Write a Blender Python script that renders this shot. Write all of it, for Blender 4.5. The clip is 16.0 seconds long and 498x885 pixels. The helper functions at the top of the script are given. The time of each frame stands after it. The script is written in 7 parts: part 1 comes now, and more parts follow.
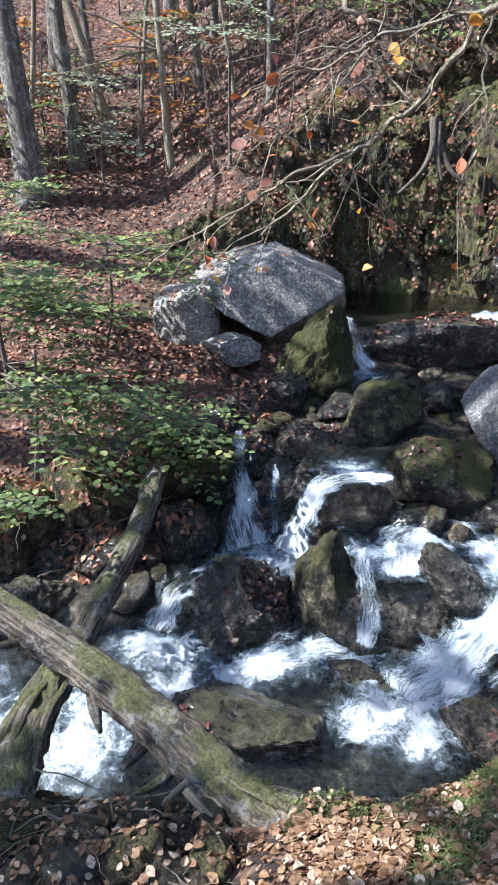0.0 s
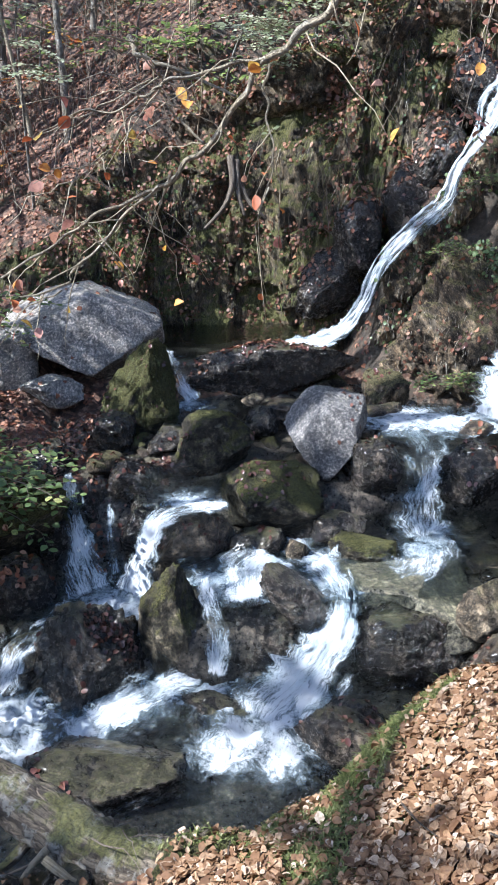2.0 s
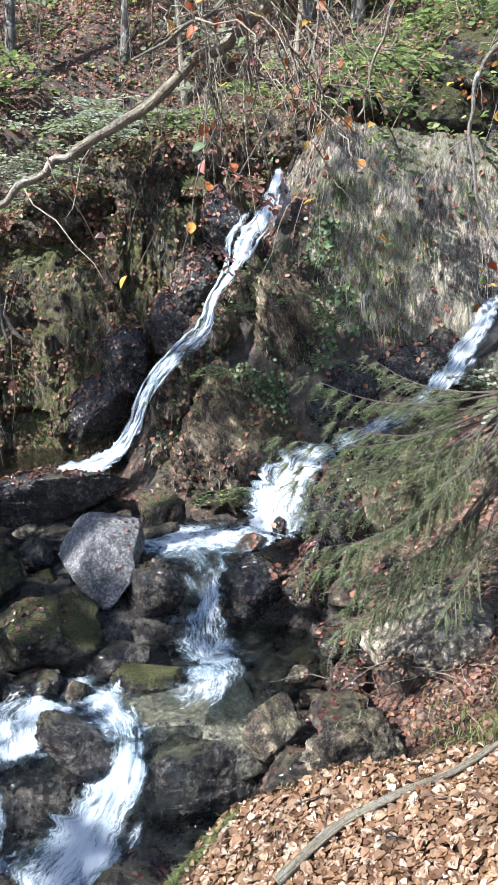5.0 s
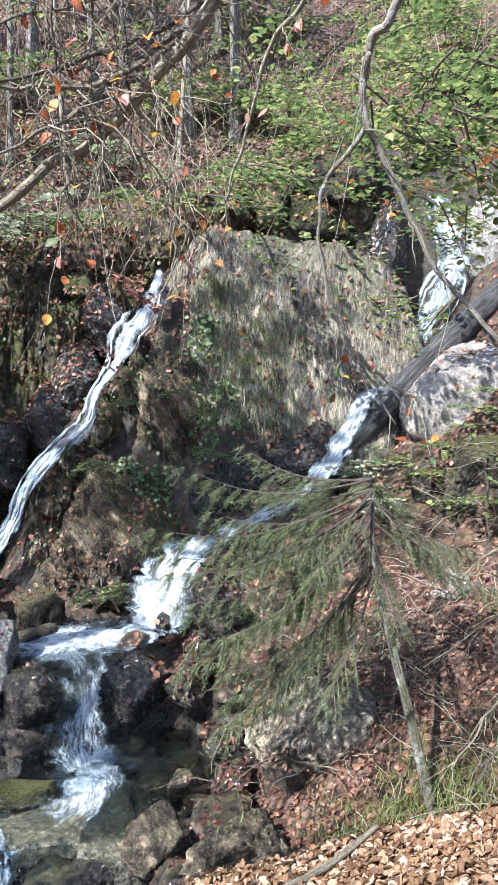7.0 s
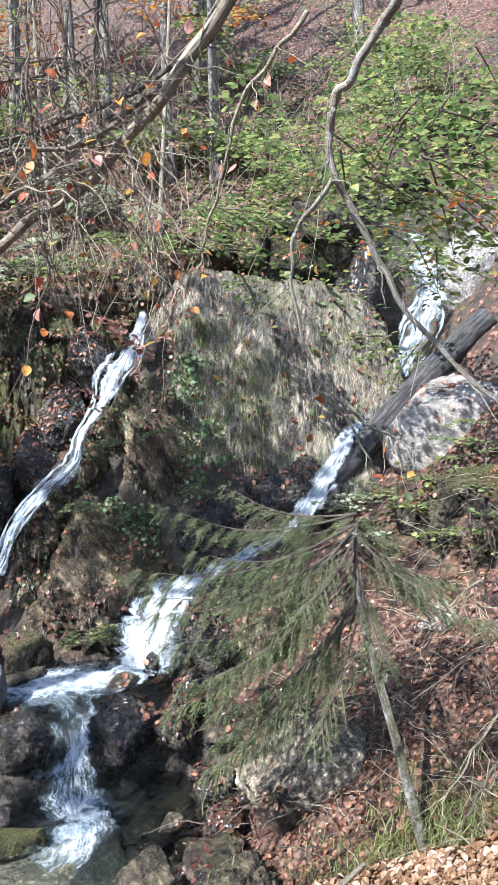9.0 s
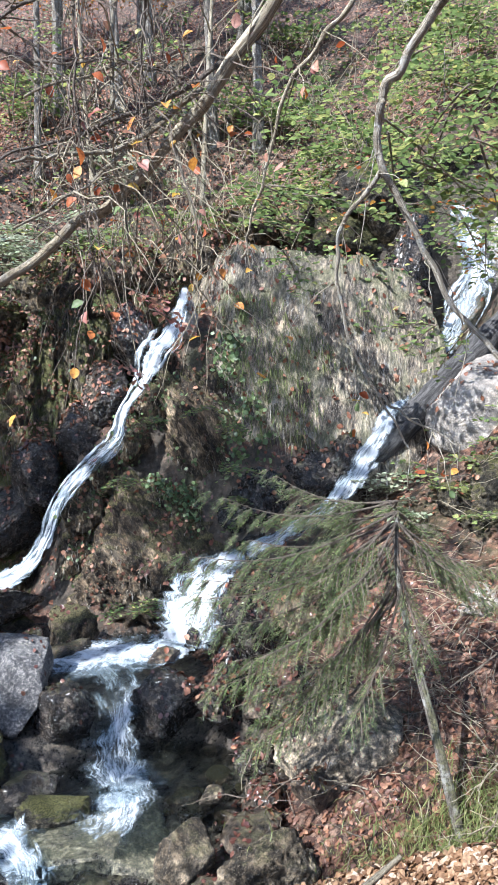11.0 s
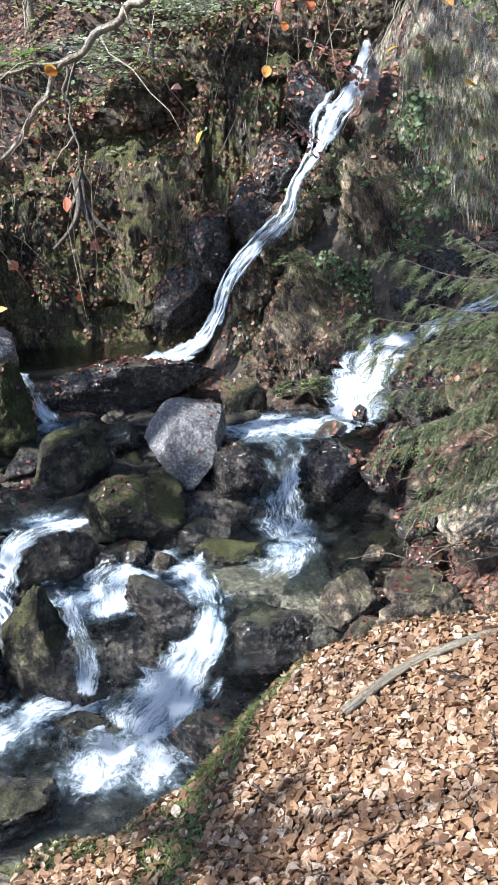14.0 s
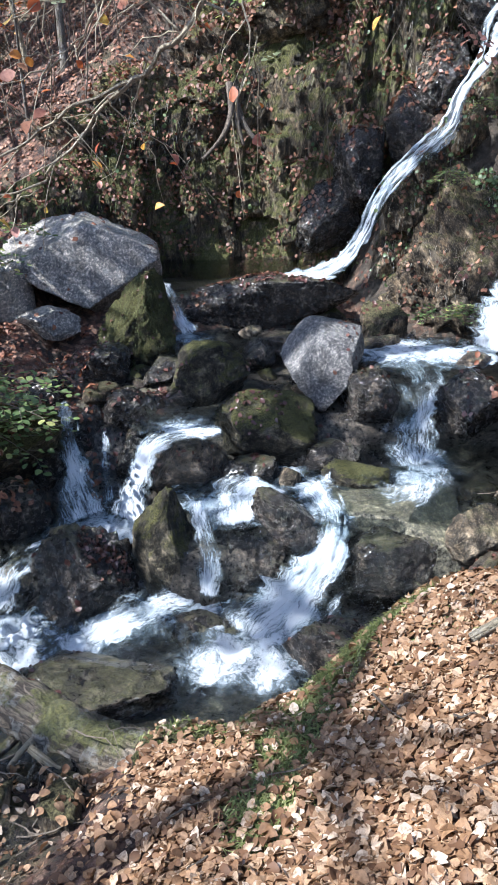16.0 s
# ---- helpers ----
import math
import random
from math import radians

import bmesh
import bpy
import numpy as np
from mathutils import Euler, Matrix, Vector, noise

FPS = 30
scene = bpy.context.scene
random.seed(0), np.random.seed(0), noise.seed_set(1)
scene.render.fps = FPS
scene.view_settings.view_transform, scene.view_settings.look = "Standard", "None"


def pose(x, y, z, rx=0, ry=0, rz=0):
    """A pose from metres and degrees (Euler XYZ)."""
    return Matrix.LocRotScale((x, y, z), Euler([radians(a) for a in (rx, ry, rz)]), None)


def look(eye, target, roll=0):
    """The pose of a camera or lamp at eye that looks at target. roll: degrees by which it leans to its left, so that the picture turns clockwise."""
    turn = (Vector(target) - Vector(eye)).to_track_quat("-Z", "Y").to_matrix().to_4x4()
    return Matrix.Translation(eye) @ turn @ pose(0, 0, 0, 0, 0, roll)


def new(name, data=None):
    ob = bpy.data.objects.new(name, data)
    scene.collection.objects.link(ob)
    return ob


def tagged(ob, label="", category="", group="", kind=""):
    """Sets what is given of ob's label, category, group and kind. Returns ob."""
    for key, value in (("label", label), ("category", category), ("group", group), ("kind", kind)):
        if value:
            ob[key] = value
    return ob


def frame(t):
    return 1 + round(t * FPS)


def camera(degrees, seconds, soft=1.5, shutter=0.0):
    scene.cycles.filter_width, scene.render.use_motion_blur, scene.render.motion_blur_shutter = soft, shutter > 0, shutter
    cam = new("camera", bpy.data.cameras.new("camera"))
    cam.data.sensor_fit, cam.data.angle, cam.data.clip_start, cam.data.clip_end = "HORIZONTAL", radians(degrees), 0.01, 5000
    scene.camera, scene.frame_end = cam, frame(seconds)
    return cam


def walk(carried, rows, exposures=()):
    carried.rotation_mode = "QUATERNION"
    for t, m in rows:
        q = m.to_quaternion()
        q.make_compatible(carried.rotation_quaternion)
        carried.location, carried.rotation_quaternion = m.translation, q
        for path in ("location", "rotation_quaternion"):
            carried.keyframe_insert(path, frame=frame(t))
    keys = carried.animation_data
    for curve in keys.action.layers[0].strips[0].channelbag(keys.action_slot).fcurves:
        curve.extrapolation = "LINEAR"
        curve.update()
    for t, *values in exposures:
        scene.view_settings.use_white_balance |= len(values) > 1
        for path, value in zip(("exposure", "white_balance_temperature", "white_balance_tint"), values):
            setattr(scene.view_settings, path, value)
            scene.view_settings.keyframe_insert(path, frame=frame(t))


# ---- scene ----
cam = camera(36.8, 16.0)
PATH = [
    (0, (0.227, -0.165, 4.307), (0.172, 1.672, 3.518), 0.2),
    (0.5, (0.239, -0.164, 4.303), (0.355, 1.681, 3.54), 0.1),
    (1, (0.253, -0.162, 4.307), (0.509, 1.676, 3.56), 0.1),
    (1.5, (0.248, -0.175, 4.323), (0.605, 1.652, 3.593), 0.1),
    (2, (0.254, -0.179, 4.319), (0.641, 1.65, 3.61), -0.5),
    (2.5, (0.256, -0.184, 4.317), (0.673, 1.647, 3.628), -0.8),
    (3, (0.259, -0.177, 4.332), (0.708, 1.652, 3.658), -0.9),
    (3.5, (0.282, -0.176, 4.366), (0.827, 1.636, 3.718), -0.6),
    (4, (0.355, -0.194, 4.406), (1.037, 1.598, 3.837), -0.2),
    (4.5, (0.409, -0.209, 4.445), (1.225, 1.553, 3.965), -0.1),
    (5, (0.473, -0.197, 4.418), (1.398, 1.524, 3.994), -0.2),
    (5.2, (0.487, -0.202, 4.414), (1.46, 1.5, 4.019), -0.2),
    (7.3, (0.601, -0.328, 4.385), (1.792, 1.272, 4.231), -0.2),
    (7.5, (0.606, -0.339, 4.391), (1.803, 1.257, 4.246), -0.3),
    (8, (0.605, -0.373, 4.407), (1.814, 1.216, 4.287), -0.7),
    (8.5, (0.601, -0.394, 4.41), (1.816, 1.193, 4.32), -1.0),
    (8.7, (0.595, -0.403, 4.413), (1.808, 1.185, 4.334), -1.3),
    (10.8, (0.565, -0.426, 4.607), (1.695, 1.217, 4.446), -1.1),
    (11, (0.568, -0.411, 4.597), (1.683, 1.24, 4.423), -1.1),
    (11.5, (0.551, -0.412, 4.555), (1.645, 1.249, 4.35), -1.3),
    (12, (0.539, -0.405, 4.491), (1.611, 1.263, 4.232), -1.5),
    (12.5, (0.52, -0.38, 4.386), (1.511, 1.319, 4.024), -1.7),
    (13, (0.5, -0.353, 4.312), (1.367, 1.389, 3.851), -1.7),
    (13.5, (0.474, -0.344, 4.248), (1.254, 1.407, 3.677), -1.5),
    (14, (0.455, -0.34, 4.206), (1.145, 1.42, 3.552), -1.6),
    (14.5, (0.428, -0.336, 4.172), (1.012, 1.437, 3.454), -1.8),
    (15, (0.39, -0.33, 4.151), (0.893, 1.446, 3.379), -1.1),
    (15.5, (0.375, -0.313, 4.12), (0.795, 1.473, 3.324), -1.0),
    (16, (0.369, -0.304, 4.105), (0.722, 1.483, 3.28), -0.6),
]
walk(cam, [(t, look(eye, target, roll)) for t, eye, target, roll in PATH], [(0, 1.64, 5700, 11), (16, 1.64, 5700, 11)])

# ---- world, sun, exposure ----
SUN_AZ, SUN_EL = radians(263), radians(48)   # from the left of the first view, a little behind
sun_dir = Vector((math.sin(SUN_AZ) * math.cos(SUN_EL), math.cos(SUN_AZ) * math.cos(SUN_EL), math.sin(SUN_EL)))
world = bpy.data.worlds.new("sky")
scene.world = world
world.use_nodes = True
wn = world.node_tree
sky = wn.nodes.new("ShaderNodeTexSky")
sky.sky_type, sky.sun_disc = "NISHITA", False
sky.sun_elevation, sky.sun_rotation = SUN_EL, SUN_AZ
wn.nodes["Background"].inputs["Strength"].default_value = 0.122
wn.links.new(sky.outputs[0], wn.nodes["Background"].inputs["Color"])
sun_data = bpy.data.lights.new("sun", "SUN")
sun_data.energy, sun_data.angle, sun_data.color = 4.9, radians(0.5), (1.0, 0.95, 0.88)
sun = new("sun", sun_data)
sun.matrix_world = look(sun_dir * 60, (0, 0, 0))

# ---- helpers ----
rs = np.random.RandomState(7)
_TAB = np.random.RandomState(5).rand(256, 256)


def vnoise(x, y):
    x, y = np.asarray(x, float), np.asarray(y, float)
    xi, yi = np.floor(x).astype(int), np.floor(y).astype(int)
    u, v = x - xi, y - yi
    u, v = u * u * (3 - 2 * u), v * v * (3 - 2 * v)
    g = lambda a, b: _TAB[(xi + a) % 256, (yi + b) % 256]
    return (g(0, 0) * (1 - u) + g(1, 0) * u) * (1 - v) + (g(0, 1) * (1 - u) + g(1, 1) * u) * v


def fbm(x, y, octaves=4):
    total, amp = 0.0, 0.5
    for i in range(octaves):
        total = total + amp * (2 * vnoise(np.asarray(x) * 2 ** i + 17 * i, np.asarray(y) * 2 ** i + 31 * i) - 1)
        amp *= 0.5
    return total


def smax(a, b, k):
    h = np.clip(0.5 + 0.5 * (a - b) / k, 0, 1)
    return b * (1 - h) + a * h + k * h * (1 - h)


def mesh_ob(name, verts, faces, mat, parent=None, label="", smooth=True, uvs=None):
    """One mesh object from vertex and face arrays."""
    me = bpy.data.meshes.new(name)
    me.from_pydata([tuple(v) for v in np.asarray(verts).tolist()], [], [tuple(f) for f in (faces.tolist() if hasattr(faces, "tolist") else faces)])
    if uvs is not None:
        layer = me.uv_layers.new(name="UVMap")
        idx = np.empty(len(me.loops), dtype=np.int32)
        me.loops.foreach_get("vertex_index", idx)
        layer.data.foreach_set("uv", np.asarray(uvs, dtype=np.float32)[idx].ravel())
    if mat:
        me.materials.append(mat)
    if smooth:
        me.polygons.foreach_set("use_smooth", [True] * len(me.polygons))
    ob = new(name, me)
    if parent is not None:
        ob.parent = parent
    if label:
        ob["label"] = label
    return ob


def catmull(pts, n):
    """n points along a smooth line through pts (any number of columns)."""
    p = np.asarray(pts, float)
    p = np.vstack([2 * p[0] - p[1], p, 2 * p[-1] - p[-2]])
    out = []
    segs = len(p) - 3
    for s in np.linspace(0, segs - 1e-6, n):
        i = int(s)
        f = s - i
        a, b, c, d = p[i], p[i + 1], p[i + 2], p[i + 3]
        out.append(0.5 * (2 * b + (c - a) * f + (2 * a - 5 * b + 4 * c - d) * f * f + (3 * b - a - 3 * c + d) * f ** 3))
    return np.array(out)


def tube_arrays(pts, radii, sides=8, rough=0.0, seed=0):
    """A tapered, slightly knobbly tube along pts. Returns verts and faces."""
    p = np.asarray(pts, float)
    r = np.asarray(radii, float)
    tang = np.gradient(p, axis=0)
    tang /= np.linalg.norm(tang, axis=1)[:, None] + 1e-9
    ref = np.array([0.31, 0.17, 0.93]) if abs(tang[0][2]) < 0.9 else np.array([0.95, 0.2, 0.1])
    side = np.cross(tang, ref)
    side /= np.linalg.norm(side, axis=1)[:, None] + 1e-9
    up = np.cross(side, tang)
    rr = np.random.RandomState(seed)
    ang = np.linspace(0, 2 * math.pi, sides, endpoint=False)
    verts, faces = [], []
    for i in range(len(p)):
        k = 1 + rough * (rr.rand(sides) - 0.5) * 2
        ring = p[i] + (np.cos(ang) * k)[:, None] * side[i] * r[i] + (np.sin(ang) * k)[:, None] * up[i] * r[i]
        verts.append(ring)
    for i in range(len(p) - 1):
        for j in range(sides):
            a, b = i * sides + j, i * sides + (j + 1) % sides
            faces.append((a, b, b + sides, a + sides))
    faces.append(tuple(range(sides - 1, -1, -1)))
    faces.append(tuple(range((len(p) - 1) * sides, len(p) * sides)))
    return np.vstack(verts), faces


def join_arrays(chunks):
    vs, fs, off = [], [], 0
    for v, f in chunks:
        vs.append(v)
        fs += [tuple(int(i) + off for i in q) for q in f]
        off += len(v)
    return np.vstack(vs), fs


LEAF_OUT = np.array([(0, 0), (0.33, 0), (0.67, 0), (1, 0), (0.12, 0.15), (0.36, 0.29), (0.63, 0.29), (0.86, 0.14), (0.12, -0.15), (0.36, -0.29), (0.63, -0.29), (0.86, -0.14)])
LEAF_FACES = ((0, 1, 5, 4), (1, 2, 6, 5), (2, 3, 7, 6), (0, 8, 9, 1), (1, 9, 10, 2), (2, 10, 11, 3))
NEEDLE_OUT = np.array([(0, 0.12), (0.6, 0.14), (1, 0), (0.6, -0.14)])


def leaf_arrays(pos, heading, normal, size, curl, width=1.0, needle=False):
    """Many curled, uneven leaves: base point, direction of the midrib, face normal, length, curl."""
    pos, heading, normal = (np.asarray(a, float) for a in (pos, heading, normal))
    size, curl = np.asarray(size, float), np.asarray(curl, float)
    rr = np.random.RandomState(len(pos) % 9973)
    heading = heading / (np.linalg.norm(heading, axis=1)[:, None] + 1e-9)
    side = np.cross(normal, heading)
    side /= np.linalg.norm(side, axis=1)[:, None] + 1e-9
    nrm = np.cross(heading, side)
    outline = NEEDLE_OUT if needle else LEAF_OUT
    n = len(outline)
    out = np.empty((len(pos), n, 3))
    twist = rr.normal(0, 0.25, len(pos))
    for k, (a, b) in enumerate(outline):
        lift = curl * (abs(b) * 1.7 - 1.0 * (a - 0.5) ** 2) + (0 if needle else twist * b * (a - 0.4) * 2)
        wide = b * width * (1 if needle else rr.uniform(0.88, 1.12, len(pos)))
        out[:, k] = pos + heading * (a * size)[:, None] + side * (wide * size)[:, None] + nrm * (lift * size)[:, None]
    base = (np.arange(len(pos)) * n)[:, None]
    if needle:
        return out.reshape(-1, 3), base + np.arange(4)
    return out.reshape(-1, 3), np.concatenate([base + np.array(f) for f in LEAF_FACES])


def stuff_mesh(name, verts, quads, mat, smooth=False):
    me = bpy.data.meshes.new(name)
    verts, quads = np.asarray(verts, dtype=np.float32), np.asarray(quads, dtype=np.int32)
    me.vertices.add(len(verts))
    me.vertices.foreach_set("co", verts.ravel())
    me.loops.add(quads.size)
    me.loops.foreach_set("vertex_index", quads.ravel())
    me.polygons.add(len(quads))
    me.polygons.foreach_set("loop_start", np.arange(len(quads), dtype=np.int32) * quads.shape[1])
    me.polygons.foreach_set("loop_total", np.full(len(quads), quads.shape[1], dtype=np.int32))
    me.update(calc_edges=True)
    me.materials.append(mat)
    if smooth:
        me.polygons.foreach_set("use_smooth", [True] * len(quads))
    return new(name, me)


# ---- materials ----
def material(name):
    m = bpy.data.materials.new(name)
    m.use_nodes = True
    nt = m.node_tree
    bsdf = nt.nodes["Principled BSDF"]
    return m, nt, bsdf


def node(nt, kind, **values):
    n = nt.nodes.new(kind)
    for key, value in values.items():
        n.inputs[key.replace("_", " ")].default_value = value
    return n


def noise_tex(nt, scale, detail=5.0, rough=0.6, coords=None):
    n = node(nt, "ShaderNodeTexNoise", Scale=scale, Detail=detail, Roughness=rough)
    if coords is not None:
        nt.links.new(coords, n.inputs["Vector"])
    return n


def ramp(nt, fac, stops):
    r = nt.nodes.new("ShaderNodeValToRGB")
    els = r.color_ramp.elements
    while len(els) < len(stops):
        els.new(0.5)
    for e, (p, c) in zip(els, stops):
        e.position = p
        e.color = (*c, 1) if len(c) == 3 else c
    nt.links.new(fac, r.inputs[0])
    return r.outputs[0]


def mixc(nt, fac, a, b):
    m = nt.nodes.new("ShaderNodeMix")
    m.data_type = "RGBA"
    for sock, v in ((m.inputs[0], fac), (m.inputs[6], a), (m.inputs[7], b)):
        if hasattr(v, "links"):
            nt.links.new(v, sock)
        else:
            sock.default_value = v if isinstance(v, float) else (*v, 1)
    return m.outputs[2]


def mathn(nt, op, a, b=0.0, clamp=False):
    m = nt.nodes.new("ShaderNodeMath")
    m.operation, m.use_clamp = op, clamp
    for sock, v in zip(m.inputs, (a, b)):
        if hasattr(v, "links"):
            nt.links.new(v, sock)
        else:
            sock.default_value = v
    return m.outputs[0]


def bump(nt, bsdf, height, strength=0.5, distance=0.02):
    b = node(nt, "ShaderNodeBump", Strength=strength, Distance=distance)
    nt.links.new(height, b.inputs["Height"])
    nt.links.new(b.outputs[0], bsdf.inputs["Normal"])


def up_mask(nt, low, high, noise_out, amount=0.5):
    """1 where the surface faces up, broken by noise."""
    g = nt.nodes.new("ShaderNodeNewGeometry")
    sep = nt.nodes.new("ShaderNodeSeparateXYZ")
    nt.links.new(g.outputs["Normal"], sep.inputs[0])
    n = mathn(nt, "MULTIPLY", mathn(nt, "SUBTRACT", noise_out, 0.5), amount * 2)
    s = mathn(nt, "ADD", sep.outputs[2], n)
    r = nt.nodes.new("ShaderNodeMapRange")
    nt.links.new(s, r.inputs[0])
    r.inputs[1].default_value, r.inputs[2].default_value = low, high
    return r.outputs[0]


def rock_material(name, dark, mid, pale, moss=0.0, moss_low=0.3, gloss=0.6, scale=1.0, moss_colours=((0.016, 0.018, 0.006), (0.15, 0.15, 0.04)), streak=1.0, grainy=0.9):
    m, nt, b = material(name)
    co = nt.nodes.new("ShaderNodeTexCoord").outputs["Object"]
    if streak != 1.0:
        mp = nt.nodes.new("ShaderNodeMapping")
        mp.inputs["Scale"].default_value = (1, 1, streak)
        nt.links.new(co, mp.inputs[0])
        co = mp.outputs[0]
    n1 = noise_tex(nt, 2.0 * scale, 7, 0.7, co)
    n2 = noise_tex(nt, 11 * scale, 9, 0.75, co)
    n3 = noise_tex(nt, 55 * scale, 6, 0.7, co)
    n4 = noise_tex(nt, 5 * scale, 4, 0.6, co)
    vor = node(nt, "ShaderNodeTexVoronoi", Scale=26 * scale)
    nt.links.new(co, vor.inputs["Vector"])
    base = ramp(nt, n1.outputs[0], [(0.38, dark), (0.5, mid), (0.63, pale)])
    grain = ramp(nt, n2.outputs[0], [(0.38, (0.08, 0.08, 0.08)), (0.47, (0.5, 0.5, 0.5)), (0.54, (1.3, 1.22, 1.12)), (0.62, (3.2, 2.95, 2.6))])
    mul = nt.nodes.new("ShaderNodeMix")
    mul.data_type, mul.blend_type = "RGBA", "MULTIPLY"
    mul.inputs[0].default_value = grainy
    nt.links.new(base, mul.inputs[6])
    nt.links.new(grain, mul.inputs[7])
    col = mul.outputs[2]
    speck = ramp(nt, n3.outputs[0], [(0.55, (0, 0, 0)), (0.63, (1, 1, 1))])
    col = mixc(nt, mathn(nt, "MULTIPLY", speck, 0.5), col, pale)
    lich = ramp(nt, n4.outputs[0], [(0.6, (0, 0, 0)), (0.66, (1, 1, 1))])
    lich = mathn(nt, "MULTIPLY", lich, mathn(nt, "MULTIPLY", n3.outputs[0], 0.5))
    col = mixc(nt, lich, col, tuple(min(0.6, 1.6 * c + 0.03) for c in pale))
    rough = mathn(nt, "ADD", mathn(nt, "MULTIPLY", n2.outputs[0], 0.5), gloss - 0.25)
    h = mathn(nt, "ADD", mathn(nt, "MULTIPLY", n2.outputs[0], 1.0), mathn(nt, "MULTIPLY", n3.outputs[0], 0.45))
    h = mathn(nt, "SUBTRACT", h, mathn(nt, "MULTIPLY", vor.outputs["Distance"], 0.15))
    if moss > 0:
        mask = mathn(nt, "MULTIPLY", up_mask(nt, moss_low, moss_low + 0.4, n1.outputs[0], 1.3), moss)
        mask = mathn(nt, "MULTIPLY", mask, mathn(nt, "ADD", n2.outputs[0], 0.45), True)
        mc = ramp(nt, n3.outputs[0], [(0.4, moss_colours[0]), (0.6, moss_colours[1])])
        col = mixc(nt, mask, col, mc)
        rough = mathn(nt, "ADD", rough, mathn(nt, "MULTIPLY", mask, 0.4), True)
        h = mathn(nt, "ADD", h, mathn(nt, "MULTIPLY", mask, 0.5))
    nt.links.new(col, b.inputs["Base Color"])
    nt.links.new(rough, b.inputs["Roughness"])
    b.inputs["Specular IOR Level"].default_value = 0.5 if gloss < 0.4 else 0.25
    if gloss < 0.35:   # a film of water over the stone
        b.inputs["Coat Weight"].default_value = 0.35
        b.inputs["Coat Roughness"].default_value = 0.16
        b.inputs["Coat IOR"].default_value = 1.33
    bump(nt, b, h, 1.0, 0.08 / scale)
    return m


def leaf_material(name, stops, through_light=0.35, rough=0.55):
    m, nt, b = material(name)
    g = nt.nodes.new("ShaderNodeNewGeometry")
    oi = nt.nodes.new("ShaderNodeObjectInfo")
    fac = mathn(nt, "FRACT", mathn(nt, "ADD", g.outputs["Random Per Island"], oi.outputs["Random"]))
    col = ramp(nt, fac, stops)
    n = noise_tex(nt, 60, 3, 0.6, nt.nodes.new("ShaderNodeTexCoord").outputs["Object"])
    col = mixc(nt, mathn(nt, "MULTIPLY", mathn(nt, "SUBTRACT", n.outputs[0], 0.38, True), 2.6, True), col, tuple(0.55 * c for c in stops[1][1]))
    nt.links.new(col, b.inputs["Base Color"])
    b.inputs["Roughness"].default_value = rough
    tr = nt.nodes.new("ShaderNodeBsdfTranslucent")
    nt.links.new(col, tr.inputs["Color"])
    mx = nt.nodes.new("ShaderNodeMixShader")
    mx.inputs[0].default_value = through_light
    nt.links.new(b.outputs[0], mx.inputs[1])
    nt.links.new(tr.outputs[0], mx.inputs[2])
    nt.links.new(mx.outputs[0], nt.nodes["Material Output"].inputs["Surface"])
    return m


grey_rock = rock_material("grey_rock", (0.15, 0.144, 0.134), (0.28, 0.268, 0.25), (0.4, 0.385, 0.36), 0.5, 0.9, 0.55, 3.2, grainy=0.7)
# wet stone; its black also serves as painted shade in gaps and hollows
dark_rock = rock_material("wet_and_shade_rock", (0.007, 0.006, 0.005), (0.024, 0.02, 0.016), (0.1, 0.086, 0.07), 0.5, 0.7, 0.25, 1.7)
brown_rock = rock_material("brown_rock", (0.018, 0.014, 0.01), (0.055, 0.043, 0.031), (0.18, 0.145, 0.108), 0.5, 0.7, 0.33, 1.7)
mossy_rock = rock_material("mossy_rock", (0.012, 0.011, 0.008), (0.038, 0.034, 0.025), (0.15, 0.135, 0.1), 0.95, 0.35, 0.5, 1.5, ((0.02, 0.022, 0.007), (0.14, 0.135, 0.042)))
cliff_rock = rock_material("cliff_rock", (0.06, 0.051, 0.041), (0.215, 0.188, 0.15), (0.58, 0.53, 0.44), 0.8, 0.2, 0.7, 1.6, ((0.037, 0.043, 0.019), (0.18, 0.18, 0.09)), 0.3, 0.85)
rib_rock = rock_material("rib_rock", (0.022, 0.017, 0.011), (0.08, 0.062, 0.042), (0.27, 0.22, 0.155), 0.9, 0.3, 0.65, 1.2, ((0.025, 0.024, 0.012), (0.15, 0.135, 0.06)), 0.5)
wall_rock = rock_material("wall_rock", (0.024, 0.02, 0.014), (0.09, 0.074, 0.05), (0.26, 0.215, 0.15), 0.95, 0.15, 0.6, 1.0, ((0.03, 0.03, 0.011), (0.15, 0.14, 0.045)), 0.5)
slate_rock = rock_material("slate_rock", (0.07, 0.07, 0.07), (0.14, 0.14, 0.142), (0.23, 0.227, 0.222), 0.4, 0.95, 0.45, 3.2, grainy=0.7)
sand_rock = rock_material("sand_rock", (0.1, 0.085, 0.062), (0.28, 0.24, 0.18), (0.52, 0.46, 0.36), 0.5, 0.9, 0.65, 1.4)
tan_rock = rock_material("tan_rock", (0.035, 0.028, 0.02), (0.11, 0.092, 0.067), (0.33, 0.285, 0.215), 0.6, 0.75, 0.65)
ledge_rock = rock_material("ledge_rock", (0.05, 0.05, 0.038), (0.12, 0.118, 0.09), (0.26, 0.25, 0.19), 0.35, 0.6, 0.3, 2.0)
cleft_rock = rock_material("wet_cleft_rock", (0.018, 0.015, 0.01), (0.075, 0.061, 0.041), (0.24, 0.2, 0.14), 0.95, 0.0, 0.5, 1.3, ((0.025, 0.028, 0.009), (0.13, 0.13, 0.04)), 0.4)
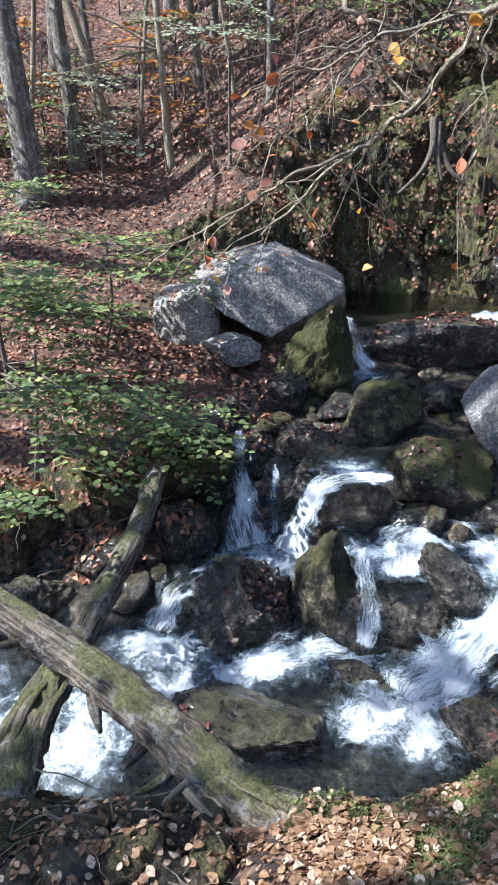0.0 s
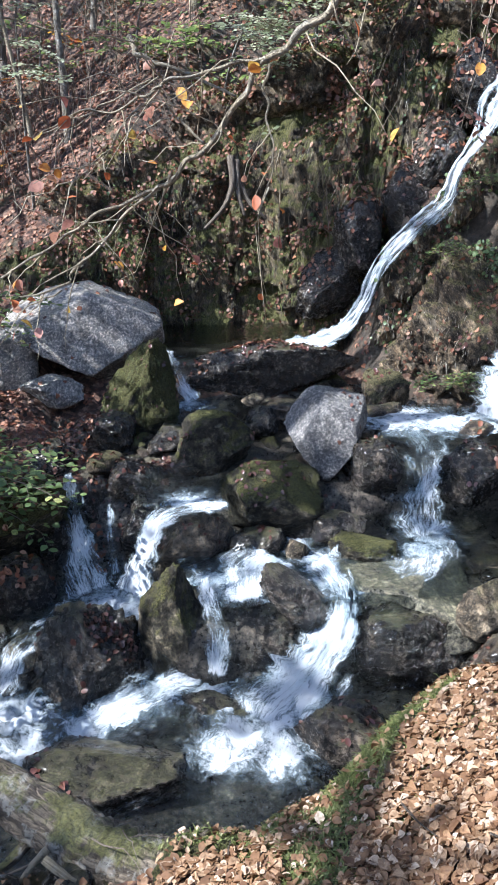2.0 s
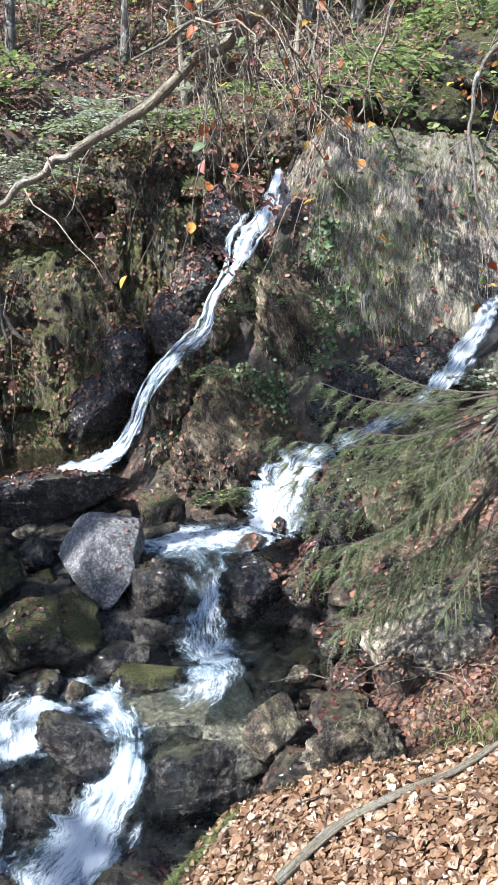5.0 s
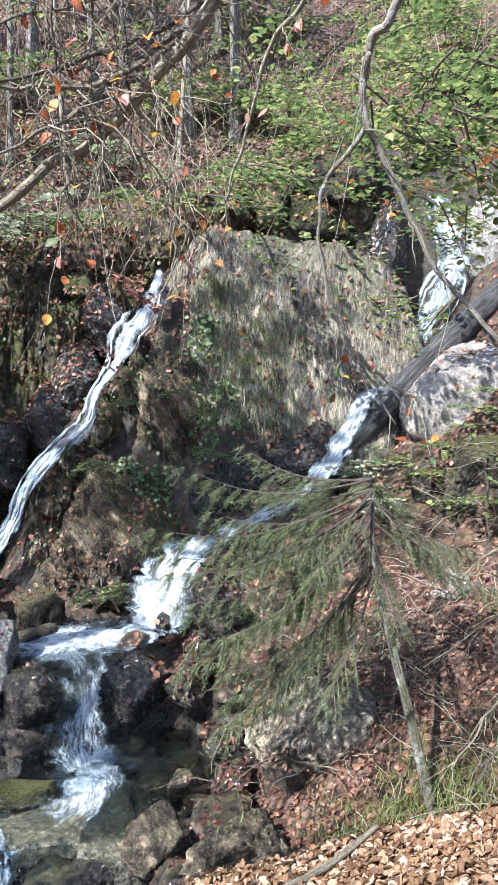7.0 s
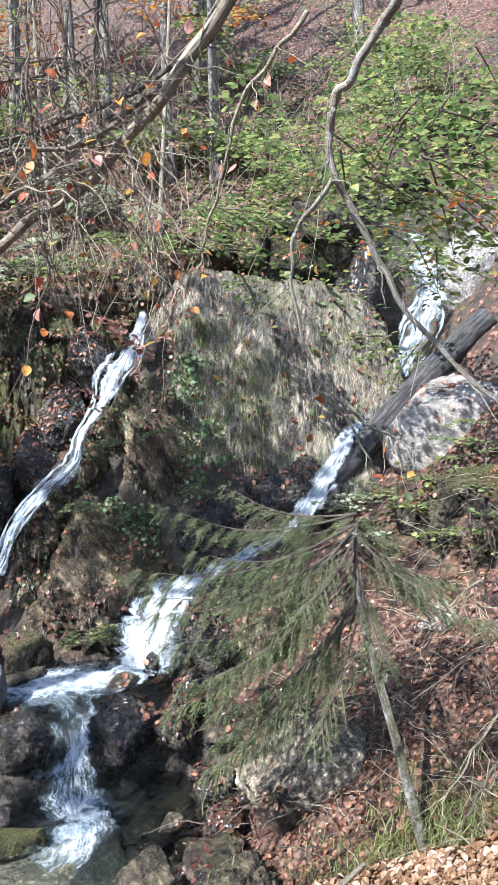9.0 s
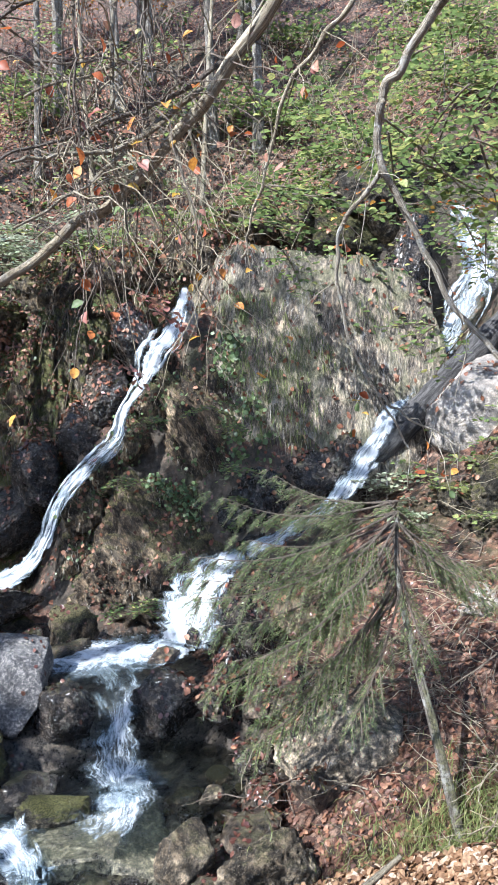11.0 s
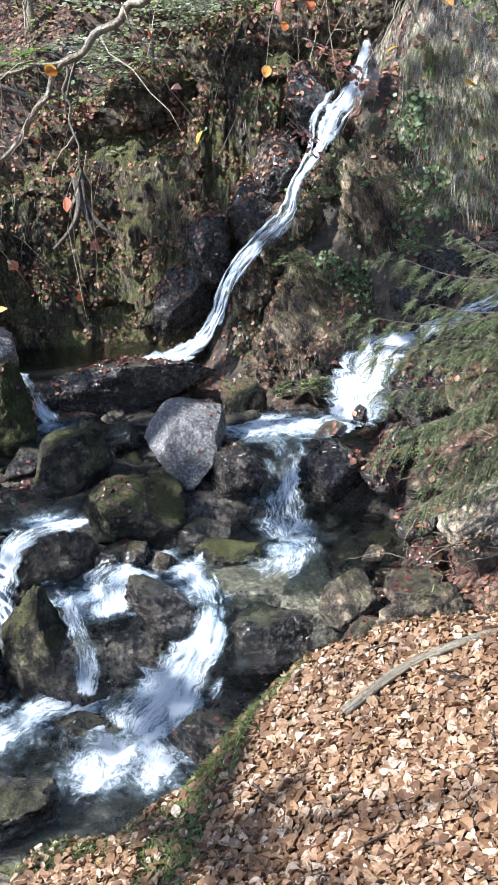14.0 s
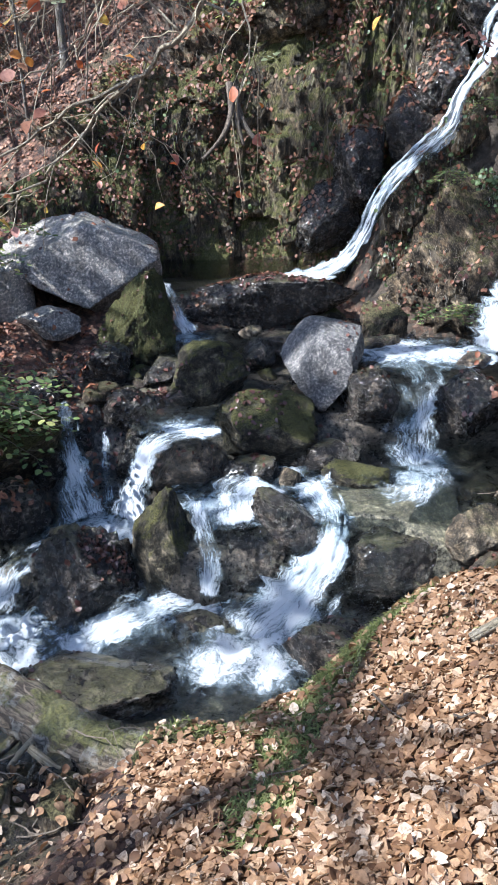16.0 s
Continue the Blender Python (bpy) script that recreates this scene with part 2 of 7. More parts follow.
moss_mound = rock_material("moss_mound", (0.012, 0.011, 0.008), (0.036, 0.032, 0.022), (0.14, 0.125, 0.09), 0.85, -0.25, 0.7, 1.5, ((0.018, 0.02, 0.007), (0.12, 0.117, 0.038)))
bed_rock = rock_material("stream_bed", (0.012, 0.0105, 0.009), (0.04, 0.035, 0.028), (0.13, 0.115, 0.095), 0.25, 0.9, 0.3, 1.6)
pale_rock = rock_material("pale_rock", (0.2, 0.185, 0.165), (0.4, 0.365, 0.325), (0.56, 0.52, 0.475), 0.35, 0.8, 0.7, grainy=0.4)

# forest floor: earth, old leaf mould, moss
floor_mat, nt, b = material("forest_floor")
co = nt.nodes.new("ShaderNodeTexCoord").outputs["Object"]
n1, n2, n3 = noise_tex(nt, 0.9, 6, 0.65, co), noise_tex(nt, 6, 8, 0.75, co), noise_tex(nt, 38, 6, 0.7, co)
warp = nt.nodes.new("ShaderNodeMix")
warp.data_type, warp.blend_type = "RGBA", "ADD"
warp.inputs[0].default_value = 0.12
nt.links.new(co, warp.inputs[6])
nt.links.new(n3.outputs["Color"], warp.inputs[7])
cells = node(nt, "ShaderNodeTexVoronoi", Scale=17.0)
nt.links.new(warp.outputs[2], cells.inputs["Vector"])
pick = nt.nodes.new("ShaderNodeSeparateColor")
nt.links.new(cells.outputs["Color"], pick.inputs[0])
earth = ramp(nt, n2.outputs[0], [(0.33, (0.02, 0.016, 0.012)), (0.5, (0.07, 0.056, 0.04)), (0.68, (0.18, 0.15, 0.11))])
mould = ramp(nt, pick.outputs[0], [(0.0, (0.02, 0.011, 0.008)), (0.35, (0.12, 0.052, 0.03)), (0.7, (0.23, 0.115, 0.068)), (1.0, (0.36, 0.23, 0.16))])
# each leaf cell darkens towards its rim: shade between leaves, put into the colour
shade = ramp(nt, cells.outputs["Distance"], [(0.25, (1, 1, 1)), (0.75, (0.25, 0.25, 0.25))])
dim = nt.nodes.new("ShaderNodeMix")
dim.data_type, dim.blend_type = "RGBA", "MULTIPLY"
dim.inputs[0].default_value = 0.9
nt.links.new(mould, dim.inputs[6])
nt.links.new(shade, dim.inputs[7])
flat = up_mask(nt, 0.42, 0.72, n2.outputs[0], 0.9)
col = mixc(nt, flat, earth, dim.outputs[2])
moss = ramp(nt, n1.outputs[0], [(0.54, (0, 0, 0)), (0.62, (1, 1, 1))])
green = ramp(nt, n3.outputs[0], [(0.35, (0.014, 0.018, 0.006)), (0.65, (0.085, 0.095, 0.03))])
col = mixc(nt, mathn(nt, "MULTIPLY", moss, n2.outputs[0]), col, green)
nt.links.new(col, b.inputs["Base Color"])
b.inputs["Roughness"].default_value = 0.8
bump(nt, b, mathn(nt, "ADD", mathn(nt, "MULTIPLY", n2.outputs[0], 1.2), mathn(nt, "SUBTRACT", mathn(nt, "MULTIPLY", n3.outputs[0], 0.4), mathn(nt, "MULTIPLY", cells.outputs["Distance"], 0.4))), 1.0, 0.06)


def wood_material(name, dark, pale, moss=0.0, moss_low=0.55, patch=0.0):
    m, nt, b = material(name)
    tc = nt.nodes.new("ShaderNodeTexCoord").outputs["UV"]
    mp = nt.nodes.new("ShaderNodeMapping")
    mp.inputs["Scale"].default_value = (26, 3.0, 1)
    nt.links.new(tc, mp.inputs[0])
    obj = nt.nodes.new("ShaderNodeTexCoord").outputs["Object"]
    n1 = noise_tex(nt, 1.0, 8, 0.75, mp.outputs[0])
    n2 = noise_tex(nt, 4.0, 7, 0.7, obj)
    n3 = noise_tex(nt, 45.0, 5, 0.7, obj)
    col = ramp(nt, n1.outputs[0], [(0.32, tuple(0.5 * c for c in dark)), (0.45, dark), (0.55, tuple(0.5 * (a + c) for a, c in zip(dark, pale))), (0.68, pale)])
    spots = ramp(nt, noise_tex(nt, 9.0, 6, 0.7, obj).outputs[0], [(0.53, (0, 0, 0)), (0.6, (1, 1, 1))])
    col = mixc(nt, mathn(nt, "MULTIPLY", spots, patch), col, (0.42, 0.42, 0.38))
    holes = ramp(nt, n3.outputs[0], [(0.36, (1, 1, 1)), (0.46, (0, 0, 0))])
    col = mixc(nt, mathn(nt, "MULTIPLY", holes, 0.7), col, tuple(0.35 * c for c in dark))
    if moss:
        mask = mathn(nt, "MULTIPLY", up_mask(nt, moss_low, moss_low + 0.3, n2.outputs[0], 1.6), moss)
        mc = ramp(nt, n3.outputs[0], [(0.35, (0.035, 0.038, 0.01)), (0.65, (0.17, 0.168, 0.045))])
        col = mixc(nt, mask, col, mc)
    nt.links.new(col, b.inputs["Base Color"])
    b.inputs["Roughness"].default_value = 0.8
    bump(nt, b, mathn(nt, "ADD", n1.outputs[0], mathn(nt, "ADD", mathn(nt, "MULTIPLY", n2.outputs[0], 0.6), mathn(nt, "MULTIPLY", n3.outputs[0], 0.6))), 1.0, 0.055)
    return m


log_wood = wood_material("weathered_log", (0.04, 0.029, 0.019), (0.36, 0.295, 0.21), 0.85, 0.7, 0.5)
dark_wood = wood_material("wet_log", (0.03, 0.028, 0.026), (0.15, 0.145, 0.14))
bark = wood_material("bark", (0.11, 0.094, 0.074), (0.34, 0.305, 0.25), 0.6, 0.3, 0.8)
pale_bark = wood_material("pale_bark", (0.27, 0.225, 0.145), (0.6, 0.53, 0.38), 0.0, 0.5, 0.3)
twig_bark = wood_material("twig_bark", (0.11, 0.085, 0.062), (0.34, 0.28, 0.21))
lichen_bark = wood_material("lichen_bark", (0.25, 0.21, 0.15), (0.68, 0.63, 0.51), 0.3, 0.3, 0.9)


# water
def water_material(name, body, gain, streak, grain, low, high, contrast, sheen, whites):
    """Clear water that turns into froth where the foam attribute and the noise together say so."""
    m, nt, b = material(name)
    tc = nt.nodes.new("ShaderNodeTexCoord")
    at = nt.nodes.new("ShaderNodeAttribute")
    at.attribute_name = "foam"
    mp = nt.nodes.new("ShaderNodeMapping")
    mp.inputs["Scale"].default_value = streak
    nt.links.new(tc.outputs["UV"], mp.inputs[0])
    n1 = noise_tex(nt, 1.0, 9, 0.75, mp.outputs[0])
    n1.inputs["Distortion"].default_value = 0.6
    n2 = noise_tex(nt, grain, 8, 0.8, tc.outputs["Object"])
    n2.inputs["Distortion"].default_value = 0.6
    s = mathn(nt, "ADD", mathn(nt, "MULTIPLY", n1.outputs[0], 0.6), mathn(nt, "MULTIPLY", n2.outputs[0], 0.4))
    s = mathn(nt, "ADD", mathn(nt, "MULTIPLY", mathn(nt, "SUBTRACT", s, 0.5), contrast), 0.5)
    s = mathn(nt, "ADD", s, mathn(nt, "MULTIPLY", mathn(nt, "SUBTRACT", at.outputs["Fac"], 0.5), gain))
    mr = nt.nodes.new("ShaderNodeMapRange")
    mr.interpolation_type = "SMOOTHSTEP"
    nt.links.new(s, mr.inputs[0])
    mr.inputs[1].default_value, mr.inputs[2].default_value = low, high
    foam = mr.outputs[0]
    nt.links.new(ramp(nt, s, [(0.35, whites[0]), (0.7, whites[1]), (1.0, whites[2])]), b.inputs["Base Color"])
    b.inputs["Roughness"].default_value = 0.7
    b.inputs["Specular IOR Level"].default_value = 0.2
    # froth scatters light all round, so its facets hardly show
    g = nt.nodes.new("ShaderNodeNewGeometry")
    soft = nt.nodes.new("ShaderNodeVectorMath")
    soft.operation = "ADD"
    soft.inputs[1].default_value = (-0.5, -0.9, 1.9)
    nt.links.new(g.outputs["Normal"], soft.inputs[0])
    unit = nt.nodes.new("ShaderNodeVectorMath")
    unit.operation = "NORMALIZE"
    nt.links.new(soft.outputs[0], unit.inputs[0])
    nt.links.new(unit.outputs[0], b.inputs["Normal"])
    clear = nt.nodes.new("ShaderNodeBsdfTransparent")
    clear.inputs["Color"].default_value = (*body, 1)
    gl = nt.nodes.new("ShaderNodeBsdfGlossy")
    gl.inputs["Roughness"].default_value = 0.08
    rip = node(nt, "ShaderNodeBump", Strength=0.7, Distance=0.03)
    nt.links.new(n1.outputs[0], rip.inputs["Height"])
    nt.links.new(rip.outputs[0], gl.inputs["Normal"])
    fr = node(nt, "ShaderNodeFresnel", IOR=1.33)
    nt.links.new(rip.outputs[0], fr.inputs["Normal"])
    surf = nt.nodes.new("ShaderNodeMixShader")
    nt.links.new(mathn(nt, "MULTIPLY", fr.outputs[0], sheen), surf.inputs[0])
    nt.links.new(clear.outputs[0], surf.inputs[1])
    nt.links.new(gl.outputs[0], surf.inputs[2])
    mx = nt.nodes.new("ShaderNodeMixShader")
    nt.links.new(foam, mx.inputs[0])
    nt.links.new(surf.outputs[0], mx.inputs[1])
    through_it = nt.nodes.new("ShaderNodeBsdfTranslucent")
    nt.links.new(b.inputs["Base Color"].links[0].from_socket, through_it.inputs["Color"])
    froth = nt.nodes.new("ShaderNodeMixShader")
    froth.inputs[0].default_value = 0.4
    nt.links.new(b.outputs[0], froth.inputs[1])
    nt.links.new(through_it.outputs[0], froth.inputs[2])
    nt.links.new(froth.outputs[0], mx.inputs[2])
    nt.links.new(mx.outputs[0], nt.nodes["Material Output"].inputs["Surface"])
    return m


pool_water = water_material("pool_water", (0.68, 0.73, 0.73), 1.2, (7, 7, 1), 16, 0.15, 1.35, 3.6, 1.3, ((0.1, 0.14, 0.17), (0.25, 0.31, 0.35), (0.58, 0.62, 0.65)))
fall_water = water_material("falling_water", (0.93, 0.95, 0.96), 1.3, (52, 5.0, 1), 60, 0.22, 1.15, 3.6, 0.15, ((0.2, 0.25, 0.28), (0.36, 0.41, 0.44), (0.58, 0.61, 0.63)))
spray_mat, nt, b = material("water_drops")
b.inputs["Base Color"].default_value = (0.5, 0.55, 0.6, 1)
b.inputs["Roughness"].default_value = 0.3

litter_leaf = leaf_material("beech_litter", [(0.0, (0.1, 0.045, 0.02)), (0.25, (0.19, 0.1, 0.046)), (0.5, (0.285, 0.163, 0.08)), (0.78, (0.4, 0.27, 0.16)), (1.0, (0.6, 0.49, 0.37))], 0.3, 0.7)
slope_leaf = leaf_material("old_litter", [(0.0, (0.09, 0.028, 0.015)), (0.4, (0.21, 0.075, 0.036)), (0.75, (0.31, 0.14, 0.072)), (1.0, (0.42, 0.25, 0.16))], 0.2, 0.6)
wet_leaf = leaf_material("wet_red_leaf", [(0.0, (0.042, 0.014, 0.011)), (0.5, (0.09, 0.034, 0.024)), (1.0, (0.17, 0.085, 0.058))], 0.1, 0.3)
ledge_leaf = leaf_material("ledge_leaf", [(0.0, (0.058, 0.023, 0.013)), (0.5, (0.155, 0.066, 0.036)), (1.0, (0.29, 0.155, 0.088))], 0.15, 0.6)
green_leaf = leaf_material("green_leaf", [(0.0, (0.07, 0.115, 0.04)), (0.45, (0.16, 0.23, 0.075)), (0.8, (0.31, 0.38, 0.125)), (1.0, (0.52, 0.47, 0.16))], 0.5)
pale_leaf = leaf_material("pale_leaf", [(0.0, (0.22, 0.28, 0.16)), (0.5, (0.38, 0.43, 0.28)), (1.0, (0.55, 0.55, 0.38))], 0.35, 0.35)
gold_leaf = leaf_material("autumn_leaf", [(0.0, (0.25, 0.05, 0.02)), (0.35, (0.45, 0.13, 0.04)), (0.7, (0.6, 0.3, 0.05)), (1.0, (0.65, 0.5, 0.1))], 0.4)
pink_leaf = leaf_material("faded_leaf", [(0.0, (0.3, 0.1, 0.08)), (0.5, (0.45, 0.22, 0.17)), (1.0, (0.55, 0.32, 0.18))], 0.35)
needle_mat = leaf_material("spruce_needle", [(0.0, (0.045, 0.08, 0.03)), (0.6, (0.13, 0.185, 0.062)), (1.0, (0.36, 0.38, 0.15))], 0.3)
grass_mat = leaf_material("grass_blade", [(0.0, (0.08, 0.105, 0.03)), (0.6, (0.17, 0.2, 0.06)), (1.0, (0.36, 0.34, 0.15))], 0.3)

# ---- ground ----
def edge_y(x):
    return np.interp(x, [-6, -0.95, -0.17, 0.68, 1.17, 1.79, 2.12, 2.5, 2.9, 3.4, 5, 9], [3.2, 2.85, 2.65, 2.4, 2.45, 2.9, 3.0, 2.75, 2.35, 1.65, 0.6, -1])


def terrain(x, y, rough=True):
    x, y = np.asarray(x, float), np.asarray(y, float)
    u = (x + y) / math.sqrt(2)
    side = np.clip((x - 0.55) / 0.25, 0, 1)
    bed = (1 - side) * np.interp(y, [4.9, 5.2, 6.2, 6.7, 8.2, 9], [0.08, 0.42, 0.48, 1.15, 1.4, 1.85]) + side * np.interp(y, [4.75, 4.95, 6.2, 6.6, 8.2, 9], [0.08, 0.72, 0.76, 1.2, 1.42, 1.85])
    left = 0.3 + 0.43 * (y - 5.1) - 1.6 * np.maximum(0, x + 0.4) + 0.1 * np.maximum(0, -x - 1)
    over = np.clip(x - 6.2, 0, 5)
    right = 1.0 + 0.5 * (x - 4) + 0.13 * over + 0.12 * over ** 2 - 1.0 * np.maximum(0, 3.2 - x) - 0.5 * np.clip(x - 7, 0, 1) * np.clip(y - 6, 0, 1) - 0.42 * np.exp(-((x - 3.9) / 0.9) ** 2 - ((y - 5.35) / 0.8) ** 2)
    s = y - edge_y(x)
    bank = 2.05 + 0.3 * np.clip(x, -6, 9) - 0.33 * y - 1.7 * np.maximum(0, s) - 0.5 * np.clip(s + 0.25, 0, 0.25)
    hill = 6.8 + 0.87 * (u - 11.3) - 3.2 * np.maximum(0, np.interp(x, [-5, -1, 0, 1, 3.3, 4, 5.2, 6.2, 8, 9.3, 10.5, 14], [6, 9.3, 10.1, 10.7, 10.4, 9.3, 9.2, 9.5, 9.4, 8.4, 7.4, 4]) - y)
    z = smax(smax(bed, right, 0.12), left, 0.15)
    z = smax(z, bank, 0.08)
    z = smax(z, hill, 0.25)
    if rough:
        far = np.clip((y + 0.7 * x - 13) / 5, 0, 1)
        z = z + (0.06 + 0.6 * far) * fbm(x * 0.8, y * 0.8, 5) + 0.07 * fbm(x * 4, y * 4, 3)
    e = np.sqrt(((x - 2.0) / 2.3) ** 2 + ((y - 9.8) / 1.2) ** 2)
    w = np.maximum(0, e - 1)
    z = np.minimum(z, 1.8 + np.minimum(9 * w, 1.5 + 2.0 * w))
    zp = np.interp(x, [3.2, 3.5, 4.0, 4.6, 5.06, 5.5, 5.9, 7], [1.9, 2.2, 3.05, 3.5, 4.15, 4.9, 5.8, 6.5])
    rib = np.where((x > 3.0) & (x < 7.2), zp - 0.4 - 1.6 * np.maximum(0, 8.8 - y) - 0.2 * np.maximum(0, y - 8.8), -9)
    z = np.maximum(z, rib)
    return z


def spread(a, b, core_a, core_b, step, grow=1.16):
    core = np.arange(core_a, core_b, step)
    lo, hi, s, p, q = [], [], step, core_a, core[-1]
    while p > a:
        s *= grow
        p -= s
        lo.append(p)
    s = step
    while q < b:
        s *= grow
        q += s
        hi.append(q)
    return np.concatenate([lo[::-1], core, hi])


gx, gy = spread(-90, 130, -4.0, 11.5, 0.07), spread(-60, 130, 0.3, 12.0, 0.07)
GX, GY = np.meshgrid(gx, gy)
GZ = terrain(GX, GY)
nx, ny = len(gx), len(gy)
idx = np.arange(nx * ny).reshape(ny, nx)
quads = np.stack([idx[:-1, :-1], idx[:-1, 1:], idx[1:, 1:], idx[1:, :-1]], -1).reshape(-1, 4)
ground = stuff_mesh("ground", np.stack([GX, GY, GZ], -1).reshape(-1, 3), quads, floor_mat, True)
mid = np.stack([GX, GY, GZ], -1).reshape(-1, 3)[quads].mean(1)
bed_faces = (mid[:, 1] > edge_y(mid[:, 0]) + 0.35) & (mid[:, 1] < 10.9) & (mid[:, 0] > -2.6 + 0.25 * (mid[:, 1] - 5)) & (mid[:, 0] < 4.9) & (mid[:, 2] < 0.62 + 0.16 * np.maximum(0, mid[:, 1] - 3) + 0.1 * (mid[:, 0] > 1))
ground.data.materials.append(bed_rock)
ground.data.polygons.foreach_set("material_index", bed_faces.astype(np.int32))
tagged(ground, "steep wooded stream bank of dark earth, leaf mould and moss", "ground", kind="structure")


# ---- boulders ----
ROCKS = {}


def boulder_arrays(size, seed, power=2.6, cuts=9, sub=4, rough=0.10, taper=0.0, facets=()):
    bm = bmesh.new()
    bmesh.ops.create_icosphere(bm, subdivisions=sub, radius=1)
    rr = random.Random(seed)
    planes = [(Vector(f[:3]).normalized(), f[3]) for f in facets]
    for _ in range(cuts):
        n = Vector((rr.uniform(-1, 1), rr.uniform(-1, 1), rr.uniform(-0.7, 1))).normalized()
        planes.append((n, rr.uniform(0.62, 0.9)))
    off = Vector((seed * 3.7, seed * 1.3, seed * 2.1))
    for v in bm.verts:
        d = v.co.normalized()
        k = (abs(d.x) ** power + abs(d.y) ** power + abs(d.z) ** power) ** (-1 / power)
        p = d * k
        p *= 1 + 0.16 * noise.noise(d * 1.4 + off)
        for n, o in planes:
            over = p.dot(n) - o
            if over > 0:
                p -= n * over * 0.96
        p *= 1 + rough * (noise.noise(p * 3.2 + off) * 0.7 + 0.5 * noise.noise(p * 7 + off) + 0.5 * noise.noise(p * 13 + off) + 0.35 * noise.noise(p * 27 + off))
        k = 1 - taper * p.z
        p.x, p.y = p.x * k, p.y * k
        v.co = Vector((p.x * size[0] / 2, p.y * size[1] / 2, p.z * size[2] / 2))
    me = bpy.data.meshes.new("rock")
    bm.to_mesh(me)
    bm.free()
    me.polygons.foreach_set("use_smooth", [True] * len(me.polygons))
    return me


def boulder(name, place, size, mat, label, seed, turn=(0, 0, 0), power=2.6, cuts=9, sub=4, rough=0.10, category="rock", taper=0.0, facets=()):
    me = boulder_arrays(size, seed, power, cuts, 5 if sub == 4 and max(size) > 0.6 else sub, rough, taper, facets)
    me.name = name
    me.materials.append(mat)
    ob = new(name, me)
    ob.matrix_world = pose(*place, *turn)
    tagged(ob, label, category)
    return ob


B = boulder
B("boulder", (0.22, 9.2, 2.33), (2.0, 1.3, 1.5), grey_rock, "large angular pale grey boulder beside the dark pool", 11, (6, 0, 6), 3.0, 3, 5, 0.05, facets=((-0.52, -0.1, 0.85, 0.6), (0.5, 0, 0.87, 0.62), (-0.62, -0.2, -0.78, 0.58), (0.05, -0.92, 0.38, 0.56), (0.98, -0.1, 0.15, 0.9), (0.6, -0.5, -0.6, 0.7)))
B("boulder", (-0.85, 9.0, 2.1), (0.9, 0.7, 1.1), grey_rock, "upright grey boulder leaning on the large one", 12, (5, 12, -10), 3, 8)
B("boulder", (-0.25, 8.5, 1.8), (0.7, 0.5, 0.4), grey_rock, "low grey stone at the foot of the large boulder", 13, (0, 8, 5))
B("boulder", (0.78, 8.25, 1.74), (0.8, 0.65, 1.2), moss_mound, "mossy upright rock leaning against the grey boulder", 14, (0, 6, -8), 3.2, 6, taper=0.08, rough=0.16, facets=((-0.7, -0.4, 0.6, 0.74), (0.75, -0.3, 0.6, 0.74)))
B("boulder", (1.5, 7.25, 1.45), (0.85, 0.7, 0.7), mossy_rock, "rounded boulder with a sunlit moss cap in the stream", 15)
B("boulder", (1.8, 6.4, 1.2), (1.12, 0.75, 0.66), mossy_rock, "broad moss-capped boulder in the stream", 16, (0, 6, -12), 3.4, 9)
B("boulder", (1.02, 6.15, 1.0), (0.82, 0.65, 0.62), brown_rock, "rounded wet brown rock between the little falls", 17)
B("boulder", (1.6, 5.95, 0.92), (0.55, 0.4, 0.35), dark_rock, "small dark wet stone between boulders", 18)
B("boulder", (0.72, 5.2, 0.7), (0.6, 0.55, 1.0), mossy_rock, "tall mossy wedge of rock standing in the white water", 19, (0, 4, -12), 2.8, 5, taper=0.3, facets=((-0.6, -0.3, 0.75, 0.6), (0.7, -0.3, 0.62, 0.62), (-0.3, -0.9, 0.1, 0.7)))
B("boulder", (1.75, 5.0, 0.9), (0.76, 0.42, 0.36), dark_rock, "dark wedge-shaped rock at the lip of the fall", 20, (-6, 46, -10), 2.6, 4, facets=((0.2, -0.8, 0.6, 0.66), (-0.3, 0, 1, 0.7), (0.9, -0.2, -0.3, 0.8)))
B("boulder", (1.37, 5.1, 0.44), (0.85, 0.6, 0.85), dark_rock, "wet dark rock under a thin curtain of water", 21, (0, 0, -18), 3.2, 7)
B("boulder", (0.05, 5.1, 0.42), (0.9, 0.75, 1.0), dark_rock, "wet black rock with stuck leaves in the stream", 22, (0, 24, 10), 3.0, 6, taper=0.1, rough=0.16, facets=((0.1, -0.4, 0.9, 0.62), (-0.8, -0.5, 0.1, 0.62), (0.4, -0.9, 0.0, 0.66)))
B("boulder", (0.97, 4.55, 0.22), (0.7, 0.45, 0.38), dark_rock, "low rock half covered by white water", 23, (0, -10, -20))
B("boulder", (0.1, 4.1, 0.2), (1.15, 0.75, 0.55), dark_rock, "flat wet rock in the lower pool", 24, (0, 5, -20), 3)
B("boulder", (1.8, 4.0, 0.28), (0.75, 0.6, 0.6), dark_rock, "smooth wet stone under the leafy bank", 25, (0, -10, -30))
B("boulder", (0.16, 6.85, 0.95), (0.55, 0.5, 0.75), dark_rock, "dark wet rock splitting the small falls", 26)
B("boulder", (0.62, 7.0, 1.12), (0.75, 0.6, 0.75), dark_rock, "dark wet rock under the mossy pillar", 27)
B("boulder", (-0.45, 6.7, 1.0), (0.7, 0.6, 1.0), moss_mound, "mossy rock at the edge of the earth bank", 28)
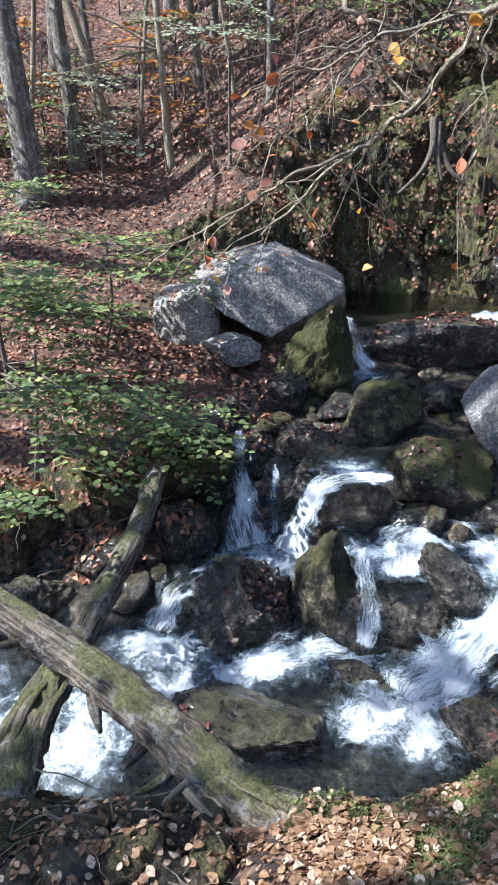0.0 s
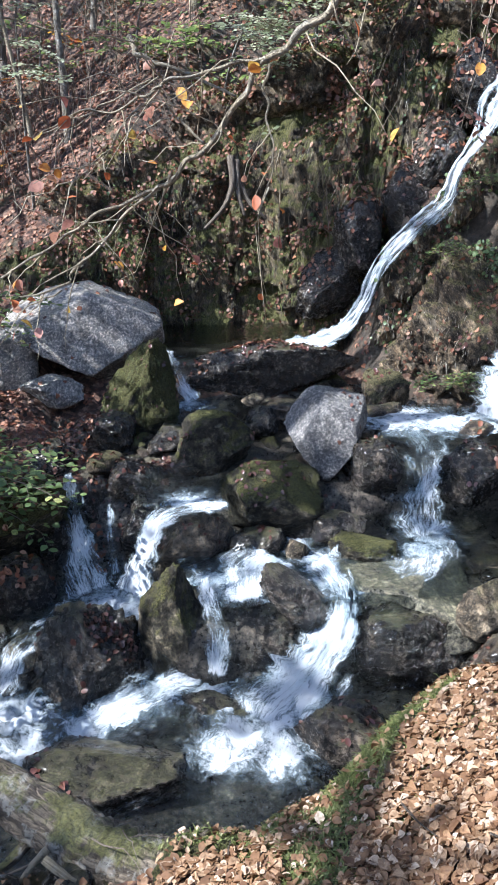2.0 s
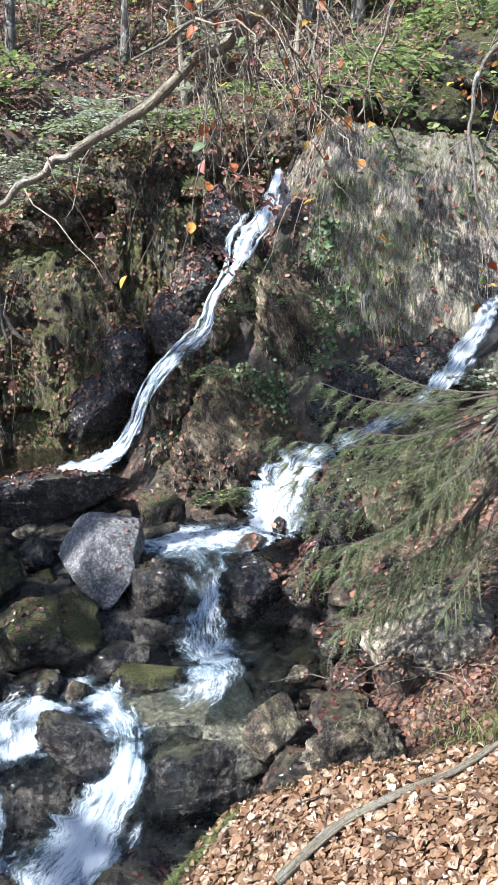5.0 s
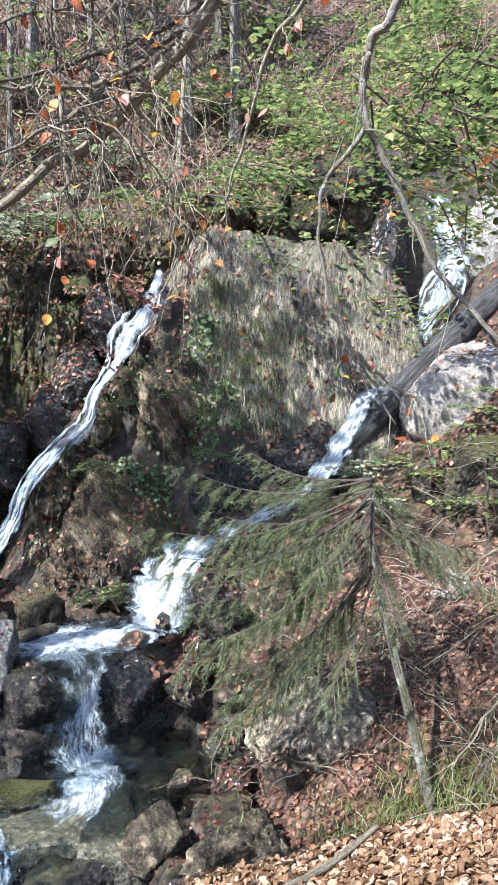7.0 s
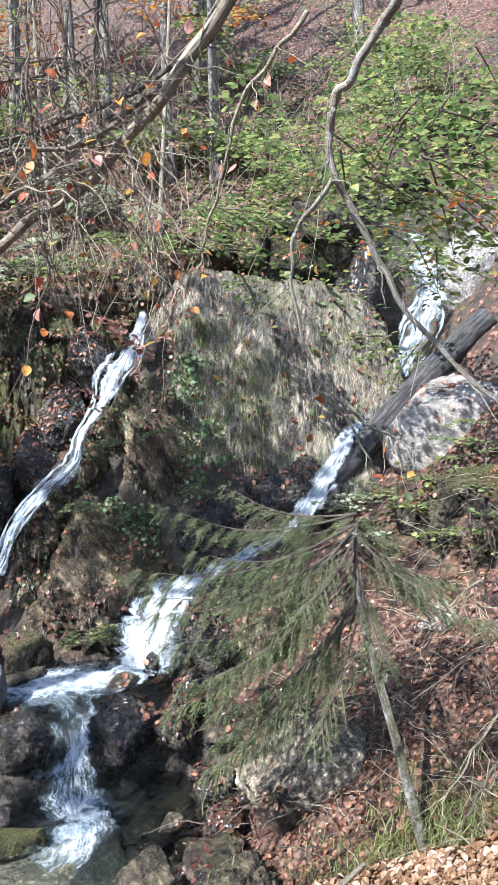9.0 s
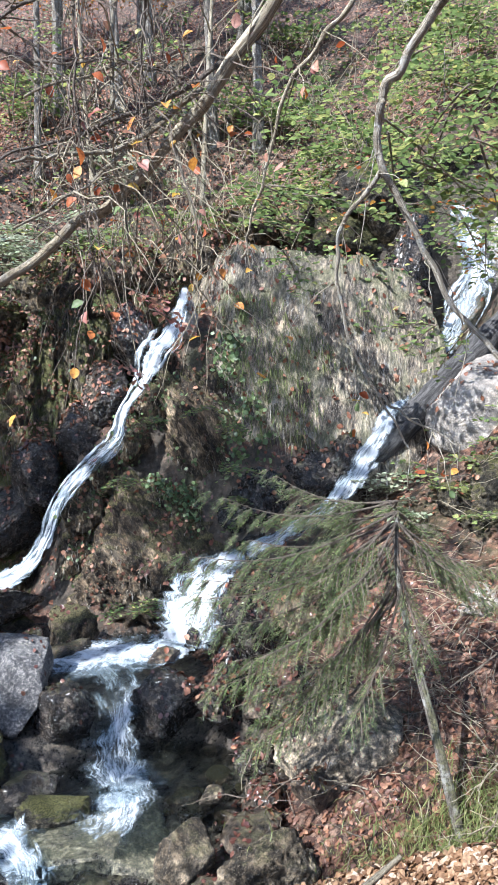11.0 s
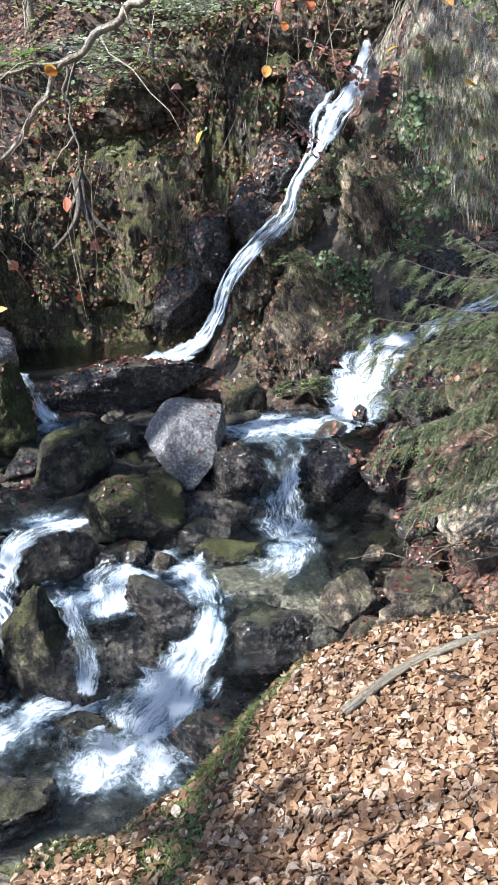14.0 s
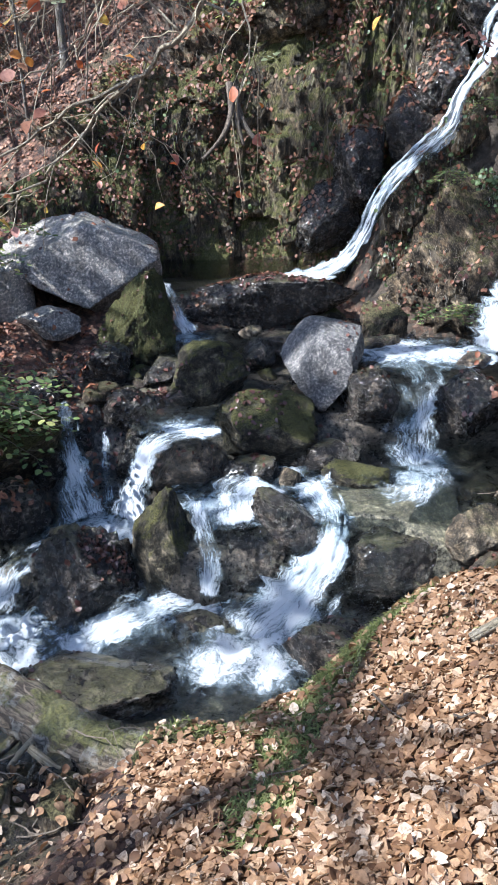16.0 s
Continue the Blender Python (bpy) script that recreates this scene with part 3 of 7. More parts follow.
B("boulder", (2.6, 6.9, 1.6), (0.95, 0.75, 1.0), slate_rock, "upright pale grey rock in the middle of the stream", 29, (0, 4, -8), 3.0, 2, 5, 0.05, facets=((-0.72, -0.3, 0.62, 0.56), (-0.72, 0, -0.66, 0.66), (0.8, -0.1, -0.6, 0.56), (0.95, -0.35, 0.1, 0.76), (-0.25, -0.9, 0.3, 0.62), (0.1, 0, 1, 0.86)))
B("boulder", (3.0, 6.6, 1.3), (0.6, 0.55, 0.7), dark_rock, "dark wet rock beside the chute", 30, (0, 0, -20))
B("boulder", (4.15, 6.65, 1.6), (0.36, 0.3, 0.2), brown_rock, "small brown stone in the white pool", 31)
B("boulder", (3.95, 6.2, 1.3), (0.75, 0.6, 0.65), dark_rock, "wet rock with a trickle beside the chute", 32, (0, 0, -25))
B("boulder", (2.56, 5.62, 0.92), (0.62, 0.42, 0.34), mossy_rock, "low moss-topped rock in the clear pool", 33, (0, 0, -20), 2.6, 4)
B("boulder", (2.74, 5.06, 0.675), (1.3, 0.9, 0.58), ledge_rock, "flat ledge of rock under thin water", 34, (2, -1, -10), 5, 3, 5, 0.04, facets=((0, 0, 1, 0.88),))
B("boulder", (2.78, 4.78, 0.42), (1.2, 0.5, 0.8), dark_rock, "dark dripping front of the stone ledge", 35, (8, 0, -10), 4, 6)
B("boulder", (3.18, 4.5, 0.9), (0.5, 0.4, 0.5), tan_rock, "small rock with a pale face and moss", 36, cuts=12, rough=0.14)
B("boulder", (1.95, 4.2, 0.2), (0.75, 0.5, 0.5), dark_rock, "wet stone at the foot of the fall", 37)
B("boulder", (2.03, 7.9, 1.72), (0.27, 0.22, 0.17), tan_rock, "small pale stone lying on a flat rock", 38, sub=3)
B("boulder", (2.5, 7.85, 1.55), (0.9, 0.5, 0.3), brown_rock, "flat stone behind the grey rock", 39)
B("boulder", (2.08, 7.75, 1.5), (0.52, 0.45, 0.35), dark_rock, "small dark stone with leaves", 40)
B("boulder", (2.45, 6.0, 0.95), (0.6, 0.45, 0.4), dark_rock, "dark stone at the edge of the clear pool", 41)
B("boulder", (2.4, 8.65, 1.9), (2.4, 0.8, 0.75), dark_rock, "long dark rock sill in front of the dark pool", 42, (0, 4, -8), 3.4, 8)
B("boulder", (3.6, 5.3, 0.82), (0.36, 0.28, 0.18), brown_rock, "yellowish stone in the shallows", 43, sub=3)
B("boulder", (3.75, 5.0, 0.95), (0.24, 0.18, 0.16), tan_rock, "small pale stone on the shingle", 44, sub=3)
B("boulder", (3.12, 4.0, 0.75), (0.6, 0.5, 0.5), brown_rock, "brown rock under the leafy bank", 45, rough=0.16)
B("boulder", (3.5, 3.75, 1.0), (0.8, 0.5, 0.5), tan_rock, "low brown rock beside the leafy bank", 46, rough=0.16)
B("boulder", (7.25, 8.5, 4.15), (4.5, 2.6, 4.75), cliff_rock, "huge moss-hung boulder between the two falls", 47, (-10, 6, -36), 4.0, 5, 6, 0.06)
B("boulder", (4.75, 8.1, 2.2), (2.2, 1.2, 2.2), rib_rock, "rough rock rib beside the narrow fall", 48, (0, -30, -20), 3.0, 12, 6, 0.2)
B("boulder", (5.95, 8.2, 3.4), (1.5, 1.1, 2.9), rib_rock, "overgrown upper part of the rock rib", 49, (0, -22, -25), 3.0, 12, 6, 0.2)
# the rock wall round the dark pool: one stepped face, leaning back, broken into upright blocks
foot = catmull([(-1.1, 9.75), (-0.4, 9.95), (0.4, 10.15), (1.2, 10.4), (2.0, 10.5), (2.7, 10.35), (3.15, 9.9), (3.5, 9.45), (3.95, 9.2), (4.5, 9.05), (5.1, 8.98), (5.65, 8.95), (6.3, 9.2)], 300)
run = np.concatenate([[0], np.cumsum(np.linalg.norm(np.diff(foot, axis=0), axis=1))])
head = np.interp(foot[:, 0], [-1.1, 0.4, 1.2, 2.0, 2.7, 3.5, 4.5, 5.65, 6.3], [2.9, 3.6, 4.1, 4.6, 5.1, 5.5, 5.9, 6.2, 6.4])
out = np.column_stack([np.gradient(foot[:, 1]), -np.gradient(foot[:, 0])])
out /= np.linalg.norm(out, axis=1)[:, None]
K, S = np.meshgrid(np.linspace(0, 1, 150), run)
Z = 1.6 + K * (head[:, None] - 1.6)
warp = 0.35 * fbm(S * 1.2, Z * 1.2, 3)
block = vnoise(np.floor((S + warp) * 1.7) * 3.7, np.floor((Z + 0.6 * warp + 0.3 * np.floor(S * 1.7)) * 0.9) * 5.1)
small = vnoise(np.floor((S + 0.5 * warp) * 4.6) * 3.1, np.floor((Z + warp) * 2.3) * 4.3)
proud = 0.42 * (block - 0.5) + 0.16 * (small - 0.5) + 0.28 * fbm(S * 0.9 + 4, Z * 0.7, 3) + 0.16 * fbm(S * 5, Z * 2.2, 4) + 0.05 * fbm(S * 17, Z * 9, 3) - 0.2 * (Z - 1.6) - 0.5 * np.maximum(0, K - 0.86) * (head[:, None] - 1.6)
XY = foot[:, None] + out[:, None] * proud[..., None]
ids = np.arange(Z.size).reshape(Z.shape)
rock_wall = stuff_mesh("rock_wall", np.stack([XY[..., 0], XY[..., 1], Z], -1).reshape(-1, 3), np.stack([ids[:-1, :-1], ids[1:, :-1], ids[1:, 1:], ids[:-1, 1:]], -1).reshape(-1, 4), cleft_rock, True)
tagged(rock_wall, "dark wet rock wall with moss and leaf-strewn ledges behind the pool", "rock wall", kind="structure")
WALL = [(2.4, 11.5, 4.9, 1.5, 1.0), (3.5, 11.0, 5.4, 1.6, 1.0), (1.2, 11.5, 4.2, 1.3, 0.9), (4.5, 10.4, 5.9, 1.5, 1.0), (5.5, 10.2, 6.2, 1.4, 0.9), (6.6, 9.7, 6.5, 1.6, 0.9), (0.3, 11.0, 3.7, 1.2, 0.8)]
for k, (x, y, z, w, h) in enumerate(WALL):
    B("boulder", (x, y, z), (w, 1.0, h), wall_rock, "mossy block on the brow of the rock wall", 90 + k, (random.Random(k).uniform(-36, -12), random.Random(k + 50).uniform(-12, 12), -20), 4.0, 14, 5, 0.2)
EXTRA = []
EXTRA += [(-0.75, 6.4, 1.18, 1.25, 0.95, moss_mound, "mossy mound at the edge of the earth bank"), (-1.5, 6.25, 0.85, 1.0, 0.9, wall_rock, "dark rock in the undercut earth bank"),
          (-2.2, 5.9, 0.85, 1.1, 0.9, wall_rock, "dark rock in the undercut earth bank"), (-1.15, 5.75, 0.6, 0.8, 0.7, dark_rock, "wet rock at the foot of the earth bank"),
          (-0.6, 5.95, 0.7, 0.6, 0.7, dark_rock, "wet rock at the foot of the earth bank"), (-1.9, 5.2, 0.4, 0.9, 0.6, dark_rock, "wet rock at the foot of the earth bank"),
          (4.4, 5.95, 1.3, 0.6, 0.4, dark_rock, "wet stone on the shingle"), (4.7, 5.55, 1.35, 0.5, 0.35, brown_rock, "brown stone on the shingle"),
          (4.35, 5.2, 1.05, 0.45, 0.3, dark_rock, "wet stone on the shingle"), (4.05, 4.6, 1.02, 0.5, 0.32, brown_rock, "brown stone on the shingle"),
          (3.65, 4.25, 0.98, 0.6, 0.4, brown_rock, "brown stone under the bank"), (4.35, 4.2, 1.2, 0.6, 0.4, brown_rock, "brown stone on the shingle")]
EXTRA += [(5.1, 5.0, 1.5, 0.7, 0.5, dark_rock, "wet stone under the spruce"), (4.75, 6.2, 1.5, 0.6, 0.5, dark_rock, "wet leafy stone beside the pool"),
          (5.6, 6.0, 1.9, 0.9, 0.8, rib_rock, "leafy rock behind the spruce"), (6.2, 6.1, 2.2, 0.9, 0.7, rib_rock, "leafy rock behind the spruce"),
          (4.75, 6.75, 1.75, 0.3, 0.4, dark_rock, "dark stone in the white fall"), (4.55, 6.7, 1.7, 0.22, 0.3, dark_rock, "dark stone in the white fall"),
          (3.3, 7.55, 1.55, 0.8, 0.3, brown_rock, "flat sunlit slab behind the white pool"), (2.9, 7.3, 1.5, 0.5, 0.4, dark_rock, "dark stone by the white pool"),
          (3.6, 7.9, 1.7, 0.7, 0.6, rib_rock, "leafy rock at the foot of the rib"), (0.35, 7.8, 1.45, 0.7, 0.5, dark_rock, "dark stone under the grey boulder"),
          (1.0, 7.6, 1.4, 0.6, 0.4, dark_rock, "dark stone in the narrow run"), (-0.3, 7.5, 1.3, 0.6, 0.5, dark_rock, "dark stone in the narrow run")]
EXTRA += [(1.95, 5.75, 0.9, 0.3, 0.25, tan_rock, "tan stone in the riffle"), (2.1, 6.15, 0.95, 0.5, 0.4, dark_rock, "dark stone in the riffle"),
          (0.55, 6.35, 0.95, 0.45, 0.8, dark_rock, "wet dark rock behind the twin falls"), (-0.3, 6.45, 0.9, 0.4, 0.7, dark_rock, "wet dark rock behind the twin falls"),
          (7.6, 5.0, 2.9, 0.9, 0.6, mossy_rock, "mossy boulder above the spruce"), (8.3, 4.6, 3.2, 1.2, 1.0, mossy_rock, "mossy boulder above the spruce"),
          (8.5, 9.4, 7.1, 1.7, 0.9, wall_rock, "dark mossy mound above the huge boulder"), (9.2, 8.7, 7.5, 1.8, 1.2, mossy_rock, "dark mossy mound above the huge boulder"),
          (7.7, 9.9, 7.0, 1.6, 0.8, wall_rock, "dark mossy mound above the huge boulder"), (10.2, 8.0, 7.9, 1.3, 1.0, mossy_rock, "dark mossy mound above the huge boulder"),
          # black rocks along the narrow fall: wet, and the cliff's shadow in their colour
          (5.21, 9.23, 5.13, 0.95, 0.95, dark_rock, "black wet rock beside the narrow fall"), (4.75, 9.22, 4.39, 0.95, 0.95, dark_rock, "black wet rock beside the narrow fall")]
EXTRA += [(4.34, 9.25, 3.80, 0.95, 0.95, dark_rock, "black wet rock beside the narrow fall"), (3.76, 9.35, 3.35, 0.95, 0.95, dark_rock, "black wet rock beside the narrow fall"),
          (3.38, 9.50, 2.75, 0.95, 0.95, dark_rock, "black wet rock beside the narrow fall"), (6.4, 7.45, 2.55, 1.1, 0.9, dark_rock, "black rock standing in for the shade under the huge boulder"),
          # black rocks put the shade of the hollow under the huge boulder into colour
          (7.0, 7.3, 2.85, 1.0, 0.8, dark_rock, "black rock standing in for the shade under the huge boulder"), (5.85, 7.4, 2.35, 0.8, 0.8, dark_rock, "black rock standing in for the shade under the huge boulder"),
          (7.67, 5.06, 3.30, 0.9, 0.7, mossy_rock, "mossy boulder on the bank above the spruce"), (7.84, 4.65, 3.45, 1.0, 0.8, mossy_rock, "mossy boulder on the bank above the spruce"),
          (7.48, 5.39, 3.08, 0.7, 0.5, mossy_rock, "mossy boulder on the bank above the spruce"), (7.43, 4.29, 3.03, 0.8, 0.6, mossy_rock, "mossy boulder on the bank above the spruce"),
          (4.15, 8.71, 2.94, 0.75, 0.70, rib_rock, "rough brown rock beside the narrow fall"), (4.47, 8.76, 3.35, 0.70, 0.60, rib_rock, "rough brown rock beside the narrow fall")]
EXTRA += [(4.82, 8.80, 3.84, 0.70, 0.70, rib_rock, "rough brown rock beside the narrow fall"), (5.13, 8.83, 4.26, 0.60, 0.60, rib_rock, "rough brown rock beside the narrow fall"),
          (3.96, 8.68, 2.36, 0.60, 0.60, rib_rock, "rough brown rock beside the narrow fall"), (5.43, 8.97, 4.76, 0.50, 0.60, rib_rock, "rough brown rock beside the narrow fall"),
          # further black rocks that darken the same hollow as painted shade
          (6.27, 7.45, 3, 1.0, 0.85, dark_rock, "black rock standing in for the shade under the huge boulder"), (5.85, 7.6, 2.85, 1.0, 0.85, dark_rock, "black rock standing in for the shade under the huge boulder"),
          (6.8, 7.3, 3.2, 1.0, 0.85, dark_rock, "black rock standing in for the shade under the huge boulder"), (7.3, 7.2, 3.35, 1.0, 0.85, dark_rock, "black rock standing in for the shade under the huge boulder"),
          (6.5, 7.9, 3.3, 1.0, 0.85, dark_rock, "black rock standing in for the shade under the huge boulder"), (6.6, 4.4, 2.3, 0.6, 0.35, pale_rock, "pale stone among the twigs"),
          (-0.35, 2.2, 1.25, 0.35, 0.3, rib_rock, "brown stone in the debris under the log"), (0.0, 2.05, 1.35, 0.3, 0.24, rib_rock, "brown stone in the debris under the log")]
for k, (x, y, z, w, h, mt, lab) in enumerate(EXTRA):
    B("boulder", (x, y, z), (w, 0.75 * w, h), mt, lab, 130 + k, (random.Random(k).uniform(-15, 15), random.Random(k + 9).uniform(-15, 15), random.Random(k + 3).uniform(0, 90)), 2.9, 9, 4, 0.11)
B("boulder", (5.75, 8.7, 5.45), (0.3, 0.3, 0.6), pale_rock, "pale stone at the top of the narrow fall", 50)
B("boulder", (8.9, 6.0, 4.1), (2.0, 1.5, 1.8), pale_rock, "big sunlit pale boulder under the mossy log", 51, (0, -18, -37), 3, 8, 5, 0.06)
B("boulder", (4.68, 4.22, 1.36), (1.2, 0.8, 0.95), sand_rock, "sunlit tan rock slab under the spruce", 52, (0, -22, -34), 3, 4, facets=((-0.35, -0.35, 0.87, 0.5), (0.2, -0.95, 0.0, 0.6), (-0.9, -0.3, 0.0, 0.8)))
B("boulder", (5.25, 6.3, 1.85), (0.95, 0.8, 1.15), dark_rock, "wet rock with fallen leaves beside the cascade", 53, (0, 0, -36), 3, 8)
B("boulder", (0.56, 2.28, 1.32), (0.6, 0.45, 0.36), moss_mound, "mossy hummock at the foot of the fallen trunk", 55, (0, 12, 20))
# two black rocks stand in for a gap that is only dark with shade
B("boulder", (9.05, 7.8, 6.2), (0.9, 0.7, 1.7), dark_rock, "black rock for the shaded gap between the huge boulder and the topmost fall", 56, (0, 10, -30))
B("boulder", (8.75, 7.65, 5.3), (0.9, 0.7, 1.3), dark_rock, "black rock for the shaded gap between the huge boulder and the topmost fall", 57, (0, 20, -30))
B("boulder", (8.52, 8.7, 6.75), (1.3, 0.9, 0.7), moss_mound, "dark mossy rock on the brow above the huge boulder", 58, (-15, 8, -30), 3.0, 9)
B("boulder", (9.2, 8.5, 6.9), (1.2, 0.9, 0.65), wall_rock, "dark mossy rock on the brow above the huge boulder", 59, (-15, 2, -30), 3.0, 9)
B("boulder", (9.71, 8.3, 6.97), (0.9, 0.9, 0.8), moss_mound, "dark mossy rock on the brow above the huge boulder", 60, (-15, -4, -30), 3.0, 9)
B("boulder", (10.7, 6.7, 6.2), (1.5, 1.2, 2.0), grey_rock, "grey rock beside the topmost fall", 54, (0, 10, -40), 3, 8)
# ---- water ----
FOAM = [(1.35, 4.2, 0.42), (1.1, 4.2, 0.4), (1.6, 4.45, 0.4), (0.95, 4.05, 0.3), (1.35, 3.95, 0.3), (0.95, 4.75, 0.28), (0.6, 4.85, 0.3), (0.25, 4.75, 0.32), (-0.05, 4.5, 0.3), (-0.55, 4.75, 0.42), (-0.75, 4.9, 0.4), (-0.45, 4.4, 0.35),
        (-1.1, 3.75, 0.5), (-1.5, 3.9, 0.5), (-1.0, 4.2, 0.4), (-2.2, 4.1, 0.6), (0.15, 5.7, 0.5), (0.4, 5.65, 0.4), (1.1, 5.4, 0.35), (1.45, 5.35, 0.4), (1.65, 5.45, 0.3), (2.1, 5.5, 0.3), (2.15, 5.15, 0.3), (2.0, 5.95, 0.2)]
FOAM += [(3.42, 7.15, 0.55), (3.9, 7.0, 0.6), (4.4, 6.8, 0.6), (3.6, 7.3, 0.5), (3.0, 7.2, 0.35), (3.3, 5.75, 0.3), (3.1, 5.5, 0.25), (3.2, 8.95, 0.35), (1.3, 8.3, 0.3), (1.0, 6.05, 0.3), (2.4, 5.95, 0.15)]


def foam_at(x, y):
    f = np.zeros_like(x)
    for cx, cy, r in FOAM:
        f = np.maximum(f, np.exp(-((x - cx) ** 2 + (y - cy) ** 2) / (r * r)))
    return f


def add_foam(ob, values):
    a = ob.data.attributes.new("foam", "FLOAT", "POINT")
    a.data.foreach_set("value", np.asarray(values, dtype=np.float32))


def pool(name, level, centre, radii, label, wave=0.02, step=0.035):
    """A water sheet at one level inside an uneven oval, where the bed lies lower."""
    xs = np.arange(centre[0] - radii[0] * 1.25, centre[0] + radii[0] * 1.25, step)
    ys = np.arange(centre[1] - radii[1] * 1.25, centre[1] + radii[1] * 1.25, step)
    X, Y = np.meshgrid(xs, ys)
    e = np.sqrt(((X - centre[0]) / radii[0]) ** 2 + ((Y - centre[1]) / radii[1]) ** 2) + 0.25 * fbm(X * 2, Y * 2, 3)
    keep = (e < 1.0) & (terrain(X, Y) < level + 0.04)
    f = foam_at(X, Y)
    Z = level + wave * (0.4 + 1.6 * f) * (fbm(X * 5, Y * 5, 3) + 0.6 * fbm(X * 13, Y * 13, 3)) - 0.1 * np.maximum(0, e - 0.85)
    n = len(xs)
    ids = np.arange(X.size).reshape(X.shape)
    k = keep[:-1, :-1] & keep[:-1, 1:] & keep[1:, 1:] & keep[1:, :-1]
    q = np.stack([ids[:-1, :-1], ids[:-1, 1:], ids[1:, 1:], ids[1:, :-1]], -1)[k]
    used = np.unique(q)
    remap = -np.ones(X.size, int)
    remap[used] = np.arange(len(used))
    v = np.stack([X, Y, Z], -1).reshape(-1, 3)[used]
    ob = mesh_ob(name, v, remap[q], pool_water, uvs=v[:, :2])
    add_foam(ob, f.ravel()[used])
    tagged(ob, label, "water", kind="structure")
    return ob


pool("water_low", 0.3, (-0.3, 4.1), (3.0, 1.15), "foaming white water of the lowest pool", 0.06)
pool("water_plunge", 0.6, (0.1, 5.75), (0.85, 0.6), "white plunge pool under the twin falls", 0.04)
pool("water_middle", 0.9, (2.7, 5.6), (1.9, 0.85), "clear shallow pool with white riffles", 0.03)
pool("water_left", 1.36, (0.95, 6.45), (0.6, 0.5), "narrow run of water between boulders", 0.03)
pool("water_upper", 1.6, (3.85, 7.05), (1.25, 0.6), "sunlit white pool under the right cascade", 0.03)
pool("water_outlet", 1.58, (1.5, 8.0), (0.8, 0.55), "dark run below the upper pool", 0.02)
pool("water_dark", 2.05, (2.1, 9.9), (2.2, 1.2), "still dark pool under the rock wall", 0.008)


def cascade(name, pts, label, foam=0.75, n=70, m=14, bulge=0.03, ragged=0.03, seed=0, strands=22, sheet=True, splash=1.0):
    """Falling water along pts = (x, y, z, width): lumpy torn sheets of froth, loose tongues at the edges, and spray."""
    n, m = int(2.4 * n), int(2.4 * m)
    p = catmull(pts, n)
    c, w = p[:, :3], p[:, 3]
    t = np.gradient(c, axis=0)
    t /= np.linalg.norm(t, axis=1)[:, None]
    side = np.cross(t, (-0.3, -0.6, 0.7))
    side[:, 2] *= 0.8
    side /= np.linalg.norm(side, axis=1)[:, None]
    up = np.cross(side, t)
    up *= np.where(up[:, 2] < 0, -1, 1)[:, None]
    length = np.concatenate([[0], np.cumsum(np.linalg.norm(np.diff(c, axis=0), axis=1))])
    rr = np.random.RandomState(int(sum(100 * abs(a[0]) for a in pts)) % 9999)
    seed = rr.rand() * 50
    vs, qs, uvs, fs, off = [], [], [], [], 0
    for k in range(0 if sheet else 1, strands // 2 + 1):
        if k == 0:
            a, b, mm, mid, wide, fo, rise = 0, n, m, 0.16 * w * fbm(length * 3 + seed, length * 0, 3), w * 1.08, foam + 0.12, 0.0
        else:
            a = rr.randint(0, max(1, int(0.75 * n)))
            b = min(n, a + rr.randint(n // 8, n // 3))
            mm, fo, rise = 8, foam + 0.1 * rr.rand() - 0.05, rr.uniform(0.005, 0.02)
            mid = (rr.uniform(-0.55, 0.55) + 0.3 * fbm(length * 2.0 + 7 * k, length * 0 + k, 3)) * w
            wide = w * rr.uniform(0.12, 0.34) * (0.5 + 1.0 * vnoise(length * 5, length * 0 + 3.3 * k)) + 0.012
        us = np.linspace(-0.5, 0.5, mm)
        U, L = np.meshgrid(us, length[a:b])
        rag = 1 + 0.55 * fbm(L * 4 + seed + 11 * k, np.sign(U) * 3 + seed, 3) + 0.4 * fbm(L * 15 + seed + 11 * k, np.sign(U) * 5 + seed, 3)
        across = U * wide[a:b, None]
        lift = rise + bulge * (1 - 4 * U * U) + ragged * (fbm(across * 9 + seed, L * 4 + k, 3) + 0.8 * fbm(across * 28 + seed, L * 9 + k, 3))
        V = c[a:b, None] + side[a:b, None] * (mid[a:b, None] + across * rag)[..., None] + up[a:b, None] * lift[..., None]
        ids = np.arange((b - a) * mm).reshape(b - a, mm) + off
        off += (b - a) * mm
        qs.append(np.stack([ids[:-1, :-1], ids[:-1, 1:], ids[1:, 1:], ids[1:, :-1]], -1).reshape(-1, 4))
        vs.append(V.reshape(-1, 3))
        uvs.append(np.stack([mid[a:b, None] + across + 2.7 * k, L + 1.3 * k], -1).reshape(-1, 2))
        ends = np.clip(np.minimum(L - length[a], length[b - 1] - L) / (0.22 if k else 0.12), 0, 1)
        edge = (2 * np.abs(U)) ** (1.5 if k else 3.0)
        fs.append(((fo - 0.95 * edge + 0.6 * fbm(across * 10 + k, L * 3.5 + k, 4)) * ends - 0.8 * (1 - ends)).ravel())
    ob = mesh_ob(name, np.vstack(vs), np.vstack(qs), fall_water, uvs=np.vstack(uvs))
    add_foam(ob, np.concatenate(fs))
    tagged(ob, label, "waterfall", kind="structure")
    # drops torn off along the fall, and thrown up where it lands
    k = int(50 * length[-1] * foam * min(1.0, w.mean() / 0.4))
    i = (n * rr.rand(k) ** 0.7).astype(int)
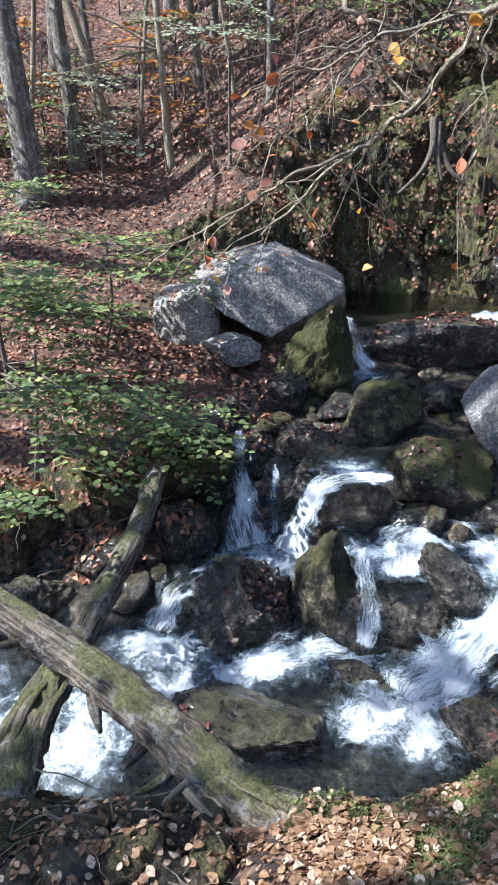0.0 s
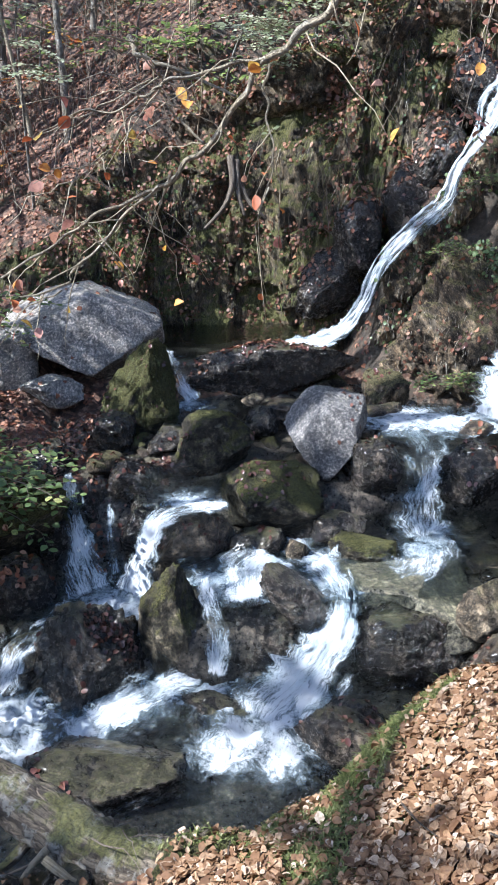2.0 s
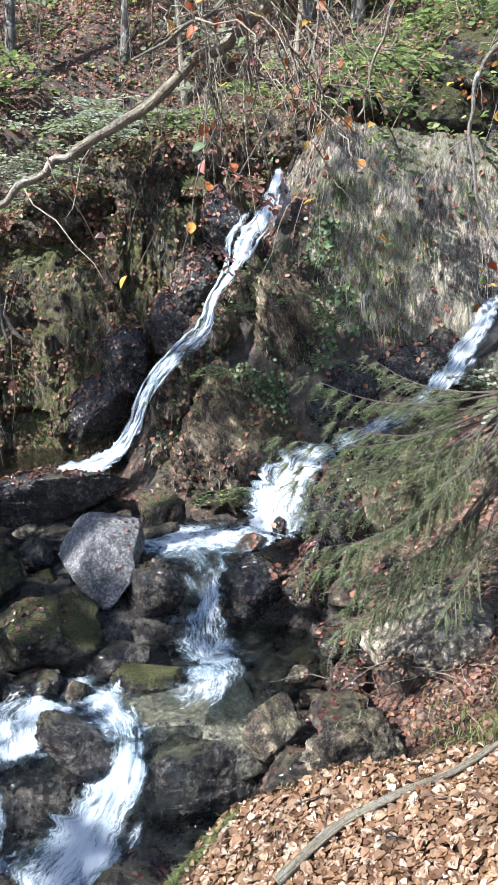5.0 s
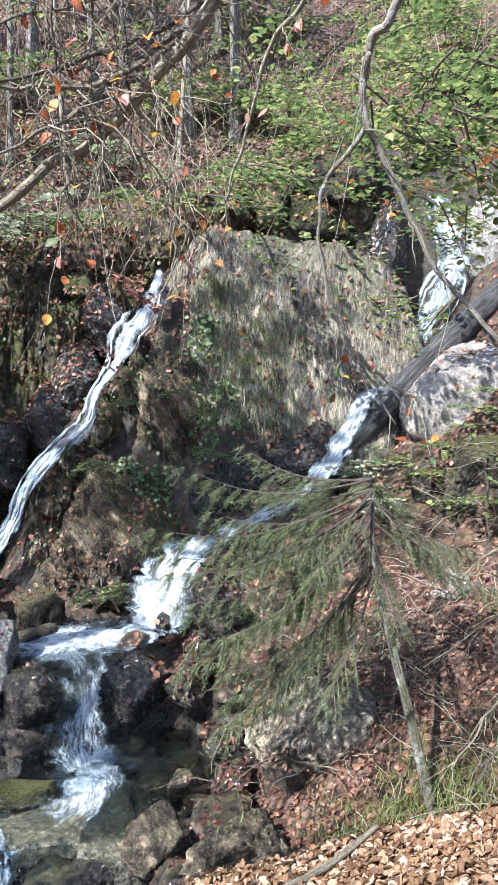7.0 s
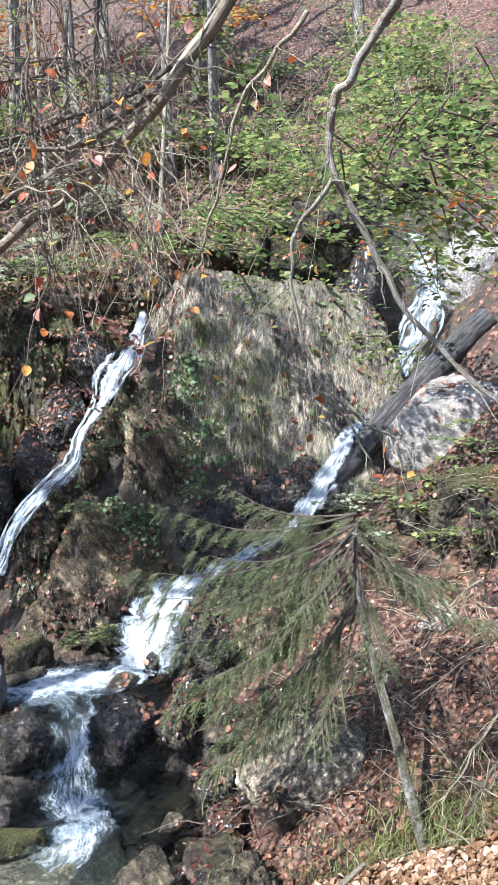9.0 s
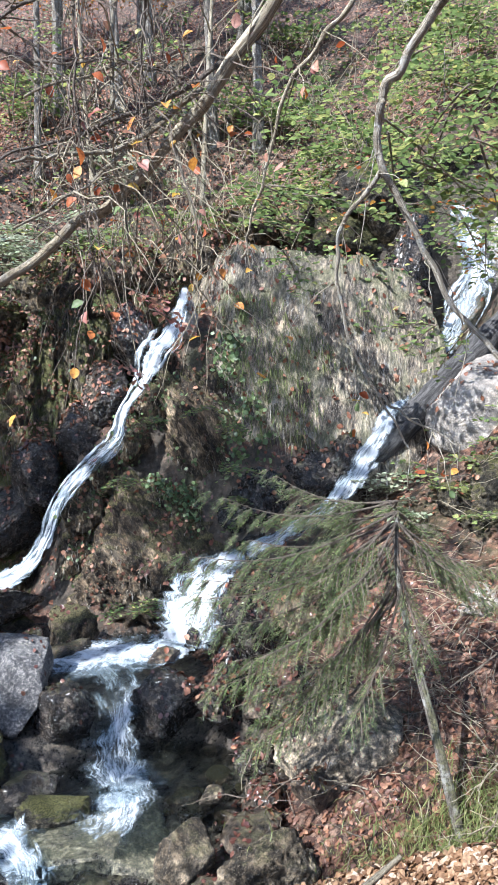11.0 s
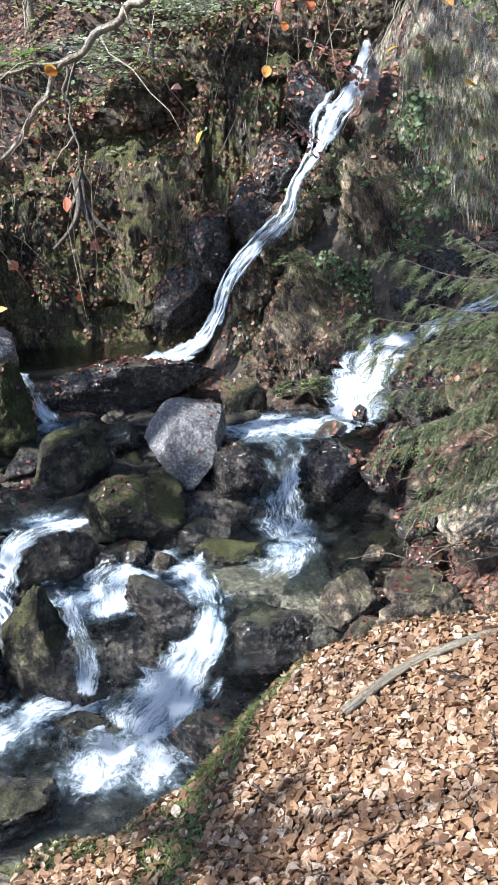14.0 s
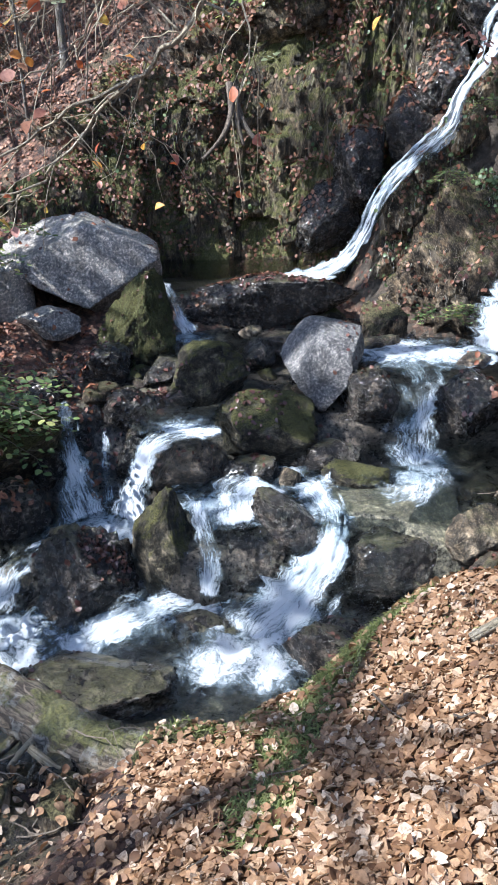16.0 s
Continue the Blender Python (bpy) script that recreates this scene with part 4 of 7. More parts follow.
    pos = c[i] + side[i] * (w[i] * rr.normal(0, 0.36, k))[:, None] + up[i] * np.abs(rr.normal(0.015, 0.03, k))[:, None] + rr.normal(0, 0.01, (k, 3))
    v, q = leaf_arrays(pos, t[i] + rr.normal(0, 0.25, (k, 3)), rr.normal(0, 1, (k, 3)), rr.uniform(0.006, 0.02, k), np.zeros(k), 1.0, True)
    k2 = int(160 * w[-1] * foam * splash)
    pos = c[-1] + rr.normal(0, 1, (k2, 3)) * np.array([0.42 * w[-1], 0.25 * w[-1], 0.0]) + np.column_stack([np.zeros(k2), np.zeros(k2), np.abs(rr.normal(0.01, 0.04, k2))])
    v2, q2 = leaf_arrays(pos, rr.normal(0, 1, (k2, 3)), rr.normal(0, 1, (k2, 3)), rr.uniform(0.004, 0.012, k2), np.zeros(k2), 2.0, True)
    drops = tagged(stuff_mesh("spray", np.vstack([v, v2]), np.vstack([q, q2 + len(v)]), spray_mat), kind="stuff")
    drops.parent = ob
    return ob


cascade("waterfall_narrow", [(5.67, 8.6, 5.92, 0.1), (5.6, 8.6, 5.65, 0.15), (5.47, 8.58, 5.32, 0.22), (5.28, 8.52, 5.06, 0.36), (5.06, 8.5, 4.86, 0.3), (4.92, 8.5, 4.53, 0.18), (4.66, 8.5, 4.16, 0.17), (4.5, 8.5, 3.8, 0.2), (4.08, 8.5, 3.46, 0.24), (3.76, 8.55, 3.08, 0.16), (3.58, 8.6, 2.63, 0.17), (3.36, 8.66, 2.3, 0.22), (3.05, 8.84, 2.11, 0.36), (2.6, 9.05, 2.07, 0.3)], "narrow white waterfall running down a dark rock cleft", 0.82, 160, 12, strands=60)
cascade("waterfall_top", [(9.95, 7.6, 7.2, 0.42), (9.81, 7.3, 6.97, 0.45), (9.62, 7.0, 6.51, 0.48), (9.58, 6.9, 6.0, 0.5), (9.14, 7.0, 5.16, 0.38), (8.42, 7.0, 4.5, 0.3), (7.66, 6.9, 3.89, 0.3), (7.1, 6.8, 3.33, 0.3), (6.55, 6.8, 2.9, 0.28), (5.93, 6.8, 2.68, 0.27), (5.26, 6.8, 2.46, 0.3)], "white cascade tumbling down beside the mossy log", 0.7, 170, 16, strands=40)
cascade("waterfall_right", [(5.45, 6.85, 2.5, 0.28), (5.1, 6.85, 2.43, 0.42), (4.82, 6.8, 2.28, 0.62), (4.62, 6.78, 2.0, 0.76), (4.52, 6.74, 1.78, 0.8), (4.42, 6.7, 1.58, 0.8)], "broad white fall into the sunlit pool", 0.8, 60, 26, strands=30)
cascade("waterfall_chute", [(3.53, 6.95, 1.62, 0.66), (3.56, 6.6, 1.48, 0.58), (3.47, 6.35, 1.3, 0.5), (3.36, 6.1, 1.1, 0.52), (3.23, 5.8, 0.955, 0.6), (3.15, 5.55, 0.935, 0.62)], "frothing chute between dark wet rocks", 0.5, 70, 18, strands=30)
cascade("waterfall_riffle", [(3.3, 6.02, 1.03, 0.4), (3.19, 5.72, 0.945, 0.55), (3.1, 5.45, 0.935, 0.66), (2.9, 5.15, 0.93, 0.7), (2.6, 4.95, 0.925, 0.7)], "streaked run-out of the chute over the clear pool", 0.42, 50, 22, 0.01, 0.012, strands=14, splash=0.2)
cascade("waterfall_lower", [(2.05, 5.55, 0.95, 0.5), (2.12, 5.2, 0.94, 0.36), (2.1, 4.95, 0.86, 0.3), (1.98, 4.76, 0.64, 0.4), (1.72, 4.6, 0.42, 0.56), (1.42, 4.4, 0.31, 0.7), (1.2, 4.2, 0.3, 0.6)], "white fall over the stone lip into the lowest pool", 0.76, 70, 26, strands=40)
cascade("waterfall_drip", [(2.42, 4.75, 0.9, 0.6), (2.36, 4.58, 0.86, 0.62), (2.3, 4.42, 0.6, 0.62), (2.2, 4.3, 0.33, 0.65)], "thin dripping veil over the ledge", 0.35, 40, 30, strands=40, sheet=False, splash=0.3)
cascade("waterfall_twin", [(-0.1, 6.9, 1.44, 0.14), (-0.07, 6.6, 1.36, 0.19), (-0.04, 6.25, 1.1, 0.28), (0.05, 6, 0.85, 0.46), (0.14, 5.8, 0.6, 0.56)], "thin white fall between wet rocks", 0.6, 60, 18, strands=30)
cascade("waterfall_twin", [(1.4, 5.85, 1.36, 0.13), (1.2, 5.8, 1.42, 0.16), (0.9, 5.76, 1.43, 0.19), (0.68, 5.72, 1.34, 0.27), (0.53, 5.7, 1.02, 0.36), (0.44, 5.68, 0.6, 0.48)], "curving white fall round the brown rock", 0.7, 60, 14)
cascade("waterfall_twin", [(0.3, 6.5, 1.3, 0.06), (0.28, 6.2, 1.05, 0.11), (0.28, 5.95, 0.64, 0.16)], "thin trickle between the twin falls", 0.5, 40, 10)
cascade("waterfall_spout", [(1.05, 5.45, 0.95, 0.27), (1, 5.2, 0.92, 0.23), (1.03, 5, 0.8, 0.23), (1.04, 4.88, 0.55, 0.25), (0.98, 4.78, 0.3, 0.36)], "short spout beside the mossy wedge", 0.6, 50, 14)
cascade("waterfall_left", [(0.0, 5.68, 0.63, 0.5), (-0.4, 5.4, 0.6, 0.45), (-0.62, 5.15, 0.46, 0.5), (-0.75, 4.9, 0.29, 0.55)], "white water sliding past the wet black rock", 0.5, 60, 22)
cascade("waterfall_slide", [(1.0, 4.86, 0.34, 0.3), (0.62, 4.8, 0.36, 0.42), (0.25, 4.66, 0.36, 0.5), (-0.08, 4.5, 0.31, 0.5)], "white water sliding away below the spout", 0.6, 50, 20, 0.01, 0.03, strands=20, splash=0.3)
cascade("waterfall_outlet", [(1.05, 9.1, 2.06, 0.28), (1.2, 8.72, 2, 0.21), (1.3, 8.42, 1.74, 0.21), (1.42, 8.1, 1.6, 0.32)], "small spill out of the dark pool", 0.55, 40, 14)
cascade("waterfall_spread", [(1.75, 5.75, 0.93, 0.5), (1.5, 5.45, 0.95, 0.62), (1.38, 5.15, 0.93, 0.6), (1.34, 4.92, 0.88, 0.55)], "white riffle spreading over the rock between the wedges", 0.8, 50, 24, 0.02, 0.03, strands=20, splash=0.1)
cascade("waterfall_veil", [(1.4, 5.0, 0.9, 0.6), (1.36, 4.82, 0.84, 0.62), (1.33, 4.7, 0.62, 0.62), (1.3, 4.62, 0.35, 0.62)], "thin veil of water over the wet dark rock", 0.3, 40, 26, strands=26, sheet=False, splash=0.3)
cascade("waterfall_trickle", [(3.95, 6.35, 1.62, 0.3), (3.92, 6.05, 1.6, 0.3), (3.9, 5.85, 1.35, 0.34), (3.85, 5.7, 1.0, 0.3)], "trickle over the wet rock beside the chute", 0.35, 40, 20, strands=24, sheet=False, splash=0.3)

# ---- logs and sticks ----
def timber(name, pts, radii, mat, parent=None, sides=14, n=40, rough=0.08, seed=0, label=""):
    """A round of wood along pts, with the grain along its length."""
    c = catmull(np.column_stack([np.asarray(pts, float), radii]), n)
    v, f = tube_arrays(c[:, :3], c[:, 3], sides, rough, seed)
    length = np.concatenate([[0], np.cumsum(np.linalg.norm(np.diff(c[:, :3], axis=0), axis=1))])
    uv = np.stack([np.tile(np.abs(np.linspace(-1, 1, sides, endpoint=False)) * 0.5, n), np.repeat(length, sides)], -1)
    return mesh_ob(name, v, f, mat, parent, label, True, uv)


fallen = timber("fallen_log", [(-2.6, 4.35, 1.95), (-1.66, 3.75, 1.65), (-1.4, 3.57, 1.58), (-0.82, 3.26, 1.42), (-0.29, 2.91, 1.27), (0.12, 2.58, 1.17), (0.42, 2.36, 1.17)], [0.1, 0.108, 0.11, 0.118, 0.135, 0.155, 0.185], log_wood, n=120, rough=0.1, seed=3, sides=28)
tagged(fallen, "fallen mossy trunk with broken stubs lying across the stream", "log")
timber("stub", [(-0.78, 3.24, 1.3), (-0.74, 3.12, 1.2), (-0.7, 3.04, 1.13)], [0.05, 0.035, 0.012], log_wood, fallen, 8, 8)
timber("stub", [(-0.4, 3.0, 1.2), (-0.47, 2.9, 1.15), (-0.54, 2.8, 1.12)], [0.06, 0.045, 0.02], log_wood, fallen, 8, 8)
timber("stub", [(-1.12, 3.45, 1.5), (-1.25, 3.35, 1.5), (-1.38, 3.28, 1.52)], [0.04, 0.028, 0.015], log_wood, fallen, 8, 8)
timber("stub", [(-0.2, 2.86, 1.15), (-0.33, 2.72, 1.12), (-0.45, 2.64, 1.11)], [0.035, 0.028, 0.014], log_wood, fallen, 8, 8)
timber("root", [(-0.22, 2.75, 1.12), (-0.05, 2.6, 1.08), (0.1, 2.44, 1.1)], [0.02, 0.022, 0.02], pale_bark, fallen, 6, 12)
timber("root", [(-0.25, 2.56, 1.08), (-0.1, 2.48, 1.07), (0.06, 2.4, 1.12)], [0.012, 0.016, 0.016], pale_bark, fallen, 6, 12)
timber("root", [(0.1, 2.42, 1.1), (0.25, 2.3, 1.2), (0.45, 2.36, 1.36), (0.6, 2.42, 1.42)], [0.03, 0.035, 0.04, 0.02], log_wood, fallen, 8, 14)

split = timber("broken_log", [(-0.74, 5.75, 1.5), (-0.85, 4.98, 1.24), (-1.04, 4.04, 1.06), (-1.14, 3.5, 0.98), (-1.17, 3.0, 0.94), (-1.12, 2.5, 0.9)], [0.085, 0.095, 0.1, 0.11, 0.13, 0.12], log_wood, n=50, rough=0.16, seed=5)
tagged(split, "split weathered log leaning under the mossy trunk", "log")
for i in range(5):
    o = (i - 2) * 0.06
    timber("splinter", [(-1.1 + o, 3.75, 1.03 + 0.04 * (i % 2)), (-1.2 + o, 3.2, 0.98 + 0.05 * (i % 3)), (-1.18 + o * 1.3, 2.7 - 0.06 * i, 0.9)], [0.02, 0.035, 0.012], log_wood, split, 6, 14, 0.3, i)

wet = timber("wet_log", [(7.42, 7.1, 3.3), (8.13, 6.84, 3.95), (8.7, 6.52, 4.62), (9.22, 6.2, 5.22), (9.6, 5.9, 5.65)], [0.2, 0.2, 0.19, 0.19, 0.18], dark_wood, n=40, seed=8)
tagged(wet, "dark wet log lying up the slope beside the cascade", "log")


def bank_z(x, y):
    return float(terrain(np.array([x]), np.array([y]))[0])


stick = timber("stick", [(1.86, 2.15, bank_z(1.86, 2.15) + 0.05), (2.19, 2.17, bank_z(2.19, 2.17) + 0.06), (2.44, 2.09, bank_z(2.44, 2.09) + 0.05), (2.72, 2.02, bank_z(2.72, 2.02) + 0.06), (3.0, 1.98, bank_z(3.0, 1.98) + 0.05)], [0.023, 0.021, 0.019, 0.016, 0.012], pale_bark, n=24, rough=0.15, seed=9)
tagged(stick, "crooked lichen-covered stick on the leafy bank", "stick")
stick_b = timber("stick", [(1.32, 2.2, bank_z(1.32, 2.2) + 0.03), (1.45, 2.4, bank_z(1.45, 2.4) + 0.05), (1.58, 2.58, bank_z(1.58, 2.58) + 0.04)], [0.012, 0.014, 0.01], bark, n=12, rough=0.12, seed=10)
tagged(stick_b, "thin straight stick on the mossy edge of the bank", "stick")

DEADWOOD = [[(-0.16, 2.5, 1.32), (0.01, 2.4, 1.22), (0.23, 2.35, 1.13)], [(-0.09, 2.35, 1.22), (0.11, 2.35, 1.14), (0.33, 2.4, 1.05)], [(-0.15, 2.6, 1.27), (-0.23, 2.55, 1.23), (-0.35, 2.5, 1.09)], [(0.12, 2.15, 1.13), (0.24, 2.15, 1.09), (0.36, 2.15, 1.03)], [(0.08, 2.4, 1.1), (0.16, 2.35, 0.98), (0.19, 2.3, 0.88)], [(0.29, 2.4, 1.01), (0.39, 2.4, 1.12), (0.52, 2.4, 1.19)]]
for k, line in enumerate(DEADWOOD):
    ob = timber("stick", line, np.array([0.016, 0.014, 0.009]) * (1.25, 0.9, 1.1, 0.8, 0.7, 1.5)[k], pale_bark, None, 8, 14, 0.14, 60 + k)
    tagged(ob, "broken grey stick caught under the fallen trunk", "stick", "sticks under the fallen trunk")

# ---- stones of the stream bed ----
STONES = [boulder_arrays((1, 0.8, 0.6), 70 + k, 2.4, 5, 3, 0.09) for k in range(6)]
STONE_MATS = [dark_rock, brown_rock, brown_rock, mossy_rock, rib_rock, dark_rock]
for me, mt in zip(STONES, STONE_MATS):
    me.name = "stone"
    me.materials.append(mt)
STONE_LABELS = ["wet dark stone in the stream bed", "wet dark stone in the stream bed", "brown water-worn stone in the stream bed", "mossy stone at the water's edge", "rough brown stone on the shingle", "wet dark stone in the stream bed"]


def scatter_stones(cx, cy, rx, ry, count, lo, hi):
    for _ in range(count):
        a, r = rs.rand() * 6.283, math.sqrt(rs.rand())
        x, y, s, k = cx + rx * r * math.cos(a), cy + ry * r * math.sin(a), lo + (hi - lo) * rs.rand() ** 2, rs.randint(6)
        ob = new("stone", STONES[k])
        ob.matrix_world = pose(x, y, bank_z(x, y) + 0.1 * s, rs.uniform(-20, 20), rs.uniform(-20, 20), rs.uniform(0, 360)) @ Matrix.Diagonal((s, s, s, 1))
        tagged(ob, STONE_LABELS[k], "stone", "stones of the stream bed")


scatter_stones(3.9, 4.9, 0.9, 0.6, 34, 0.08, 0.35)
scatter_stones(-0.7, 2.45, 1.0, 0.6, 110, 0.06, 0.28)
scatter_stones(-0.6, 2.3, 0.8, 0.3, 16, 0.2, 0.42)
scatter_stones(4.7, 5.6, 0.6, 0.6, 18, 0.12, 0.45)
scatter_stones(0.6, 7.6, 0.8, 0.4, 14, 0.15, 0.5)
scatter_stones(2.1, 7.2, 1.0, 0.5, 14, 0.15, 0.45)
scatter_stones(-0.9, 5.6, 0.5, 0.4, 8, 0.2, 0.5)
scatter_stones(3.2, 8.2, 0.6, 0.4, 10, 0.2, 0.5)
scatter_stones(2.8, 5.7, 1.1, 0.4, 16, 0.1, 0.3)
scatter_stones(0.5, 4.4, 1.4, 0.5, 12, 0.15, 0.4)

# ---- fallen leaves ----
bpy.context.view_layer.update()
GRAPH = bpy.context.evaluated_depsgraph_get()


def drop(x, y, top=30.0):
    """Where something let fall at x, y comes to rest: the place and the normal, or None on water."""
    hit, place, nrm, _, ob, _ = scene.ray_cast(GRAPH, (x, y, top), (0, 0, -1))
    if not hit or ob.name.startswith("water") or (ob.active_material in (grey_rock, slate_rock, tan_rock, sand_rock) and rs.rand() < 0.9):
        return None
    return place, nrm


def litter(name, label, sample, count, lo, hi, mat, flat=0.5, lift=0.012, steep=0.25):
    pos, head, nor, size, curl = [], [], [], [], []
    for _ in range(count):
        x, y = sample()
        got = drop(x, y)
        if got is None or got[1].z < steep:
            continue
        p, n = got
        a = rs.rand() * 6.283
        tilt = np.array([rs.normal(0, flat), rs.normal(0, flat), 0])
        nn = np.array(n) + tilt
        h = np.cross(nn, (math.cos(a), math.sin(a), 0.01))
        s = lo + (hi - lo) * rs.rand()
        h /= np.linalg.norm(h) + 1e-9
        pos.append(np.array(p) + np.array(n) * lift * (0.3 + rs.rand()) - h * s * 0.5)
        head.append(h)
        nor.append(nn)
        size.append(s)
        curl.append(rs.normal(0.14, 0.26))
    v, q = leaf_arrays(pos, head, nor, size, curl, 1.15)
    ob = stuff_mesh(name, v, q, mat, True)
    tagged(ob, label, "leaves", kind="stuff")
    return ob


STRIP = [(1.93, 2.84), (1.58, 2.76), (1.37, 2.52), (1.17, 2.24), (1.03, 1.99), (0.91, 1.81), (0.8, 1.62), (0.72, 1.47)]


def strip_off(x, y):
    """Distance from the grassy strip that runs down the edge of the bank."""
    best = 9.0
    for (ax, ay), (bx, by) in zip(STRIP, STRIP[1:]):
        k = min(1.0, max(0.0, ((x - ax) * (bx - ax) + (y - ay) * (by - ay)) / ((bx - ax) ** 2 + (by - ay) ** 2)))
        best = min(best, math.hypot(x - ax - k * (bx - ax), y - ay - k * (by - ay)))
    return best


def bank_sample():
    while True:
        x, y = rs.uniform(-1.7, 4.2), rs.uniform(0.6, 3.2)
        if strip_off(x, y) < 0.13 + 0.1 * float(fbm(x * 4, y * 4, 2)) and rs.rand() > 0.22:
            continue
        if x < 0.35 and rs.rand() > 0.1 + 0.6 * max(0, x):
            continue
        if y > float(edge_y(x)) - 0.24 and fbm(x * 3, y * 3, 2) > -0.15 and rs.rand() > 0.2:
            continue
        if y < float(edge_y(x)) + 0.1 and y > 0.9 - 0.1 * x:
            return x, y


def wet_sample():
    while True:
        x, y = rs.uniform(-0.8, 5.8), rs.uniform(3.4, 9.4)
        if fbm(x * 1.7 + 3, y * 1.7, 3) > 0.2 - 0.2 * (y > 7.8) - 0.15 * (x > 4.2):
            return x, y


litter("leaf_litter", "thick carpet of dry brown beech leaves on the near bank", bank_sample, 21000, 0.026, 0.064, litter_leaf, 0.36, 0.026)
litter("leaf_litter", "crumbled brown leaf fragments between the dry leaves", bank_sample, 9000, 0.012, 0.032, litter_leaf, 0.5, 0.03)
litter("leaf_litter", "old reddish leaf litter over the far slope", lambda: (rs.uniform(-8, 9), rs.uniform(8.5, 22)), 30000, 0.045, 0.085, slope_leaf, 0.35, 0.02, 0.2)
litter("leaf_litter", "old reddish leaf litter on the upper hillside", lambda: (rs.uniform(4, 17), rs.uniform(5, 18)), 9000, 0.05, 0.09, slope_leaf, 0.35, 0.02, 0.2)
litter("leaf_litter", "leaf litter on the earth bank and stones by the stream", lambda: (rs.uniform(-3, 0.2), rs.uniform(5.4, 9)), 3000, 0.05, 0.085, slope_leaf, 0.35, 0.01, 0.2)
litter("leaf_litter", "leaves and twig debris under the spruce", lambda: (rs.uniform(3.8, 8), rs.uniform(1.5, 4.6)), 5200, 0.03, 0.065, ledge_leaf, 0.45, 0.012, 0.2)
litter("leaf_litter", "damp dark leaves among the stones of the shingle", lambda: (rs.uniform(3.5, 6.6), rs.uniform(4.4, 6.5)), 1600, 0.03, 0.06, wet_leaf, 0.35, 0.008, 0.2)
litter("leaf_litter", "wet red leaves stuck to the stream boulders", wet_sample, 2200, 0.035, 0.07, wet_leaf, 0.25, 0.006, 0.3)

for cx, cy, r in ((2.95, 6.8, 0.16), (0.1, 8.05, 0.25), (2.3, 8.6, 0.3), (2.9, 8.2, 0.2), (4.65, 6.15, 0.3), (5.05, 6.4, 0.25), (4.1, 4.55, 0.25), (0.2, 5.1, 0.12), (0.75, 7.1, 0.25)):
    litter("leaf_litter", "drift of wet red leaves lodged between the stones", lambda: (rs.normal(cx, r), rs.normal(cy, 0.7 * r)), 130, 0.03, 0.065, wet_leaf, 0.4, 0.012, 0.1)
litter("leaf_litter", "dead leaves caught on the ledges of the rock wall", lambda: (rs.uniform(-0.5, 7), rs.uniform(9.0, 12.6)), 3600, 0.04, 0.075, ledge_leaf, 0.35, 0.02, 0.35)

litter("leaf_litter", "dry beech leaves strewn over the ground behind the bank", lambda: (rs.normal(1, 2.2), rs.uniform(-3.5, 1.4)), 7000, 0.04, 0.08, litter_leaf, 0.25, 0.02)

# the leaves lying uppermost on the near bank, one by one
LEAVES = []
for k in range(6):
    v, q = leaf_arrays([(-0.5, 0, 0)], [(1, 0, 0)], [(0, 0.1 * k - 0.2, 1)], [1.0], [0.1 + 0.09 * k], 1.1 + 0.1 * (k % 3))
    me = bpy.data.meshes.new("leaf")
    me.from_pydata([tuple(a) for a in v], [], [tuple(int(i) for i in a) for a in q])
    me.materials.append(litter_leaf)
    LEAVES.append(me)
carpet = bpy.data.objects["leaf_litter"]
made = 0
while made < 290:
    x, y = bank_sample()
    if not (0.9 < x < 2.9 and 1.1 < y):
        continue
    p, n = drop(x, y) or (None, None)
    if p is None:
        continue
    s = rs.uniform(0.042, 0.072)
    ob = new("leaf", LEAVES[rs.randint(6)])
    ob.parent = carpet
    q = Vector(np.array(n) + np.array([rs.normal(0, 0.35), rs.normal(0, 0.35), 0])).to_track_quat("Z", "X")
    ob.matrix_world = Matrix.Translation(Vector(p) + n * 0.035) @ q.to_matrix().to_4x4() @ pose(0, 0, 0, 0, 0, rs.uniform(0, 360)) @ Matrix.Diagonal((s, s, s, 1))
    made += 1


for k in range(46):
    x, y = bank_sample()
    a, ln = rs.rand() * 6.283, rs.uniform(0.06, 0.3)
    e = [(x + ln * s * math.cos(a) + rs.normal(0, 0.008), y + ln * s * math.sin(a) + rs.normal(0, 0.008)) for s in (0, 0.35, 0.7, 1)]
    tw = timber("twig", [(p, q, bank_z(p, q) + 0.035 + rs.uniform(0, 0.02)) for p, q in e], np.linspace(0.005, 0.0025, 4) * rs.uniform(0.6, 1.2), twig_bark, None, 5, 8, 0.1, k)
    tagged(tw, "thin brown twig lying on the leaf litter", "twig", "twigs on the bank")


